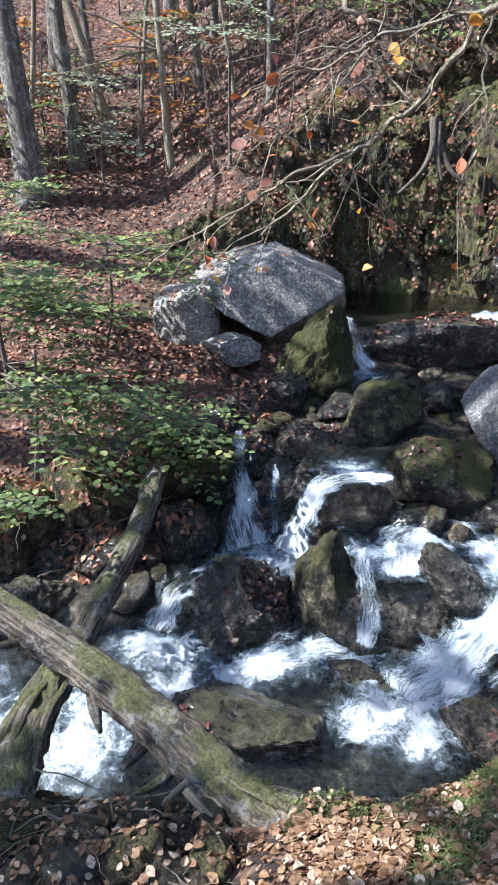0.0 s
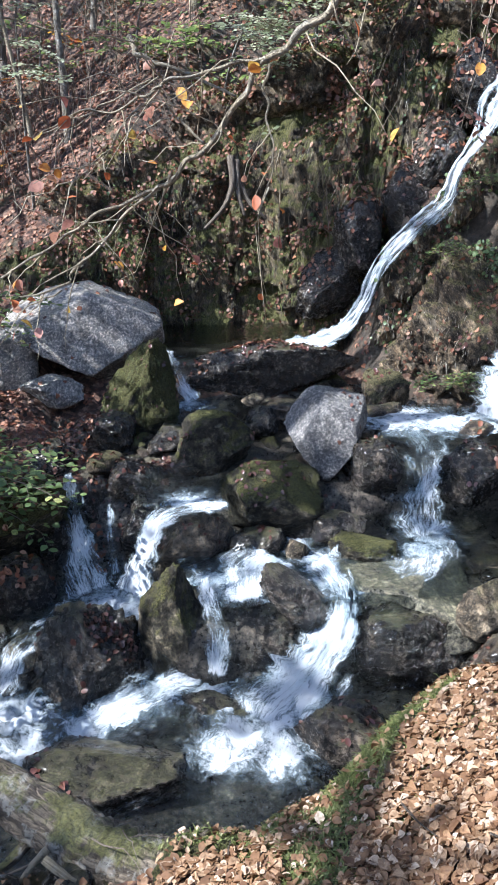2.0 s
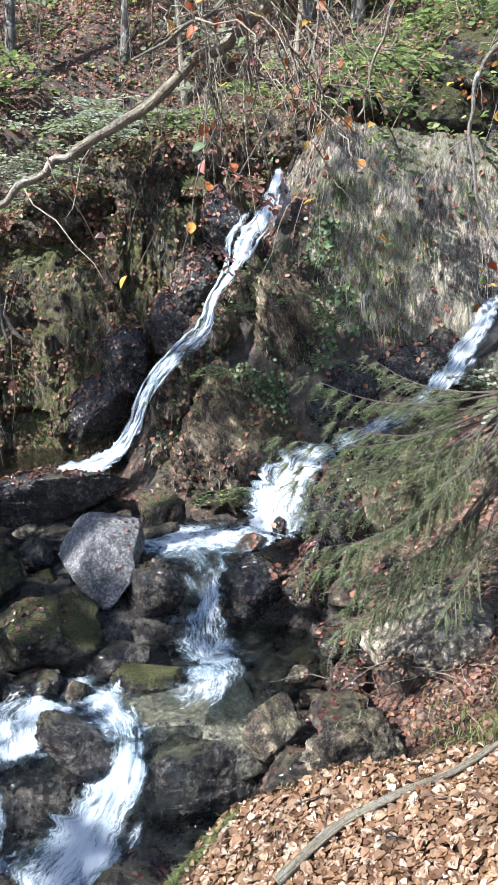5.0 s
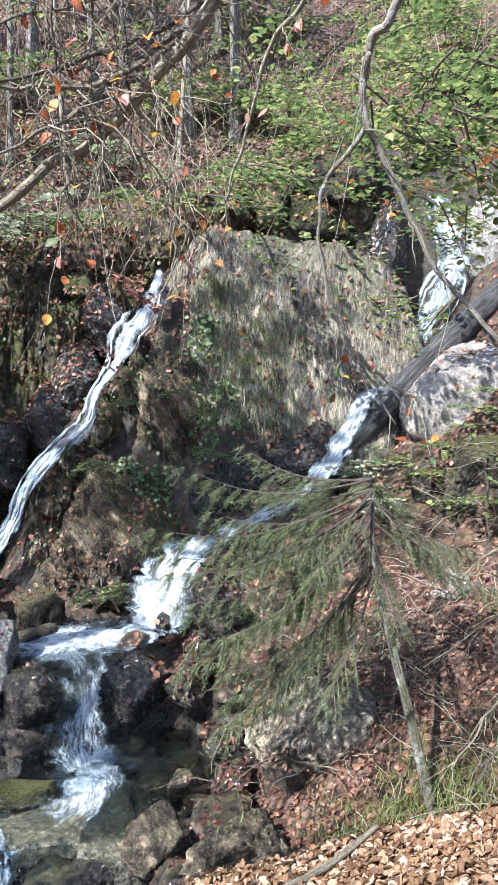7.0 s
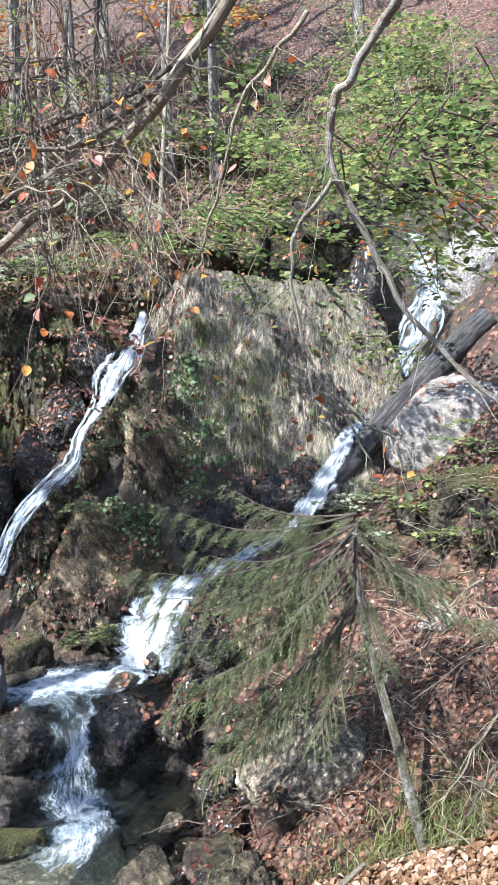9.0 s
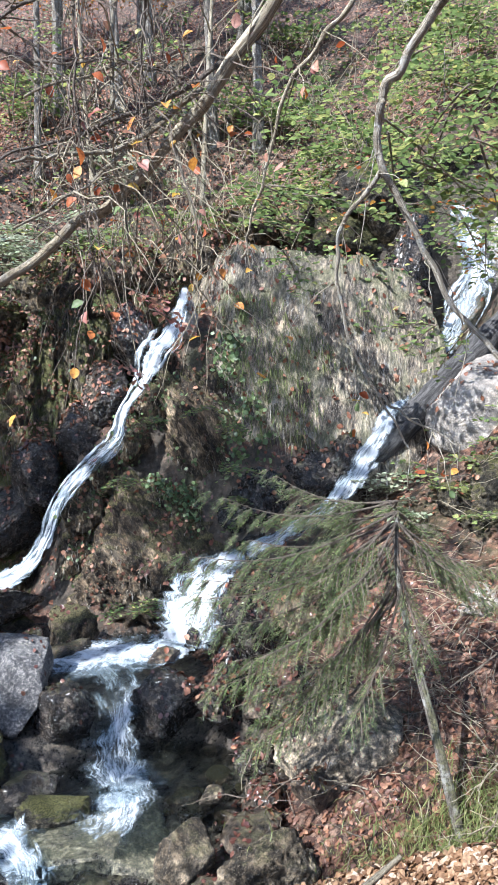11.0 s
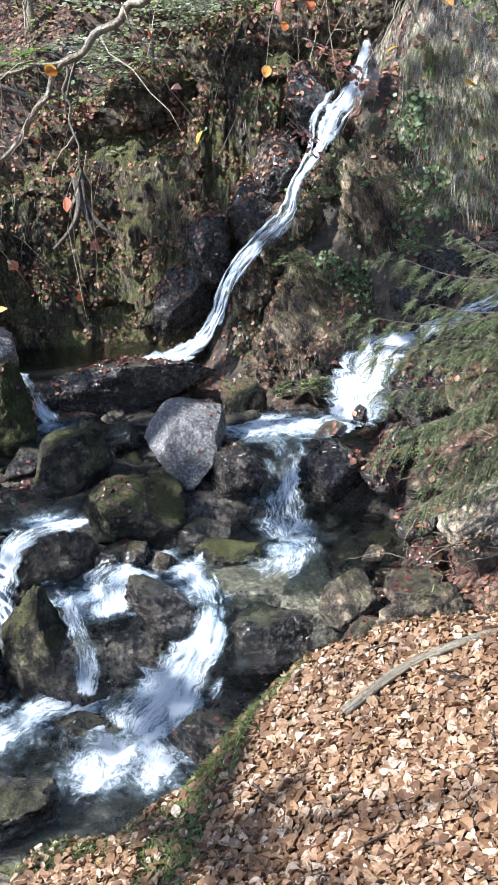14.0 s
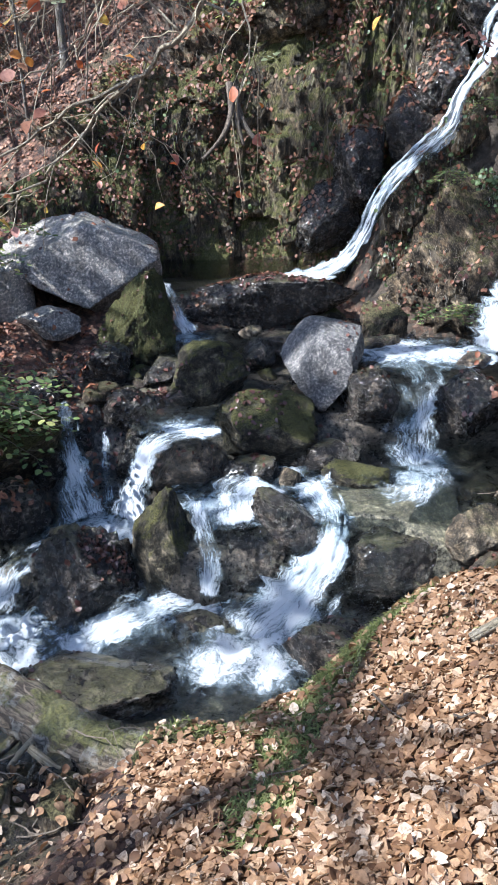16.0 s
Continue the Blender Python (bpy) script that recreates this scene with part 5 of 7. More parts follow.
# ---- grass and hanging growth ----
def blades(name, roots, heads, lengths, width, mat, droop=0.5, parent=None):
    """Arching blades of three quads each."""
    roots, heads, lengths = np.asarray(roots, float), np.asarray(heads, float), np.asarray(lengths, float)
    side = np.cross(heads, (0.2, 0.1, 1.0))
    side /= np.linalg.norm(side, axis=1)[:, None] + 1e-9
    rows = []
    for k, (s, w) in enumerate(((0, 1), (0.4, 0.8), (0.75, 0.5), (1, 0.08))):
        c = roots + heads * (lengths * s)[:, None]
        c[:, 2] -= droop * lengths * s * s
        rows += [c - side * width * w, c + side * width * w]
    v = np.stack(rows, 1)
    base = (np.arange(len(roots)) * 8)[:, None]
    q = np.concatenate([base + np.array([a, a + 1, a + 3, a + 2]) for a in (0, 2, 4)])
    ob = stuff_mesh(name, v.reshape(-1, 3), q, mat)
    if parent is not None:
        ob.parent = parent
        ob.matrix_parent_inverse = parent.matrix_world.inverted()
    return ob


def tuft(cx, cy, rx, ry, count, lo, hi, label, mat=None, droop=0.6):
    roots, heads, lens = [], [], []
    for _ in range(count):
        x, y = cx + rs.normal(0, rx), cy + rs.normal(0, ry)
        got = drop(x, y)
        if got is None:
            continue
        roots.append(got[0])
        h = np.array([rs.normal(0, 0.5), rs.normal(0, 0.5) - 0.1, 1.0])
        heads.append(h / np.linalg.norm(h))
        lens.append(rs.uniform(lo, hi))
    ob = blades("grass_tuft", roots, heads, lens, 0.004, mat or grass_mat, droop)
    tagged(ob, label, "grass", kind="stuff")


GRASSY = [(1.05, 2.3, 0.12, 0.1), (1.6, 2.75, 0.1, 0.08), (1.4, 2.5, 0.12, 0.1), (1.25, 2.4, 0.16, 0.08), (1.5, 2.62, 0.14, 0.08), (1.9, 2.9, 0.12, 0.06), (0.95, 2.35, 0.12, 0.08), (1.2, 2.15, 0.1, 0.1), (2.2, 2.75, 0.15, 0.08), (0.62, 2.4, 0.12, 0.08), (1.35, 2.0, 0.1, 0.1), (2.45, 2.35, 0.12, 0.06), (0.85, 2.2, 0.1, 0.08), (1.1, 2.42, 0.1, 0.05), (1.3, 2.5, 0.1, 0.05), (1.7, 2.8, 0.12, 0.05), (2.05, 2.9, 0.12, 0.05), (1.55, 2.4, 0.08, 0.08), (2.3, 2.85, 0.12, 0.05), (0.75, 2.0, 0.1, 0.1), (1.95, 2.35, 0.1, 0.07)]
for cx, cy, rx, ry in GRASSY:
    tuft(cx, cy, rx, ry, 640, 0.02, 0.075, "short green grass and moss on the edge of the bank")
for i in range(26):
    k = i / 25 * (len(STRIP) - 1.001)
    (ax, ay), (bx, by) = STRIP[int(k)], STRIP[int(k) + 1]
    f = k - int(k)
    tuft(ax + f * (bx - ax) + rs.normal(0, 0.03), ay + f * (by - ay) + rs.normal(0, 0.03), 0.07, 0.07, 250, 0.02, 0.09, "short green grass and moss on the edge of the bank")
tuft(4.55, 2.85, 0.3, 0.25, 1200, 0.25, 0.55, "long arching grass round the foot of the spruce", None, 0.8)
tuft(5.3, 2.7, 0.5, 0.4, 700, 0.15, 0.4, "long arching grass round the foot of the spruce", None, 0.8)
tuft(4.3, 3.0, 0.35, 0.25, 900, 0.2, 0.45, "long arching grass under the spruce", None, 0.8)
tuft(4.0, 3.2, 0.5, 0.4, 700, 0.12, 0.3, "long arching grass under the spruce", None, 0.8)
tuft(2.75, 2.9, 0.3, 0.15, 200, 0.08, 0.2, "grass at the foot of the bank")

dry_grass = leaf_material("dry_hanging_grass", [(0.0, (0.07, 0.058, 0.04)), (0.5, (0.2, 0.175, 0.13)), (1.0, (0.5, 0.46, 0.38))], 0.2, 0.7)
ivy_leaf = leaf_material("ivy_leaf", [(0.0, (0.035, 0.06, 0.025)), (0.5, (0.11, 0.17, 0.065)), (1.0, (0.27, 0.33, 0.14))], 0.3, 0.45)
green_hang = leaf_material("green_hanging_moss", [(0.0, (0.04, 0.055, 0.015)), (0.6, (0.12, 0.145, 0.04)), (1.0, (0.26, 0.28, 0.1))], 0.25, 0.7)


def hang_on(ob, count, lo, hi, mat, keep, name="hanging_grass", width=0.006):
    """Strands that hang down the front of a rock."""
    me, m = ob.data, ob.matrix_world
    roots, heads, lens = [], [], []
    polys = me.polygons
    tries = 0
    while len(roots) < count and tries < count * 30:
        tries += 1
        p = polys[rs.randint(len(polys))]
        c, n = m @ p.center, (m.to_3x3() @ p.normal).normalized()
        if n.y > 0.3 or n.z < -0.3 or not keep(c, n):
            continue
        roots.append(np.array(c) + rs.normal(0, 0.02, 3))
        h = np.array(n) * 0.8 + np.array([rs.normal(0, 0.25), rs.normal(0, 0.15), -0.35])
        heads.append(h / np.linalg.norm(h))
        lens.append(rs.uniform(lo, hi))
    if roots:
        tagged(blades(name, roots, heads, lens, width, mat, 1.1, ob), kind="stuff")


def rock_named(words):
    return next(o for o in scene.objects if words in o.get("label", ""))


def ivy_on(ob, count, size, mat, keep, name="ivy"):
    """Leaves growing over the face of a rock."""
    me, m = ob.data, ob.matrix_world
    pos, head, nor = [], [], []
    tries = 0
    while len(pos) < count and tries < count * 40:
        tries += 1
        p = me.polygons[rs.randint(len(me.polygons))]
        c, n = m @ p.center, (m.to_3x3() @ p.normal).normalized()
        if n.y > 0.4 or not keep(c, n):
            continue
        pos.append(np.array(c) + np.array(n) * rs.uniform(0.0, 0.07) + rs.normal(0, 0.05, 3))
        head.append((rs.normal(0, 0.7), rs.normal(0, 0.4), rs.normal(-0.5, 0.5)))
        nor.append(np.array(n) + rs.normal(0, 0.45, 3))
    if not pos:
        return
    v, q = leaf_arrays(pos, head, nor, size * rs.uniform(0.6, 1.3, len(pos)), rs.normal(0.1, 0.15, len(pos)), 1.4)
    lv = tagged(stuff_mesh(name, v, q, mat), kind="stuff")
    lv.parent = ob
    lv.matrix_parent_inverse = m.inverted()


giant = rock_named("huge moss-hung")
hang_on(giant, 2600, 0.05, 0.2, dry_grass, lambda c, n: fbm(c.x * 2.2 + c.y, c.z * 0.9, 3) > 0.1, width=0.004)
hang_on(giant, 1500, 0.04, 0.14, green_hang, lambda c, n: fbm(c.x * 1.1 + 9, c.z * 0.9) > 0.1 and c.z < 5.8, "hanging_moss", 0.006)
ivy_on(giant, 3200, 0.07, ivy_leaf, lambda c, n: c.x < 6.35 and c.z < 5.2 and fbm(c.x * 1.5 + 2, c.z * 1.3, 3) > -0.12)
ivy_on(giant, 500, 0.06, ledge_leaf, lambda c, n: n.z > 0.35, "dead_leaves")
for words, k in (("rough rock rib", 900), ("upper part of the rock rib", 900)):
    rock = rock_named(words)
    hang_on(rock, k // 2, 0.03, 0.1, dry_grass, lambda c, n: fbm(c.x * 2, c.z * 2) > 0.03, width=0.003)
    ivy_on(rock, 520, 0.05, ivy_leaf, lambda c, n: fbm(c.x * 1.8 + 5, c.z * 1.8, 3) > 0.1)
    ivy_on(rock, 200, 0.045, ledge_leaf, lambda c, n: n.z > 0.2 and fbm(c.x * 2.2, c.z * 2.2, 3) > 0.15, "dead_leaves")
hang_on(rock_wall, 700, 0.05, 0.18, dry_grass, lambda c, n: c.z > 3.4 and fbm(c.x * 1.3, c.z * 1.3) > 0, width=0.003)
hang_on(rock_wall, 1500, 0.03, 0.12, green_hang, lambda c, n: fbm(c.x * 1.4 + 3, c.z * 1.2) > 0.08, "hanging_moss", 0.005)
ivy_on(rock_wall, 260, 0.05, ivy_leaf, lambda c, n: c.z > 2.6 and fbm(c.x * 1.8 + 5, c.z * 1.8, 3) > 0.12)
ivy_on(rock_wall, 2300, 0.05, ledge_leaf, lambda c, n: n.z > 0.2 and c.x < 4.4 and fbm(c.x * 2.4, c.z * 3.4, 3) > 0.02, "dead_leaves")
ivy_on(rock_wall, 1300, 0.048, ledge_leaf, lambda c, n: c.x < 3.2 and fbm(c.x * 1.3 + 1, c.z * 2.2 + 0.9 * c.x, 4) > 0.2, "dead_leaves")
for o in [o for o in scene.objects if "brow of the rock wall" in o.get("label", "")]:
    hang_on(o, 40, 0.05, 0.2, dry_grass, lambda c, n: True, width=0.003)
    ivy_on(o, 60, 0.05, ivy_leaf, lambda c, n: fbm(c.x * 1.8 + 5, c.z * 1.8, 3) > 0.1)
    ivy_on(o, 260, 0.065, ledge_leaf, lambda c, n: n.z > 0.1 and fbm(c.x * 1.6, c.z * 1.6, 3) > -0.05, "dead_leaves")
hang_on(rock_named("leaning against the grey"), 1100, 0.015, 0.035, green_hang, lambda c, n: True, "hanging_moss", 0.0025)

# brushwood under the spruce and on the far slope
def brushwood(label, sample, count, lo, hi, mat):
    chunks = []
    for k in range(count):
        x, y = sample()
        got = drop(x, y)
        if got is None:
            continue
        a, ln = rs.rand() * 6.283, rs.uniform(lo, hi)
        d = np.array([math.cos(a), math.sin(a), rs.normal(0.25, 0.3)])
        m = np.linspace(0, 1, 7)
        q = np.array(got[0]) + np.outer(m * ln, d) + np.cumsum(rs.normal(0, 0.03 * ln, (7, 3)), axis=0)
        q[:, 2] -= 0.3 * ln * m * m
        chunks.append(tube_arrays(q, np.linspace(0.006, 0.002, 7) * rs.uniform(0.5, 1.2), 5))
    v, f = join_arrays(chunks)
    tagged(mesh_ob("brushwood", v, f, mat), label, "brushwood", kind="stuff")


brushwood("tangle of pale dead twigs under the spruce", lambda: (rs.uniform(4.3, 7.6), rs.uniform(2.3, 5.2)), 520, 0.2, 0.7, pale_bark)
brushwood("tangle of brown dead twigs under the spruce", lambda: (rs.uniform(3.8, 7.6), rs.uniform(2.3, 6.0)), 520, 0.15, 0.6, twig_bark)
brushwood("dead twigs lying on the far slope", lambda: (rs.uniform(-4, 5), rs.uniform(10, 15)), 260, 0.3, 1.1, twig_bark)
brushwood("dead twigs and roots on the earth bank", lambda: (rs.uniform(-2.6, 0.0), rs.uniform(5.2, 8.5)), 200, 0.15, 0.6, twig_bark)
brushwood("broken sticks among the stones under the log", lambda: (rs.uniform(-1.5, 0.3), rs.uniform(1.9, 2.9)), 70, 0.1, 0.45, twig_bark)

for o in [o for o in scene.objects if "rock beside the narrow fall" in o.get("label", "") and "brown" in o.get("label", "")]:
    ivy_on(o, 90, 0.05, ivy_leaf, lambda c, n: fbm(c.x * 3 + 5, c.z * 3, 2) > 0.0)
    ivy_on(o, 60, 0.055, ledge_leaf, lambda c, n: n.z > 0.2, "dead_leaves")
    hang_on(o, 120, 0.03, 0.12, dry_grass, lambda c, n: True, width=0.003)


def thicket(label, sample, count, lo, hi, mat, thick=0.006):
    """Thin bare stems standing crowded together, each forking a few times."""
    chunks = []
    m = np.linspace(0, 1, 7)
    for k in range(count):
        x, y = sample()
        got = drop(x, y)
        if got is None:
            continue
        h = rs.uniform(lo, hi)
        lean = rs.normal(0, 0.35, 2) + (-0.12, -0.3)
        d = np.array([lean[0], lean[1], 1.0])
        q = np.array(got[0]) - (0, 0, 0.05) + np.outer(m * h, d) + np.cumsum(rs.normal(0, 0.03 * h, (7, 3)), axis=0) * m[:, None]
        q[:, 2] -= 0.3 * h * m ** 2.5 * np.hypot(*lean)
        chunks.append(tube_arrays(q, np.linspace(thick, 0.3 * thick, 7) * rs.uniform(0.6, 1.3), 5))
        for _ in range(rs.randint(2, 6)):
            o = q[rs.randint(2, 7)]
            e = d * 0.5 + rs.normal(0, 0.6, 3)
            ln = h * rs.uniform(0.15, 0.45)
            t = o + np.outer(m * ln, e) + np.cumsum(rs.normal(0, 0.04 * ln, (7, 3)), axis=0)
            t[:, 2] -= 0.3 * ln * m * m
            chunks.append(tube_arrays(t, np.linspace(0.45 * thick, 0.18 * thick, 7), 4))
    v, f = join_arrays(chunks)
    tagged(mesh_ob("thicket", v, f, mat), label, "thicket", kind="stuff")


thicket("thicket of bare brown stems on the brow above the rock wall", lambda: (rs.uniform(2.2, 7.2), rs.uniform(9.4, 11.4)), 110, 0.5, 1.5, twig_bark)
thicket("thicket of bare grey stems over the hillside", lambda: (rs.uniform(5, 13), rs.uniform(8.5, 13.5)), 150, 0.7, 2.2, pale_bark, 0.008)
thicket("tangle of bare stems high on the hillside", lambda: (rs.uniform(3, 12), rs.uniform(13, 18.5)), 160, 1.0, 3.2, twig_bark, 0.011)
thicket("bare saplings and suckers on the leafy slope", lambda: (rs.uniform(-4.5, 2.5), rs.uniform(11, 15.5)), 130, 0.6, 2.4, twig_bark, 0.009)

# ---- plants ----
def spray_arrays(o, d, length, leaf, rr, droop=0.25, per=9, sag=0.0):
    """A flat leafy branch: the twigs' tubes, and the leaves' base, heading, normal, size."""
    o, d = np.asarray(o, float), np.asarray(d, float)
    d = d / np.linalg.norm(d)
    side = np.cross(d, (0, 0, 1))
    side /= np.linalg.norm(side) + 1e-9
    tubes, L = [], []

    def line(a, b, ln, drop_k, n):
        s = np.linspace(0, 1, n)
        p = a + np.outer(s * ln, b)
        p[:, 2] -= drop_k * ln * s * s
        return p

    main = line(o, d, length, droop, 9)
    tubes.append(tube_arrays(main, np.linspace(0.004 + 0.006 * length, 0.0015, 9), 5))
    for i in range(per):
        s = (i + 1) / (per + 1)
        base = main[int(s * 8)] + (main[min(8, int(s * 8) + 1)] - main[int(s * 8)]) * (s * 8 % 1)
        sg = 1 if i % 2 else -1
        dd = d * 0.75 + side * sg * 0.8 + rr.normal(0, 0.12, 3)
        dd /= np.linalg.norm(dd)
        ln = length * (0.5 - 0.32 * s) * rr.uniform(0.7, 1.2)
        tw = line(base, dd, ln, droop * 0.8, 6)
        tubes.append(tube_arrays(tw, np.linspace(0.003, 0.001, 6), 4))
        k = max(2, int(ln / (leaf * 0.62)))
        for j in range(k):
            q = tw[min(5, int((j + 0.7) / k * 5))] + (dd * leaf * 0.3 * rr.rand())
            s2 = 1 if j % 2 else -1
            sd = np.cross(dd, (0, 0, 1))
            L.append((q, dd * 0.7 + sd * s2 * 0.8 + np.array([0, 0, rr.normal(-0.1 - sag, 0.2)]), np.array([rr.normal(0, 0.35), rr.normal(0, 0.35), 1]), leaf * rr.uniform(0.65, 1.2)))
    return tubes, L


def leaves_ob(name, L, mat, parent, curl=0.1, width=1.2, label=""):
    v, q = leaf_arrays([a[0] for a in L], [a[1] for a in L], [a[2] for a in L], [a[3] for a in L], rs.normal(curl, 0.12, len(L)), width)
    ob = tagged(stuff_mesh(name, v, q, mat), kind="stuff")
    ob.parent = parent
    if label:
        ob["label"] = label
    return ob


def plant(name, label, category, sprays, leaf, mat, seed, droop=0.25, stem=None, leaf_name="foliage", bark_mat=None, keep=1.0, sag=0.0, group=""):
    """A leafy plant from sprays = (origin, direction, length)."""
    rr = np.random.RandomState(seed)
    root = new(name)
    root.location = sprays[0][0]
    tubes, L = [], []
    for o, d, ln in sprays:
        t, l = spray_arrays(o, d, ln, leaf, rr, droop, int(6 + ln * 5), sag)
        tubes += t
        L += l
    L = [l for l in L if rr.rand() < keep]
    v, f = join_arrays(tubes)
    twigs = tagged(mesh_ob("twigwork", v, f, bark_mat or twig_bark), kind="stuff")
    lv = leaves_ob(leaf_name, L, mat, None)
    for ob in (twigs, lv):
        ob.parent = root
        ob.matrix_parent_inverse = Matrix.Translation(root.location).inverted()
    if stem is not None:
        st = timber("stem", [p[:3] for p in stem], [p[3] for p in stem], bark_mat or bark, None, 8, 24)
        st.parent = root
        st.matrix_parent_inverse = Matrix.Translation(root.location).inverted()
    tagged(root, label, category, group)
    return root


def fan(origin, count, seed, yaw, spread_deg, lo, hi, tilt=0.15, jitter=0.25):
    rr = np.random.RandomState(seed)
    out = []
    for _ in range(count):
        a = radians(yaw + rr.uniform(-spread_deg, spread_deg))
        out.append((np.array(origin) + rr.normal(0, jitter, 3) * np.array([1, 1, 0.6]), (math.cos(a), math.sin(a), tilt + rr.normal(0, 0.15)), rr.uniform(lo, hi)))
    return out


# green saplings over the earth bank
plant("beech_sapling", "green beech sapling with flat leafy sprays over the earth bank", "sapling", fan((-2.6, 7.3, 2.7), 12, 1, 0, 60, 0.8, 1.5), 0.085, green_leaf, 1, stem=[(-2.6, 7.5, 1.4, 0.03), (-2.6, 7.4, 2.0, 0.025), (-2.55, 7.2, 2.7, 0.02), (-2.5, 7.2, 3.3, 0.01)])
plant("beech_sapling", "green beech sapling with flat leafy sprays over the earth bank", "sapling", fan((-1.9, 6.3, 2.1), 11, 2, -10, 50, 0.8, 1.6, 0.05), 0.08, green_leaf, 2, stem=[(-2.1, 6.5, 1.0, 0.02), (-2.0, 6.4, 1.6, 0.018), (-1.9, 6.3, 2.4, 0.012)])
plant("beech_sapling", "low green sapling reaching over the little falls", "sapling", fan((-1.0, 6.3, 1.85), 8, 3, -10, 35, 0.6, 1.3, 0.0, 0.2), 0.075, green_leaf, 3, stem=[(-1.3, 6.6, 1.1, 0.014), (-1.1, 6.4, 1.5, 0.012), (-0.9, 6.3, 1.9, 0.008)])
plant("beech_sapling", "green sapling with a few yellow leaves on the slope", "sapling", fan((-1.6, 8.2, 2.9), 10, 4, -20, 70, 0.6, 1.3, 0.1, 0.3), 0.08, green_leaf, 4, stem=[(-1.7, 8.4, 1.9, 0.02), (-1.6, 8.3, 2.4, 0.016), (-1.6, 8.2, 3.1, 0.01)])
plant("beech_sapling", "sapling with green leaves at the foot of the wooded slope", "sapling", fan((-3.1, 8.6, 3.2), 8, 5, -10, 60, 0.7, 1.4, 0.1, 0.35), 0.07, green_leaf, 5, stem=[(-3.2, 8.8, 2.1, 0.02), (-3.1, 8.7, 2.8, 0.016), (-3.0, 8.6, 3.5, 0.01)])
plant("beech_sapling", "pale green spray at the edge of the earth bank", "sapling", fan((-1.9, 4.5, 1.72), 4, 6, 0, 25, 0.4, 0.65, 0.0, 0.08), 0.055, green_leaf, 6)

# shrubs on the hillside
SHRUBS = [(4.4, 12.6, 0.9, green_leaf), (6.2, 12.0, 1.0, green_leaf), (7.6, 11.3, 1.1, green_leaf), (8.8, 10.8, 1.2, green_leaf), (9.8, 9.4, 1.1, green_leaf), (10.8, 8.6, 1.2, green_leaf),
          (11.8, 7.9, 1.2, green_leaf), (8.2, 13.4, 1.4, green_leaf), (10.6, 11.6, 1.4, green_leaf), (12.6, 9.6, 1.4, green_leaf), (3.2, 13.2, 0.9, green_leaf), (13.6, 11.4, 1.6, green_leaf),
          (11.0, 14.0, 1.6, green_leaf), (6.0, 14.6, 1.2, green_leaf), (2.0, 12.4, 0.7, green_leaf), (7.4, 9.9, 0.8, green_leaf), (9.0, 8.6, 0.8, green_leaf), (5.2, 10.8, 0.7, green_leaf), (12.2, 6.6, 1.0, green_leaf)]
SHRUBS += [(6.9, 10.4, 0.7, green_leaf), (8.0, 9.9, 0.8, green_leaf), (5.7, 11.2, 0.8, pale_leaf), (4.6, 11.2, 0.7, pale_leaf), (6.6, 11.6, 0.9, green_leaf), (9.4, 10.2, 0.9, green_leaf), (3.4, 11.6, 0.7, pale_leaf), (7.0, 12.8, 1.1, pale_leaf), (9.8, 12.6, 1.2, green_leaf), (5.0, 12.6, 1.0, pale_leaf), (11.6, 9.2, 1.0, green_leaf), (10.2, 10.4, 1.0, green_leaf)]
for i, (x, y, s, mt) in enumerate(SHRUBS):
    z = bank_z(x, y)
    plant("shrub", "leafy green undergrowth shrub on the hillside", "shrub", fan((x, y, z + 0.45 * s), 11, 40 + i, 235, 180, 0.6 * s, 1.15 * s, 0.25, 0.3 * s), 0.115, mt, 60 + i, 0.3, [(x, y, z - 0.1, 0.02), (x, y, z + 0.3, 0.015), (x, y, z + 0.8 * s, 0.008)], group="undergrowth")

UNDER = [(-3.6, 13.2, 1.2), (-2.2, 14.6, 1.1), (-0.6, 15.0, 1.1), (-4.6, 14.2, 1.3), (0.9, 14.4, 1.0), (-1.8, 17.8, 1.6), (1.6, 16.8, 1.5), (-5.6, 17.0, 1.6), (3.4, 15.4, 1.3), (-3.2, 18.5, 1.8), (0.4, 19.2, 1.8), (5.0, 18.0, 1.8), (8.0, 17.5, 1.8), (-3.9, 11.6, 1.0), (-2.4, 12.0, 0.8), (-1.2, 12.6, 0.9), (-0.2, 13.6, 1.0), (-3.0, 13.0, 1.2), (-1.5, 14.0, 1.2), (1.3, 12.8, 0.8), (-4.6, 12.8, 1.2)]
for i, (x, y, s) in enumerate(UNDER):
    z = bank_z(x, y)
    plant("shrub", "sparse woodland shrub with green and yellow leaves", "shrub", fan((x, y, z + 0.6 * s), 9, 140 + i, 250, 180, 0.6 * s, 1.2 * s, 0.35, 0.35 * s), 0.09, (gold_leaf, green_leaf, pale_leaf)[i % 3], 160 + i, 0.25, [(x, y, z - 0.1, 0.025), (x, y, z + 0.5, 0.02), (x + 0.1, y, z + 1.2 * s, 0.01)], keep=0.7, group="undergrowth")

RIGHT = [(7.50, 6.64, 0.8, pale_leaf), (7.51, 5.78, 0.9, green_leaf), (7.67, 5.06, 0.9, green_leaf), (8.05, 4.87, 1.0, green_leaf), (7.01, 5.77, 0.7, pale_leaf), (7.26, 4.38, 0.9, green_leaf)]
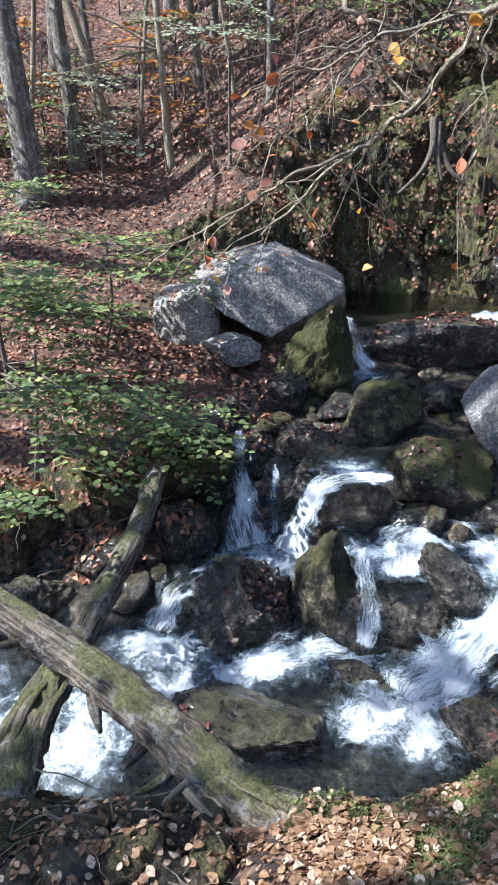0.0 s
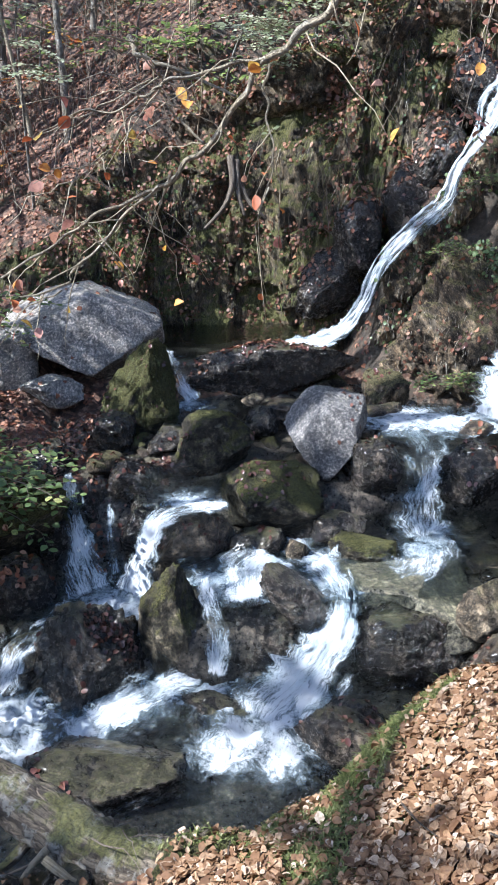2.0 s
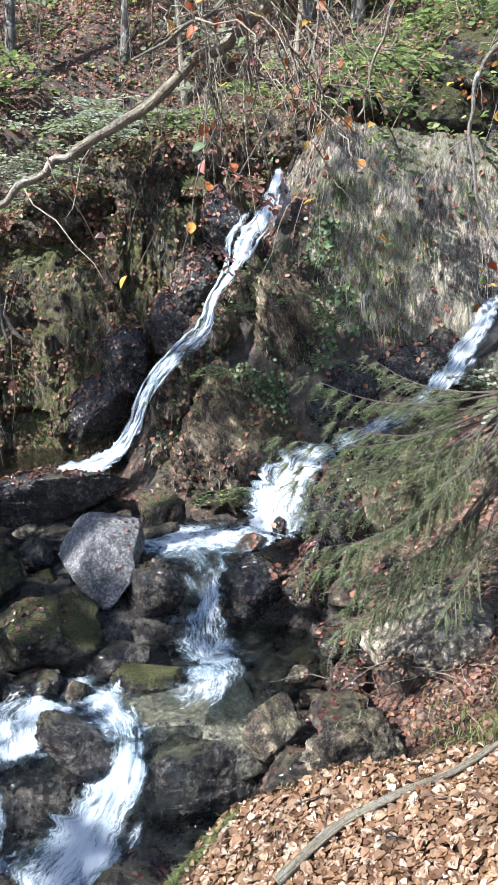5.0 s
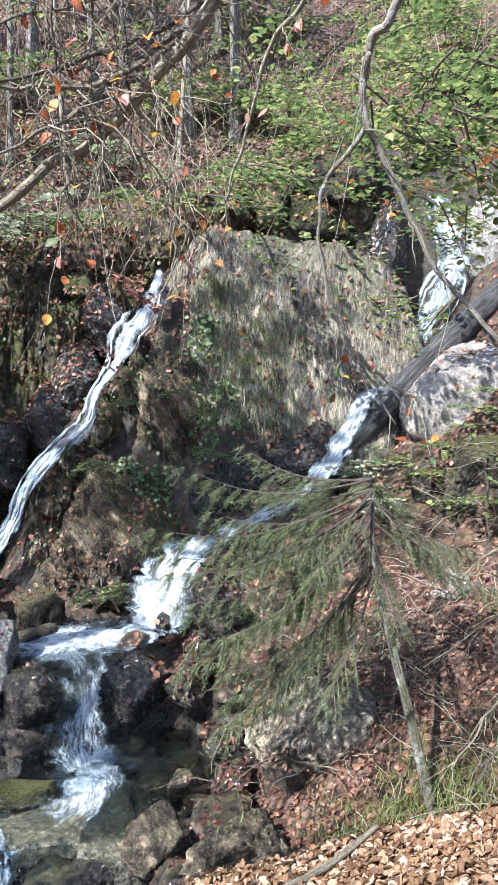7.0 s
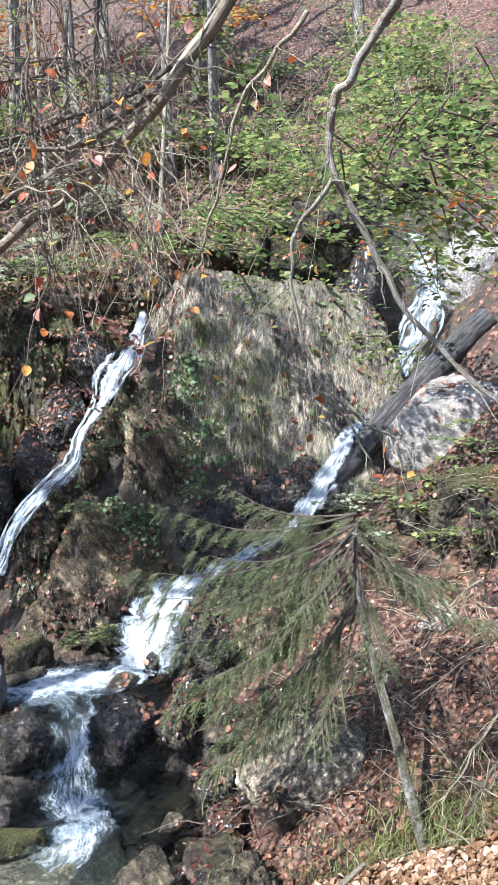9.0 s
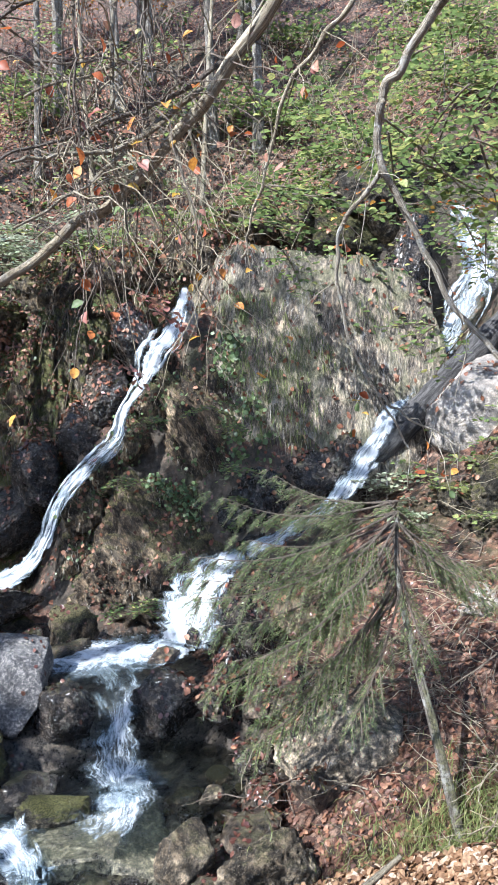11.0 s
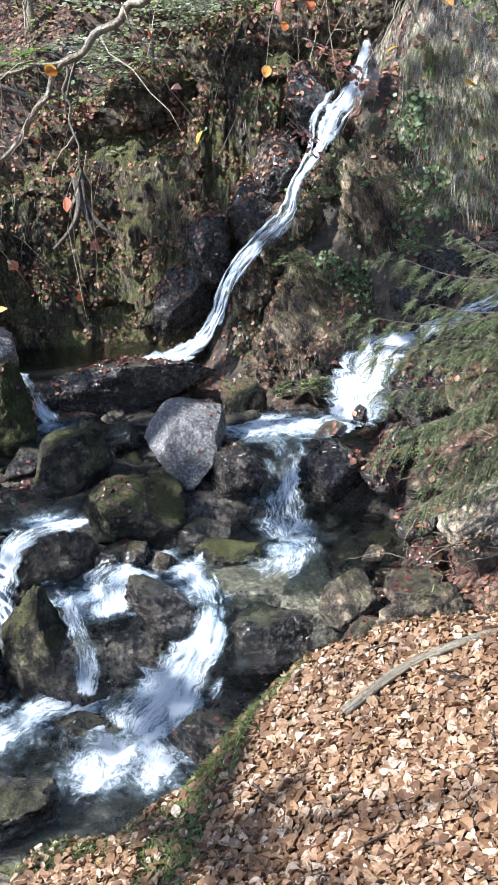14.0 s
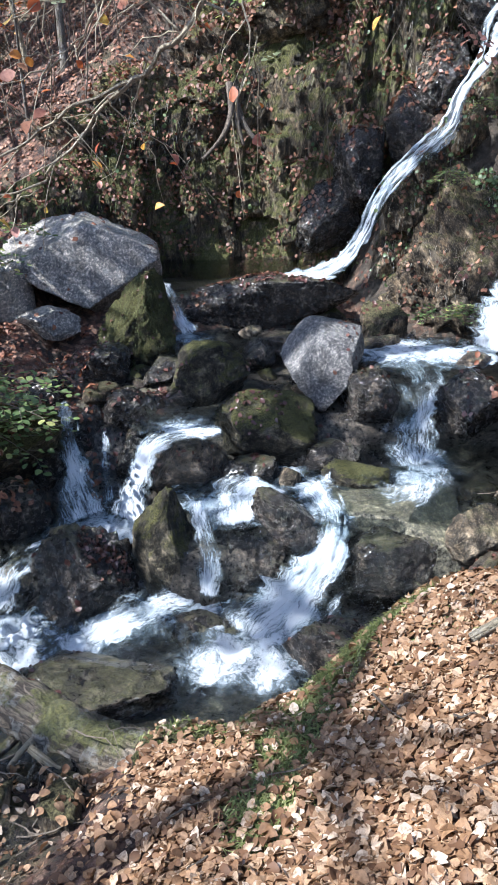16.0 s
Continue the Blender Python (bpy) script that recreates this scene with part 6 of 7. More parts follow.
# growth on the bank above the spruce
for i, (x, y, s, mt) in enumerate(RIGHT):
    z = bank_z(x, y)
    plant("shrub", "low leafy shrub on the bank above the spruce", "shrub", fan((x, y, z + 0.25 * s), 9, 240 + i, 235, 180, 0.35 * s, 0.8 * s, 0.35, 0.2 * s), 0.075, mt, 260 + i, 0.3, [(x, y, z - 0.1, 0.015), (x, y, z + 0.2, 0.012), (x, y, z + 0.5 * s, 0.006)], group="undergrowth")

# low herbs on the hillside
pos, head, nor, size = [], [], [], []
for _ in range(9000):
    x, y = rs.uniform(2, 16), rs.uniform(7, 17)
    if fbm(x * 0.6, y * 0.6) < -0.05:
        continue
    p = drop(x, y)
    if p is None or p[0].z < 5.0:
        continue
    a = rs.rand() * 6.283
    pos.append(np.array(p[0]) + (0, 0, rs.uniform(0.02, 0.28)))
    head.append((math.cos(a), math.sin(a), rs.normal(0, 0.3)))
    nor.append((rs.normal(0, 0.4), rs.normal(0, 0.4) - 0.2, 1))
    size.append(rs.uniform(0.06, 0.13))
v, q = leaf_arrays(pos, head, nor, size, rs.normal(0.1, 0.1, len(pos)), 1.3)
tagged(stuff_mesh("low_herbs", v, q, green_leaf), "low green bramble and herb leaves over the hillside", "undergrowth", kind="stuff")


# ---- trees ----
def tree(x, y, height, radius, lean, label, seed, mat, limbs=9, leafy=0, leaf_mat=None, limb_from=0.35, limb_len=1.4):
    rr = np.random.RandomState(seed)
    z = bank_z(x, y) - 0.15
    n = 10
    s = np.linspace(0, 1, n)
    p = np.column_stack([x + lean[0] * height * s + 0.12 * np.cumsum(rr.normal(0, 0.35, n)) * s, y + lean[1] * height * s + 0.12 * np.cumsum(rr.normal(0, 0.35, n)) * s, z + height * s])
    r = radius * (1 - 0.75 * s)
    r[0] *= 1.35
    root = new("tree")
    root.location = (x, y, z)
    back = Matrix.Translation(root.location).inverted()
    trunk = timber("trunk", p, r, mat, None, 10, 40, 0.06, seed)
    parts = [trunk]
    L, twigs = [], []
    for i in range(limbs):
        k = limb_from + (1 - limb_from) * rr.rand()
        a = rr.rand() * 6.283
        o = p[int(k * (n - 1))]
        ln = limb_len * rr.uniform(0.5, 1.3) * (1.2 - 0.6 * k)
        d = np.array([math.cos(a), math.sin(a), rr.uniform(-0.1, 0.7)])
        m = np.linspace(0, 1, 7)
        q = o + np.outer(m * ln, d) + np.column_stack([rr.normal(0, 0.05 * ln, 7) * m, rr.normal(0, 0.05 * ln, 7) * m, -0.25 * ln * m * m])
        parts.append(timber("limb", q, np.linspace(0.25 * r[int(k * (n - 1))] + 0.008, 0.004, 7), mat, None, 6, 14, 0.05, seed + i))
        if leafy:
            for j in range(leafy):
                t, l = spray_arrays(q[3 + j % 4], d + rr.normal(0, 0.5, 3), ln * rr.uniform(0.3, 0.6) + 0.3, 0.09, rr, 0.2, 7)
                twigs += t
                L += l
    if L:
        v, f = join_arrays(twigs)
        parts.append(tagged(mesh_ob("twigwork", v, f, twig_bark), kind="stuff"))
        parts.append(leaves_ob("crown", L, leaf_mat or green_leaf, None))
    for ob in parts:
        ob.parent = root
        ob.matrix_parent_inverse = back
    tagged(root, label, "tree", "trees of the wooded slope")
    return root


TREES = []
TREES += [(-3.3, 11.3, 9, 0.21, (-0.06, 0.02), "grey beech trunk standing on the leafy slope", bark), (-2.85, 12.4, 9, 0.13, (-0.08, 0.03), "slender grey trunk on the leafy slope", bark),
          (-2.45, 13.4, 7, 0.1, (-0.32, 0.05), "leaning pale trunk on the leafy slope", pale_bark), (-1.37, 12.2, 8, 0.065, (-0.07, 0.03), "thin pale sapling trunk on the leafy slope", pale_bark),
          (0.16, 12.3, 8, 0.055, (-0.02, 0.03), "thin straight young trunk on the leafy slope", bark), (-1.0, 13.8, 8, 0.07, (-0.12, 0.0), "thin leaning trunk on the leafy slope", bark),
          (-4.4, 12.6, 10, 0.17, (-0.03, 0.02), "grey beech trunk in the shaded wood", bark), (-5.4, 15.0, 11, 0.2, (0.02, 0.0), "grey beech trunk in the shaded wood", bark),
          (-3.9, 15.5, 11, 0.13, (0.0, 0.0), "grey trunk far up the slope", bark), (-1.8, 16.5, 11, 0.14, (-0.03, 0.0), "grey trunk far up the slope", bark),
          (2.3, 13.3, 9, 0.075, (-0.03, 0.02), "thin pale trunk above the rock wall", pale_bark), (8.9, 13.0, 12, 0.1, (0.0, 0.01), "slim grey trunk above the falls", bark)]
TREES += [(9.6, 12.4, 12, 0.11, (0.01, 0.0), "slim grey trunk above the falls", bark), (8.3, 14.6, 12, 0.12, (0.0, 0.0), "slim grey trunk above the falls", bark),
          (6.4, 15.0, 12, 0.13, (0.01, 0.0), "slim grey trunk above the falls", bark), (11.5, 15.5, 12, 0.16, (0.0, 0.0), "grey trunk far up the hillside", bark),
          (4.6, 16.5, 12, 0.15, (0.0, 0.0), "grey trunk far up the hillside", bark), (-2.0, 12.9, 8, 0.04, (0.1, 0.02), "thin pale sapling trunk on the leafy slope", pale_bark),
          (-0.4, 13.0, 8, 0.035, (-0.15, 0.02), "thin pale sapling trunk on the leafy slope", pale_bark), (-3.6, 12.2, 8, 0.05, (0.12, 0.02), "thin pale sapling trunk on the leafy slope", pale_bark),
          (-0.9, 15.0, 9, 0.06, (0.06, 0.0), "thin grey trunk on the leafy slope", bark), (0.7, 14.6, 9, 0.05, (0.08, 0.0), "thin grey trunk on the leafy slope", bark),
          (-2.9, 14.4, 9, 0.07, (-0.1, 0.0), "thin grey trunk on the leafy slope", bark), (5.4, 13.6, 11, 0.07, (0.03, 0.0), "slim grey trunk above the falls", bark)]
TREES += [(7.4, 14.2, 12, 0.09, (-0.03, 0.0), "slim grey trunk above the falls", bark), (3.6, 14.5, 11, 0.08, (0.04, 0.0), "thin grey trunk on the leafy slope", bark),
          (10.4, 14.2, 12, 0.09, (0.02, 0.0), "slim grey trunk above the falls", bark), (7.0, 16.5, 12, 0.13, (0.0, 0.0), "grey trunk far up the hillside", bark),
          (9.3, 16.8, 12, 0.12, (-0.02, 0.0), "grey trunk far up the hillside", bark), (5.6, 17.5, 12, 0.14, (0.02, 0.0), "grey trunk far up the hillside", bark),
          (8.1, 12.2, 10, 0.05, (0.08, 0.0), "thin pale trunk above the rock wall", pale_bark), (6.2, 12.8, 10, 0.05, (-0.06, 0.0), "thin pale trunk above the rock wall", pale_bark),
          (0.8, 17.0, 12, 0.15, (0.02, 0.0), "grey trunk far up the slope", bark), (14.5, 13.0, 12, 0.15, (0.0, 0.0), "grey trunk far up the hillside", bark)]
for i, (x, y, h, r, ln, lab, mt) in enumerate(TREES):
    tree(x, y, h, r, ln, lab, 300 + i, mt, 10, 3 if i > 5 and (r > 0.08 and y > 13) else 0 if x < 1 and y < 13 else 1, gold_leaf if i % 3 == 0 else green_leaf, 0.3, 1.6)

# ---- branches reaching over the stream ----
def branch(label, lines, twigs, seed, mat, leaf_mats, leaf=0.075, leaf_count=2):
    """lines: (points, start radius, end radius) of the limbs; then fine twigs with a few leaves at their tips."""
    rr = np.random.RandomState(seed)
    root = new("branch")
    root.location = lines[0][0][0]
    back = Matrix.Translation(root.location).inverted()
    parts, L, fine = [], [[] for _ in leaf_mats], []
    for k, (pts, r0, r1) in enumerate(lines):
        pts = catmull(pts, 3 * len(pts))
        pts[1:-1] += rr.normal(0, 0.011, (len(pts) - 2, 3)) * (0.6 + 12 * r0)
        parts.append(timber("limb", pts, np.linspace(r0, r1, len(pts)), mat, None, 9, 3 * len(pts), 0.12, seed + k))
        c = catmull(pts, 60)
        count = max(2, int(twigs * len(pts) / 24))
        for _ in range(count):
            i = rr.randint(8, 59)
            t = c[min(59, i + 1)] - c[i - 1]
            t /= np.linalg.norm(t)
            d = t * rr.uniform(0.2, 0.9) + rr.normal(0, 0.55, 3) + np.array([0, 0, -0.25])
            d /= np.linalg.norm(d)
            ln = rr.uniform(0.15, 0.6)
            m = np.linspace(0, 1, 7)
            q = c[i] + np.outer(m * ln, d) + np.cumsum(rr.normal(0, 0.02 * ln * 2, (7, 3)), axis=0)
            q[:, 2] -= 0.25 * ln * m * m
            fine.append(tube_arrays(q, np.linspace(0.0038, 0.0013, 7), 5))
            for _ in range(rr.randint(0, leaf_count + 2)):
                w = rr.randint(len(leaf_mats))
                L[w].append((q[rr.randint(3, 7)], rr.normal(0, 1, 3) + np.array([0, 0, -0.5]), rr.normal(0, 0.6, 3) + np.array([-0.2, -0.4, 0.9]), leaf * rr.uniform(0.6, 1.2)))
    v, f = join_arrays(fine)
    parts.append(tagged(mesh_ob("twigwork", v, f, mat), kind="stuff"))
    for mt, l in zip(leaf_mats, L):
        if l:
            parts.append(leaves_ob("foliage", l, mt, None, 0.25))
    for ob in parts:
        ob.parent = root
        ob.matrix_parent_inverse = back
    tagged(root, label, "branch")
    return root


branch("long pale bare branch with a few orange leaves over the stream",
       [([(2.75, 1.6, 6.75), (2.6, 1.95, 6.4), (2.34, 2.43, 5.86), (2.08, 2.74, 5.45), (1.77, 2.87, 5.2), (1.46, 2.97, 4.98), (1.27, 3.05, 4.86), (1.04, 3.13, 4.7)], 0.034, 0.014),
        ([(1.04, 3.13, 4.7), (0.93, 3.16, 4.54), (0.82, 3.17, 4.41), (0.67, 3.22, 4.27), (0.55, 3.3, 4.17), (0.4, 3.36, 4.04), (0.26, 3.4, 3.9), (0.13, 3.4, 3.79), (-0.05, 3.38, 3.74)], 0.014, 0.004),
        ([(0.6, 3.27, 4.2), (0.42, 3.3, 4.13), (0.2, 3.32, 4.02), (0.0, 3.34, 3.9), (-0.2, 3.34, 3.8), (-0.35, 3.34, 3.68)], 0.009, 0.004),
        ([(1.04, 3.13, 4.7), (0.83, 3.16, 4.66), (0.62, 3.18, 4.6), (0.45, 3.2, 4.52), (0.3, 3.22, 4.5), (0.12, 3.22, 4.42)], 0.009, 0.003),
        ([(0.78, 3.17, 4.38), (0.66, 3.2, 4.5), (0.6, 3.2, 4.62), (0.56, 3.2, 4.75)], 0.006, 0.002),
        ([(0.62, 3.18, 4.6), (0.5, 3.2, 4.5), (0.38, 3.22, 4.36), (0.25, 3.22, 4.28)], 0.006, 0.002),
        ([(1.05, 3.13, 4.7), (1.04, 3.12, 4.5), (1.06, 3.1, 4.3), (1.0, 3.1, 4.1)], 0.006, 0.002)], 14, 401, pale_bark, [gold_leaf, pink_leaf], 0.06, 1)
branch("lichen-spotted hanging branch above the mossy boulder",
       [([(3.36, 1.85, 6.6), (3.39, 2.14, 6.29), (3.34, 2.35, 6.06), (3.33, 2.45, 5.9), (3.39, 2.5, 5.67), (3.53, 2.46, 5.43), (3.7, 2.38, 5.11), (3.85, 2.27, 4.8), (4.07, 2.0, 4.46), (4.3, 1.8, 4.2)], 0.026, 0.011),
        ([(3.4, 2.5, 5.66), (3.31, 2.67, 5.44), (3.3, 2.74, 5.24), (3.38, 2.75, 4.82), (3.53, 2.64, 4.45), (3.65, 2.5, 4.13)], 0.014, 0.005),
        ([(3.48, 2.68, 4.55), (3.6, 2.6, 4.4), (3.75, 2.48, 4.28), (3.9, 2.35, 4.2)], 0.009, 0.004)], 10, 402, lichen_bark, [green_leaf, gold_leaf], 0.06, 2)
branch("thin yellowish branch with curled orange leaves",
       [([(3.6, 2.9, 6.75), (3.51, 3.07, 6.58), (3.41, 3.28, 6.35), (3.38, 3.48, 5.96), (3.34, 3.62, 5.6), (3.32, 3.71, 5.37)], 0.016, 0.006)], 12, 403, pale_bark, [gold_leaf, pink_leaf], 0.07, 2)
branch("tangle of dark thin hanging twigs with autumn leaves",
       [([(1.75, 2.5, 6.6), (1.78, 2.6, 6.2), (1.8, 2.65, 5.8), (1.84, 2.7, 5.4), (1.88, 2.72, 5.0)], 0.008, 0.003),
        ([(2.0, 2.2, 6.5), (2.02, 2.45, 6.1), (2.1, 2.6, 5.7), (2.15, 2.65, 5.3)], 0.008, 0.003),
        ([(1.5, 2.8, 5.5), (1.75, 2.75, 5.62), (2.0, 2.65, 5.72), (2.25, 2.5, 5.85), (2.5, 2.3, 6.05)], 0.006, 0.012),
        ([(1.45, 2.9, 6.0), (1.7, 2.8, 5.95), (1.95, 2.65, 5.95), (2.2, 2.5, 5.9)], 0.007, 0.003),
        ([(1.3, 2.9, 5.9), (1.5, 2.85, 6.05), (1.7, 2.75, 6.2), (1.9, 2.6, 6.4)], 0.006, 0.009)], 46, 404, twig_bark, [gold_leaf, gold_leaf, green_leaf], 0.06, 0)
branch("pale crooked twigs hanging in a tangle over the gorge",
       [([(2.03, 2.7, 6.3), (1.98, 2.7, 5.84), (2.0, 2.7, 5.49), (2.06, 2.72, 5.2)], 0.012, 0.004),
        ([(1.6, 2.7, 5.75), (1.85, 2.7, 5.87), (2.02, 2.7, 5.96), (2.19, 2.7, 5.97)], 0.006, 0.01),
        ([(1.5, 2.6, 5.45), (1.66, 2.6, 5.5), (1.97, 2.6, 5.58), (2.35, 2.55, 5.88)], 0.006, 0.014),
        ([(1.5, 2.6, 5.2), (1.8, 2.6, 5.4), (2.18, 2.6, 5.74)], 0.005, 0.01),
        ([(2.4, 3.2, 6.0), (2.59, 3.2, 5.75), (2.69, 3.2, 5.4), (2.82, 3.2, 5.1)], 0.011, 0.004),
        ([(2.6, 3.3, 6.3), (2.75, 3.3, 5.8), (2.7, 3.3, 5.3), (2.85, 3.3, 4.95)], 0.008, 0.003)], 36, 405, pale_bark, [gold_leaf, pink_leaf], 0.06, 0)
plant("leafy_branch", "branch of translucent green leaves over the upper fall", "branch", fan((4.6, 3.2, 6.4), 9, 71, 20, 50, 0.7, 1.3, -0.15, 0.35), 0.075, green_leaf, 71, 0.25)
plant("leafy_branch", "branch of yellow-green leaves in the sun", "branch", fan((5.2, 2.6, 6.3), 8, 72, 40, 60, 0.7, 1.2, -0.1, 0.35), 0.075, green_leaf, 72, 0.25)
plant("leafy_branch", "spray of pale green leaves before the cascade", "branch", fan((4.6, 3.0, 4.95), 3, 73, 90, 40, 0.4, 0.7, -0.15, 0.1), 0.055, green_leaf, 73, 0.25)
plant("leafy_branch", "orange beech leaves hanging before the narrow fall", "branch", [((4.75, 7.9, 5.45), (0.6, -0.1, -0.15), 0.6), ((4.5, 8.0, 5.7), (0.7, -0.2, -0.2), 0.7), ((4.3, 8.0, 4.9), (0.5, 0.1, -0.3), 0.5)], 0.1, pink_leaf, 74, 0.3, sag=0.4)


plant("leafy_branch", "yellow-green leaves hanging over the mossy boulder", "branch", fan((5.6, 6.6, 6.5), 8, 76, -10, 60, 0.7, 1.2, -0.1, 0.4), 0.09, green_leaf, 76, 0.25)
plant("leafy_branch", "spray of yellow and orange leaves in the sun", "branch", fan((4.9, 2.9, 5.9), 3, 75, 30, 60, 0.5, 0.9, -0.1, 0.4), 0.06, gold_leaf, 75, 0.25, keep=0.35)
plant("leafy_branch", "spray of yellow and orange leaves in the sun", "branch", fan((5.6, 4.4, 6.3), 3, 82, 10, 70, 0.5, 0.9, -0.1, 0.4), 0.065, gold_leaf, 82, 0.25, keep=0.35)
plant("leafy_branch", "bright green leaves beside the topmost fall", "branch", fan((7.2, 5.4, 6.5), 8, 77, 0, 70, 0.7, 1.2, -0.05, 0.4), 0.09, green_leaf, 77, 0.25)
plant("leafy_branch", "sunlit green leaves high above the cascade", "branch", fan((6.2, 3.9, 7.2), 9, 78, 30, 70, 0.7, 1.3, -0.1, 0.5), 0.09, green_leaf, 78, 0.25)
plant("leafy_branch", "whitish sunlit leaves of a shrub on the far slope", "branch", fan((3.4, 10.2, 6.3), 20, 79, -40, 120, 0.5, 0.9, 0.05, 0.3), 0.085, pale_leaf, 79, 0.2, [(3.6, 10.9, bank_z(3.6, 10.9) - 0.1, 0.025), (3.5, 10.6, 6.1, 0.02), (3.4, 10.2, 6.6, 0.008)])
plant("leafy_branch", "whitish sunlit leaves of a shrub on the far slope", "branch", fan((2.6, 10.4, 5.9), 17, 80, -40, 120, 0.4, 0.8, 0.05, 0.25), 0.08, pale_leaf, 80, 0.2, [(2.2, 11.6, bank_z(2.2, 11.6) - 0.1, 0.025), (2.4, 11.0, 5.5, 0.02), (2.6, 10.4, 6.1, 0.008)])
plant("leafy_branch", "pale leaves of a young tree on the wooded slope", "branch", fan((-0.36, 10.8, 5.5), 8, 81, -60, 120, 0.4, 0.8, 0.05, 0.25), 0.08, pale_leaf, 81, 0.2, [(-0.4, 11.4, bank_z(-0.4, 11.4) - 0.1, 0.025), (-0.4, 11.2, 4.6, 0.02), (-0.36, 10.8, 5.9, 0.008)])
for k, (x, y, z) in enumerate([(5.5, 7.35, 3.95), (5.55, 7.3, 3.5), (5.6, 7.25, 3.1), (5.3, 7.6, 4.2), (4.5, 7.4, 1.95), (4.2, 7.6, 1.9), (4.4, 8.05, 3.35), (4.7, 7.9, 4.1), (5.75, 7.3, 2.8)]):
    plant("fern", "small green fern growing on the rock", "fern", fan((x, y, z), 7, 200 + k, 250, 110, 0.18, 0.36, 0.35, 0.06), 0.05, green_leaf, 200 + k, 0.7, group="ferns on the rocks")
DEAD = [((6.9, 4.3, 3.6), (6.6, 4.0, 2.7)), ((6.2, 3.6, 2.9), (5.6, 3.9, 2.3)), ((5.9, 3.0, 2.6), (5.1, 3.5, 2.2)), ((5.4, 2.7, 2.3), (4.7, 2.9, 1.75)), ((4.9, 2.4, 2.2), (4.4, 2.6, 1.7)), ((6.4, 3.4, 2.8), (6.0, 2.9, 2.0)), ((4.6, 4.2, 1.9), (5.3, 3.8, 2.1))]
for k, (a, b2) in enumerate(DEAD):
    a, b2 = np.array(a), np.array(b2)
    branch("bare dead branch lying in the litter under the spruce", [([a, a * 0.7 + b2 * 0.3 + (0, 0, 0.06), a * 0.35 + b2 * 0.65, b2 - (0, 0, 0.1)], 0.012, 0.006), ([a * 0.6 + b2 * 0.4, a * 0.5 + b2 * 0.5 + (0.1, -0.2, 0.1), a * 0.4 + b2 * 0.6 + (0.2, -0.35, 0.05)], 0.006, 0.002)], 26, 420 + k, pale_bark if k % 2 else twig_bark, [slope_leaf], 0.05, 0)
branch("fallen dead branch caught on the far slope", [([(0.9, 8.9, 5.55), (1.0, 8.75, 5.35), (1.45, 8.7, 5.2), (2.0, 8.6, 4.95)], 0.03, 0.014)], 4, 440, pale_bark, [slope_leaf], 0.05, 0)
for k, pts in enumerate([[(2.25, 10.3, 4.35), (2.24, 10.15, 4.0), (2.1, 10.1, 3.7), (1.85, 10.1, 3.45)], [(2.33, 10.3, 4.3), (2.32, 10.15, 3.9), (2.4, 10.1, 3.6)], [(2.3, 10.3, 4.2), (2.45, 10.15, 3.8), (2.7, 10.1, 3.55)]]):
    ob = timber("tree_root", pts, np.linspace(0.05, 0.02, len(pts)), twig_bark, None, 8, 18, 0.1, k)
    tagged(ob, "grey tree root clasping the rock wall", "root", "roots on the rock wall")


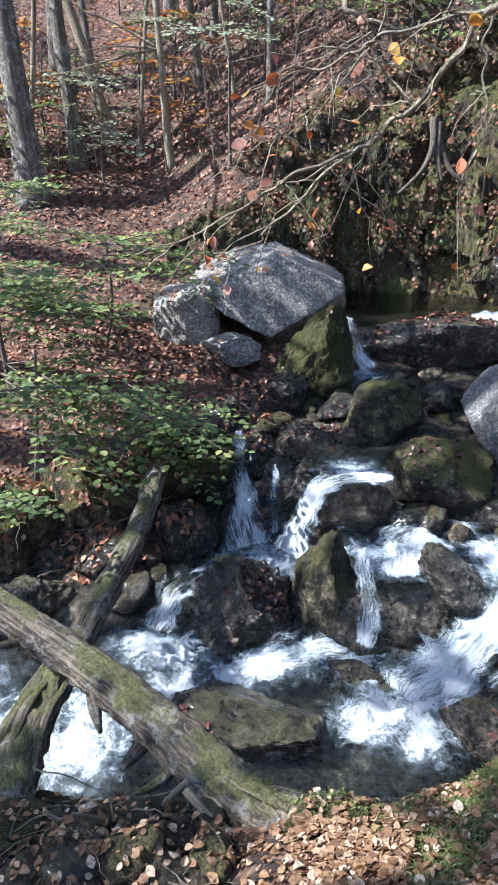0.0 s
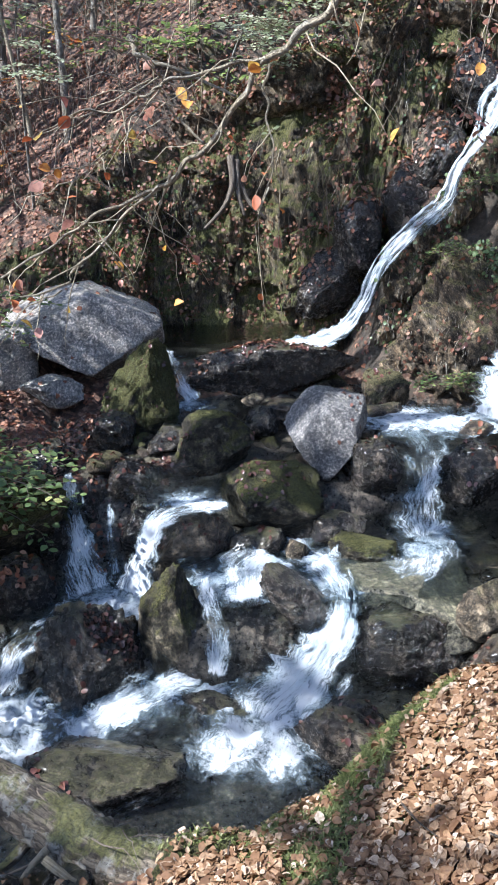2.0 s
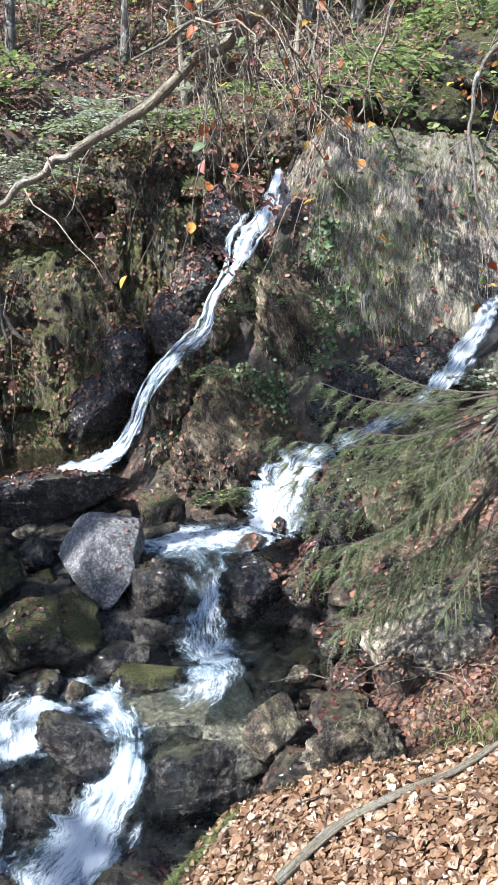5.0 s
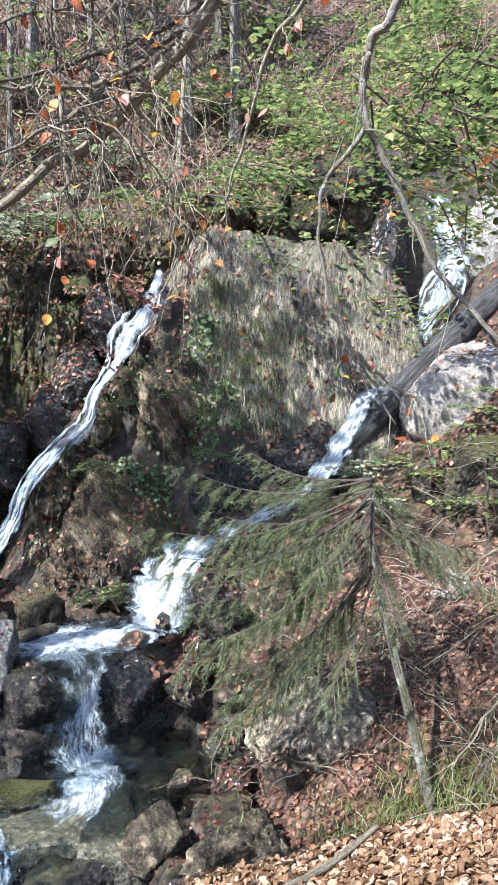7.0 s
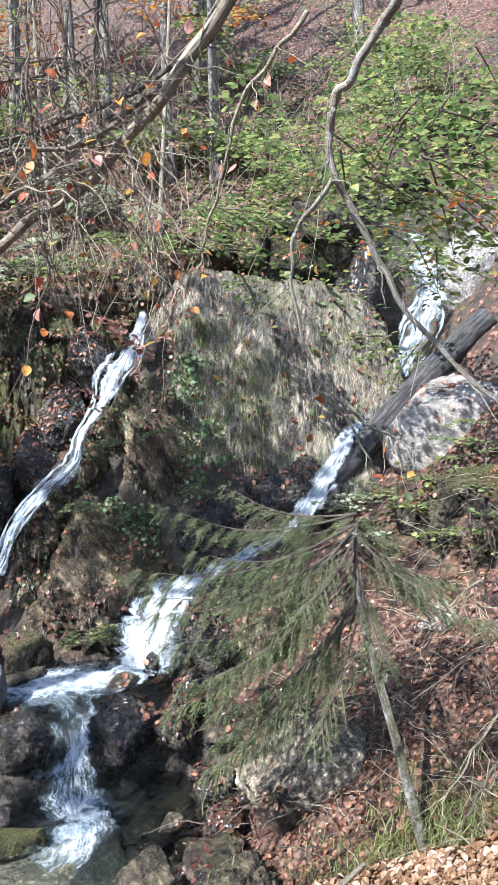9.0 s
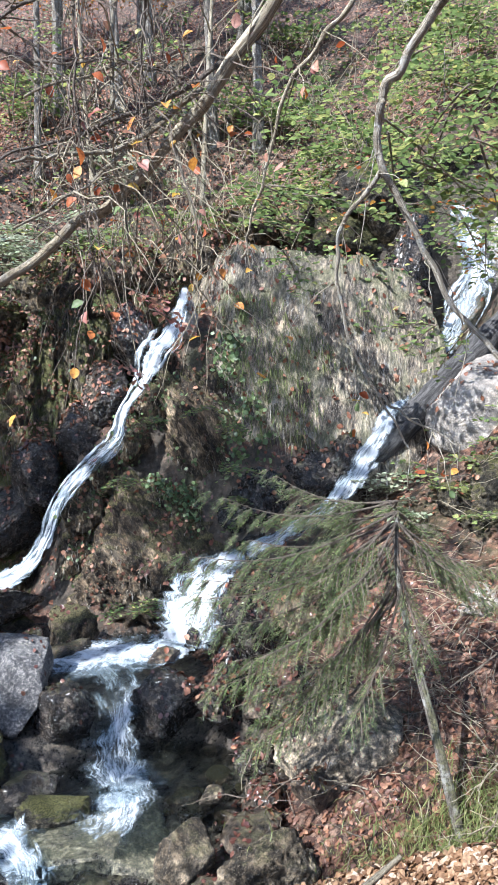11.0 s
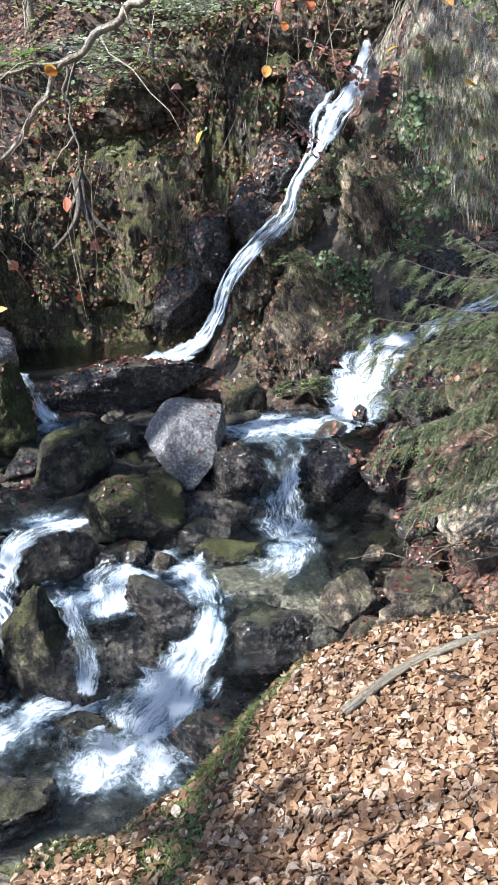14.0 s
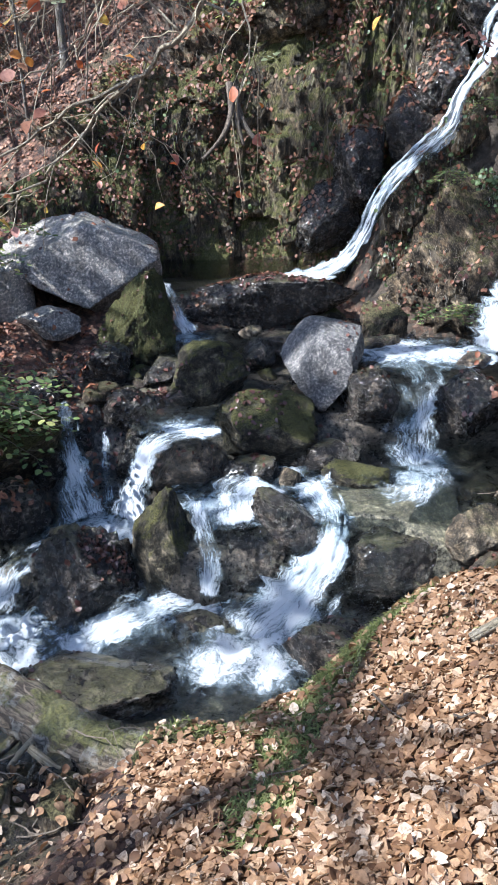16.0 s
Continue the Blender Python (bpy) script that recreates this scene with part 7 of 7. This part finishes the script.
# ---- young spruce ----
def spruce():
    rr = np.random.RandomState(9)
    root = new("spruce")
    stem = catmull([(4.62, 2.95, 1.2), (4.66, 3.25, 1.92), (4.71, 3.52, 2.48), (4.74, 3.72, 3.01), (4.8, 3.78, 3.6)], 30)
    root.location = stem[0]
    back = Matrix.Translation(root.location).inverted()
    parts = [timber("trunk", stem[::4], np.linspace(0.045, 0.014, len(stem[::4])), bark, None, 9, 30, 0.06, 1)]
    arms = [((-1.0, 0.75, 0.05), 27), ((-1.25, 0.2, -0.55), 25), ((-0.75, -0.2, -0.3), 27), ((0.8, 0.0, -0.25), 26), ((-0.4, 0.8, 0.1), 28), ((-1.3, 0.95, -0.15), 26), ((-0.95, 0.55, -0.85), 21), ((0.3, 0.3, -0.5), 25), ((-0.2, 0.2, -0.7), 24), ((-0.7, 0.5, -0.45), 24), ((-1.5, 0.75, -0.05), 28), ((-1.1, 1.0, 0.25), 29), ((-0.6, 0.9, 0.35), 29), ((-1.35, 0.6, -0.75), 24), ((-1.2, 0.35, -1.0), 22), ((-1.3, 0.7, -0.4), 25), ((-0.9, 0.2, -0.9), 22)]
    arms += [((-0.6, -0.1, -0.7), 20), ((0.5, 0.1, -0.1), 28), ((0.7, -0.4, -0.3), 27), ((0.9, -0.6, -0.4), 25), ((-0.2, -0.5, -0.5), 24), ((-0.8, 0.9, -0.2), 26), ((-1.0, 0.5, -0.55), 20), ((-0.5, 0.4, -0.6), 26), ((-1.5, 0.5, -0.25), 27),
            ((0.4, 0.5, 0.0), 29), ((-0.3, 0.7, -0.3), 27), ((-1.1, 0.8, -0.6), 23), ((-0.7, 0.1, -0.35), 28), ((0.2, -0.6, -0.3), 27)]
    needles, fine = [], []
    for d, at in arms:
        d = np.array(d)
        ln = np.linalg.norm(d)
        m = np.linspace(0, 1, 14)
        q = stem[at] + np.outer(m, d) + np.column_stack([0 * m, 0 * m, -0.18 * ln * np.sin(m * 2.4)])
        parts.append(timber("bough", q[::2], np.linspace(0.012, 0.003, 7), twig_bark, None, 6, 14, 0.05))
        sd = np.cross(d / ln, (0, 0, 1))
        for k in range(int(78 * ln)):
            i = rr.randint(3, 14)
            sg = rr.choice((-1, 1))
            dd = d / ln * 0.7 + sd * sg * 0.75 + np.array([0, 0, rr.uniform(-0.7, 0.0)])
            dd /= np.linalg.norm(dd)
            tl = rr.uniform(0.12, 0.36) * (1.1 - 0.5 * i / 14)
            tw = q[i] + np.outer(np.linspace(0, 1, 5) * tl, dd)
            tw[:, 2] -= 0.3 * tl * np.linspace(0, 1, 5) ** 2
            fine.append(tube_arrays(tw, np.linspace(0.003, 0.0012, 5), 4))
            if rr.rand() < 0.85:
                for s in np.arange(0.02, tl, 0.0058):
                    c = tw[0] + (tw[4] - tw[0]) * s / tl
                    a = rr.rand() * 6.283
                    side2 = np.cross(dd, (0, 0, 1))
                    h = dd * 0.7 + side2 * math.cos(a) + np.array([0, 0, 1]) * math.sin(a) * 0.6
                    needles.append((c, h, rr.normal(0, 1, 3), rr.uniform(0.026, 0.042)))
    v, f = join_arrays(fine)
    parts.append(tagged(mesh_ob("twigwork", v, f, twig_bark), kind="stuff"))
    v, q = leaf_arrays([a[0] for a in needles], [a[1] for a in needles], [a[2] for a in needles], [a[3] for a in needles], np.zeros(len(needles)), 0.42, True)
    parts.append(tagged(stuff_mesh("needle_foliage", v, q, needle_mat), kind="stuff"))
    for ob in parts:
        ob.parent = root
        ob.matrix_parent_inverse = back
    tagged(root, "young drooping green spruce with bare lower boughs beside the cascade", "spruce")


spruce()


# ---- trees added out of view, whose crowns break the sunlight ----
def shade_tree(foot_at, over, away, radius, seed, gaps, count, fine=0.55, leaf=(0.14, 0.26)):
    """An added, unseen tall tree whose crown hangs between the sun and the spot `over`, `away` metres up the sunbeam.
    """
    rr = np.random.RandomState(seed)
    x, y = foot_at
    z = bank_z(x, y)
    root = new("tree")
    root.location = (x, y, z)
    back = Matrix.Translation(root.location).inverted()
    top = np.array(over) + np.array(sun_dir) * away
    base = np.array((x, y, z - 0.2))
    m = np.linspace(0, 1, 6)
    parts = [timber("trunk", base + np.outer(m, top - base), np.linspace(0.24, 0.07, 6), bark, None, 10, 24, 0.06, seed)]
    L = []
    for i in range(10):
        d = rr.normal(0, 1, 3) * (1, 1, 0.35)
        d = d / np.linalg.norm(d) * radius * 0.85
        parts.append(timber("limb", top + np.outer(np.linspace(0, 1, 5), d) - (0, 0, 0.6), np.linspace(0.06, 0.015, 5), bark, None, 6, 10))
    k = 0
    while k < count:
        p = rr.normal(0, 1, 3)
        p = p / np.linalg.norm(p) * rr.rand() ** 0.4 * radius * np.array([1, 1, 0.45])
        w = top + p
        if fbm(w[0] * fine + seed, w[1] * fine + 0.4 * w[2] * fine, 3) < gaps:
            k += 0.25
            continue
        L.append((w, rr.normal(0, 1, 3), rr.normal(0, 1, 3) + np.array([0, 0, 0.8]), rr.uniform(*leaf)))
        k += 1
    parts.append(leaves_ob("crown", L, green_leaf, None))
    for ob in parts:
        ob.parent = root
        ob.matrix_parent_inverse = back
    tagged(root, "tall leafy beech behind the path casting dappled shade", "tree", "trees behind the path")


# each unseen crown is set to shade one chosen spot
shade_tree((-9.5, 9.0), (0.6, 9.0, 2.0), 12.0, 1.8, 501, -0.05, 380)
shade_tree((-7.5, 6.5), (7.0, 7.3, 4.2), 17.5, 2.2, 502, 0.02, 480, 0.8)
shade_tree((-11.0, 1.0), (-1.2, 2.4, 1.6), 12.7, 1.2, 503, -0.1, 400)
shade_tree((-8.5, 5.0), (4.4, 6.3, 4.0), 14.1, 2.2, 504, 0.05, 500)
shade_tree((-11.0, 4.0), (0.6, 5.2, 0.7), 15.0, 1.7, 505, 0.0, 460, 0.9)
shade_tree((-10.0, 6.8), (2.7, 6.6, 1.4), 17.0, 1.5, 506, 0.0, 380, 0.9)
shade_tree((-9.0, 10.5), (3.9, 9.3, 3.3), 17.0, 1.2, 507, -0.25, 430)
shade_tree((-8.0, 8.0), (6.1, 7.4, 2.7), 19.0, 1.0, 509, -0.4, 420)
shade_tree((-12.0, -0.5), (1.6, 1.9, 1.8), 15.5, 2.1, 508, 0.1, 650, 1.5, (0.07, 0.13))
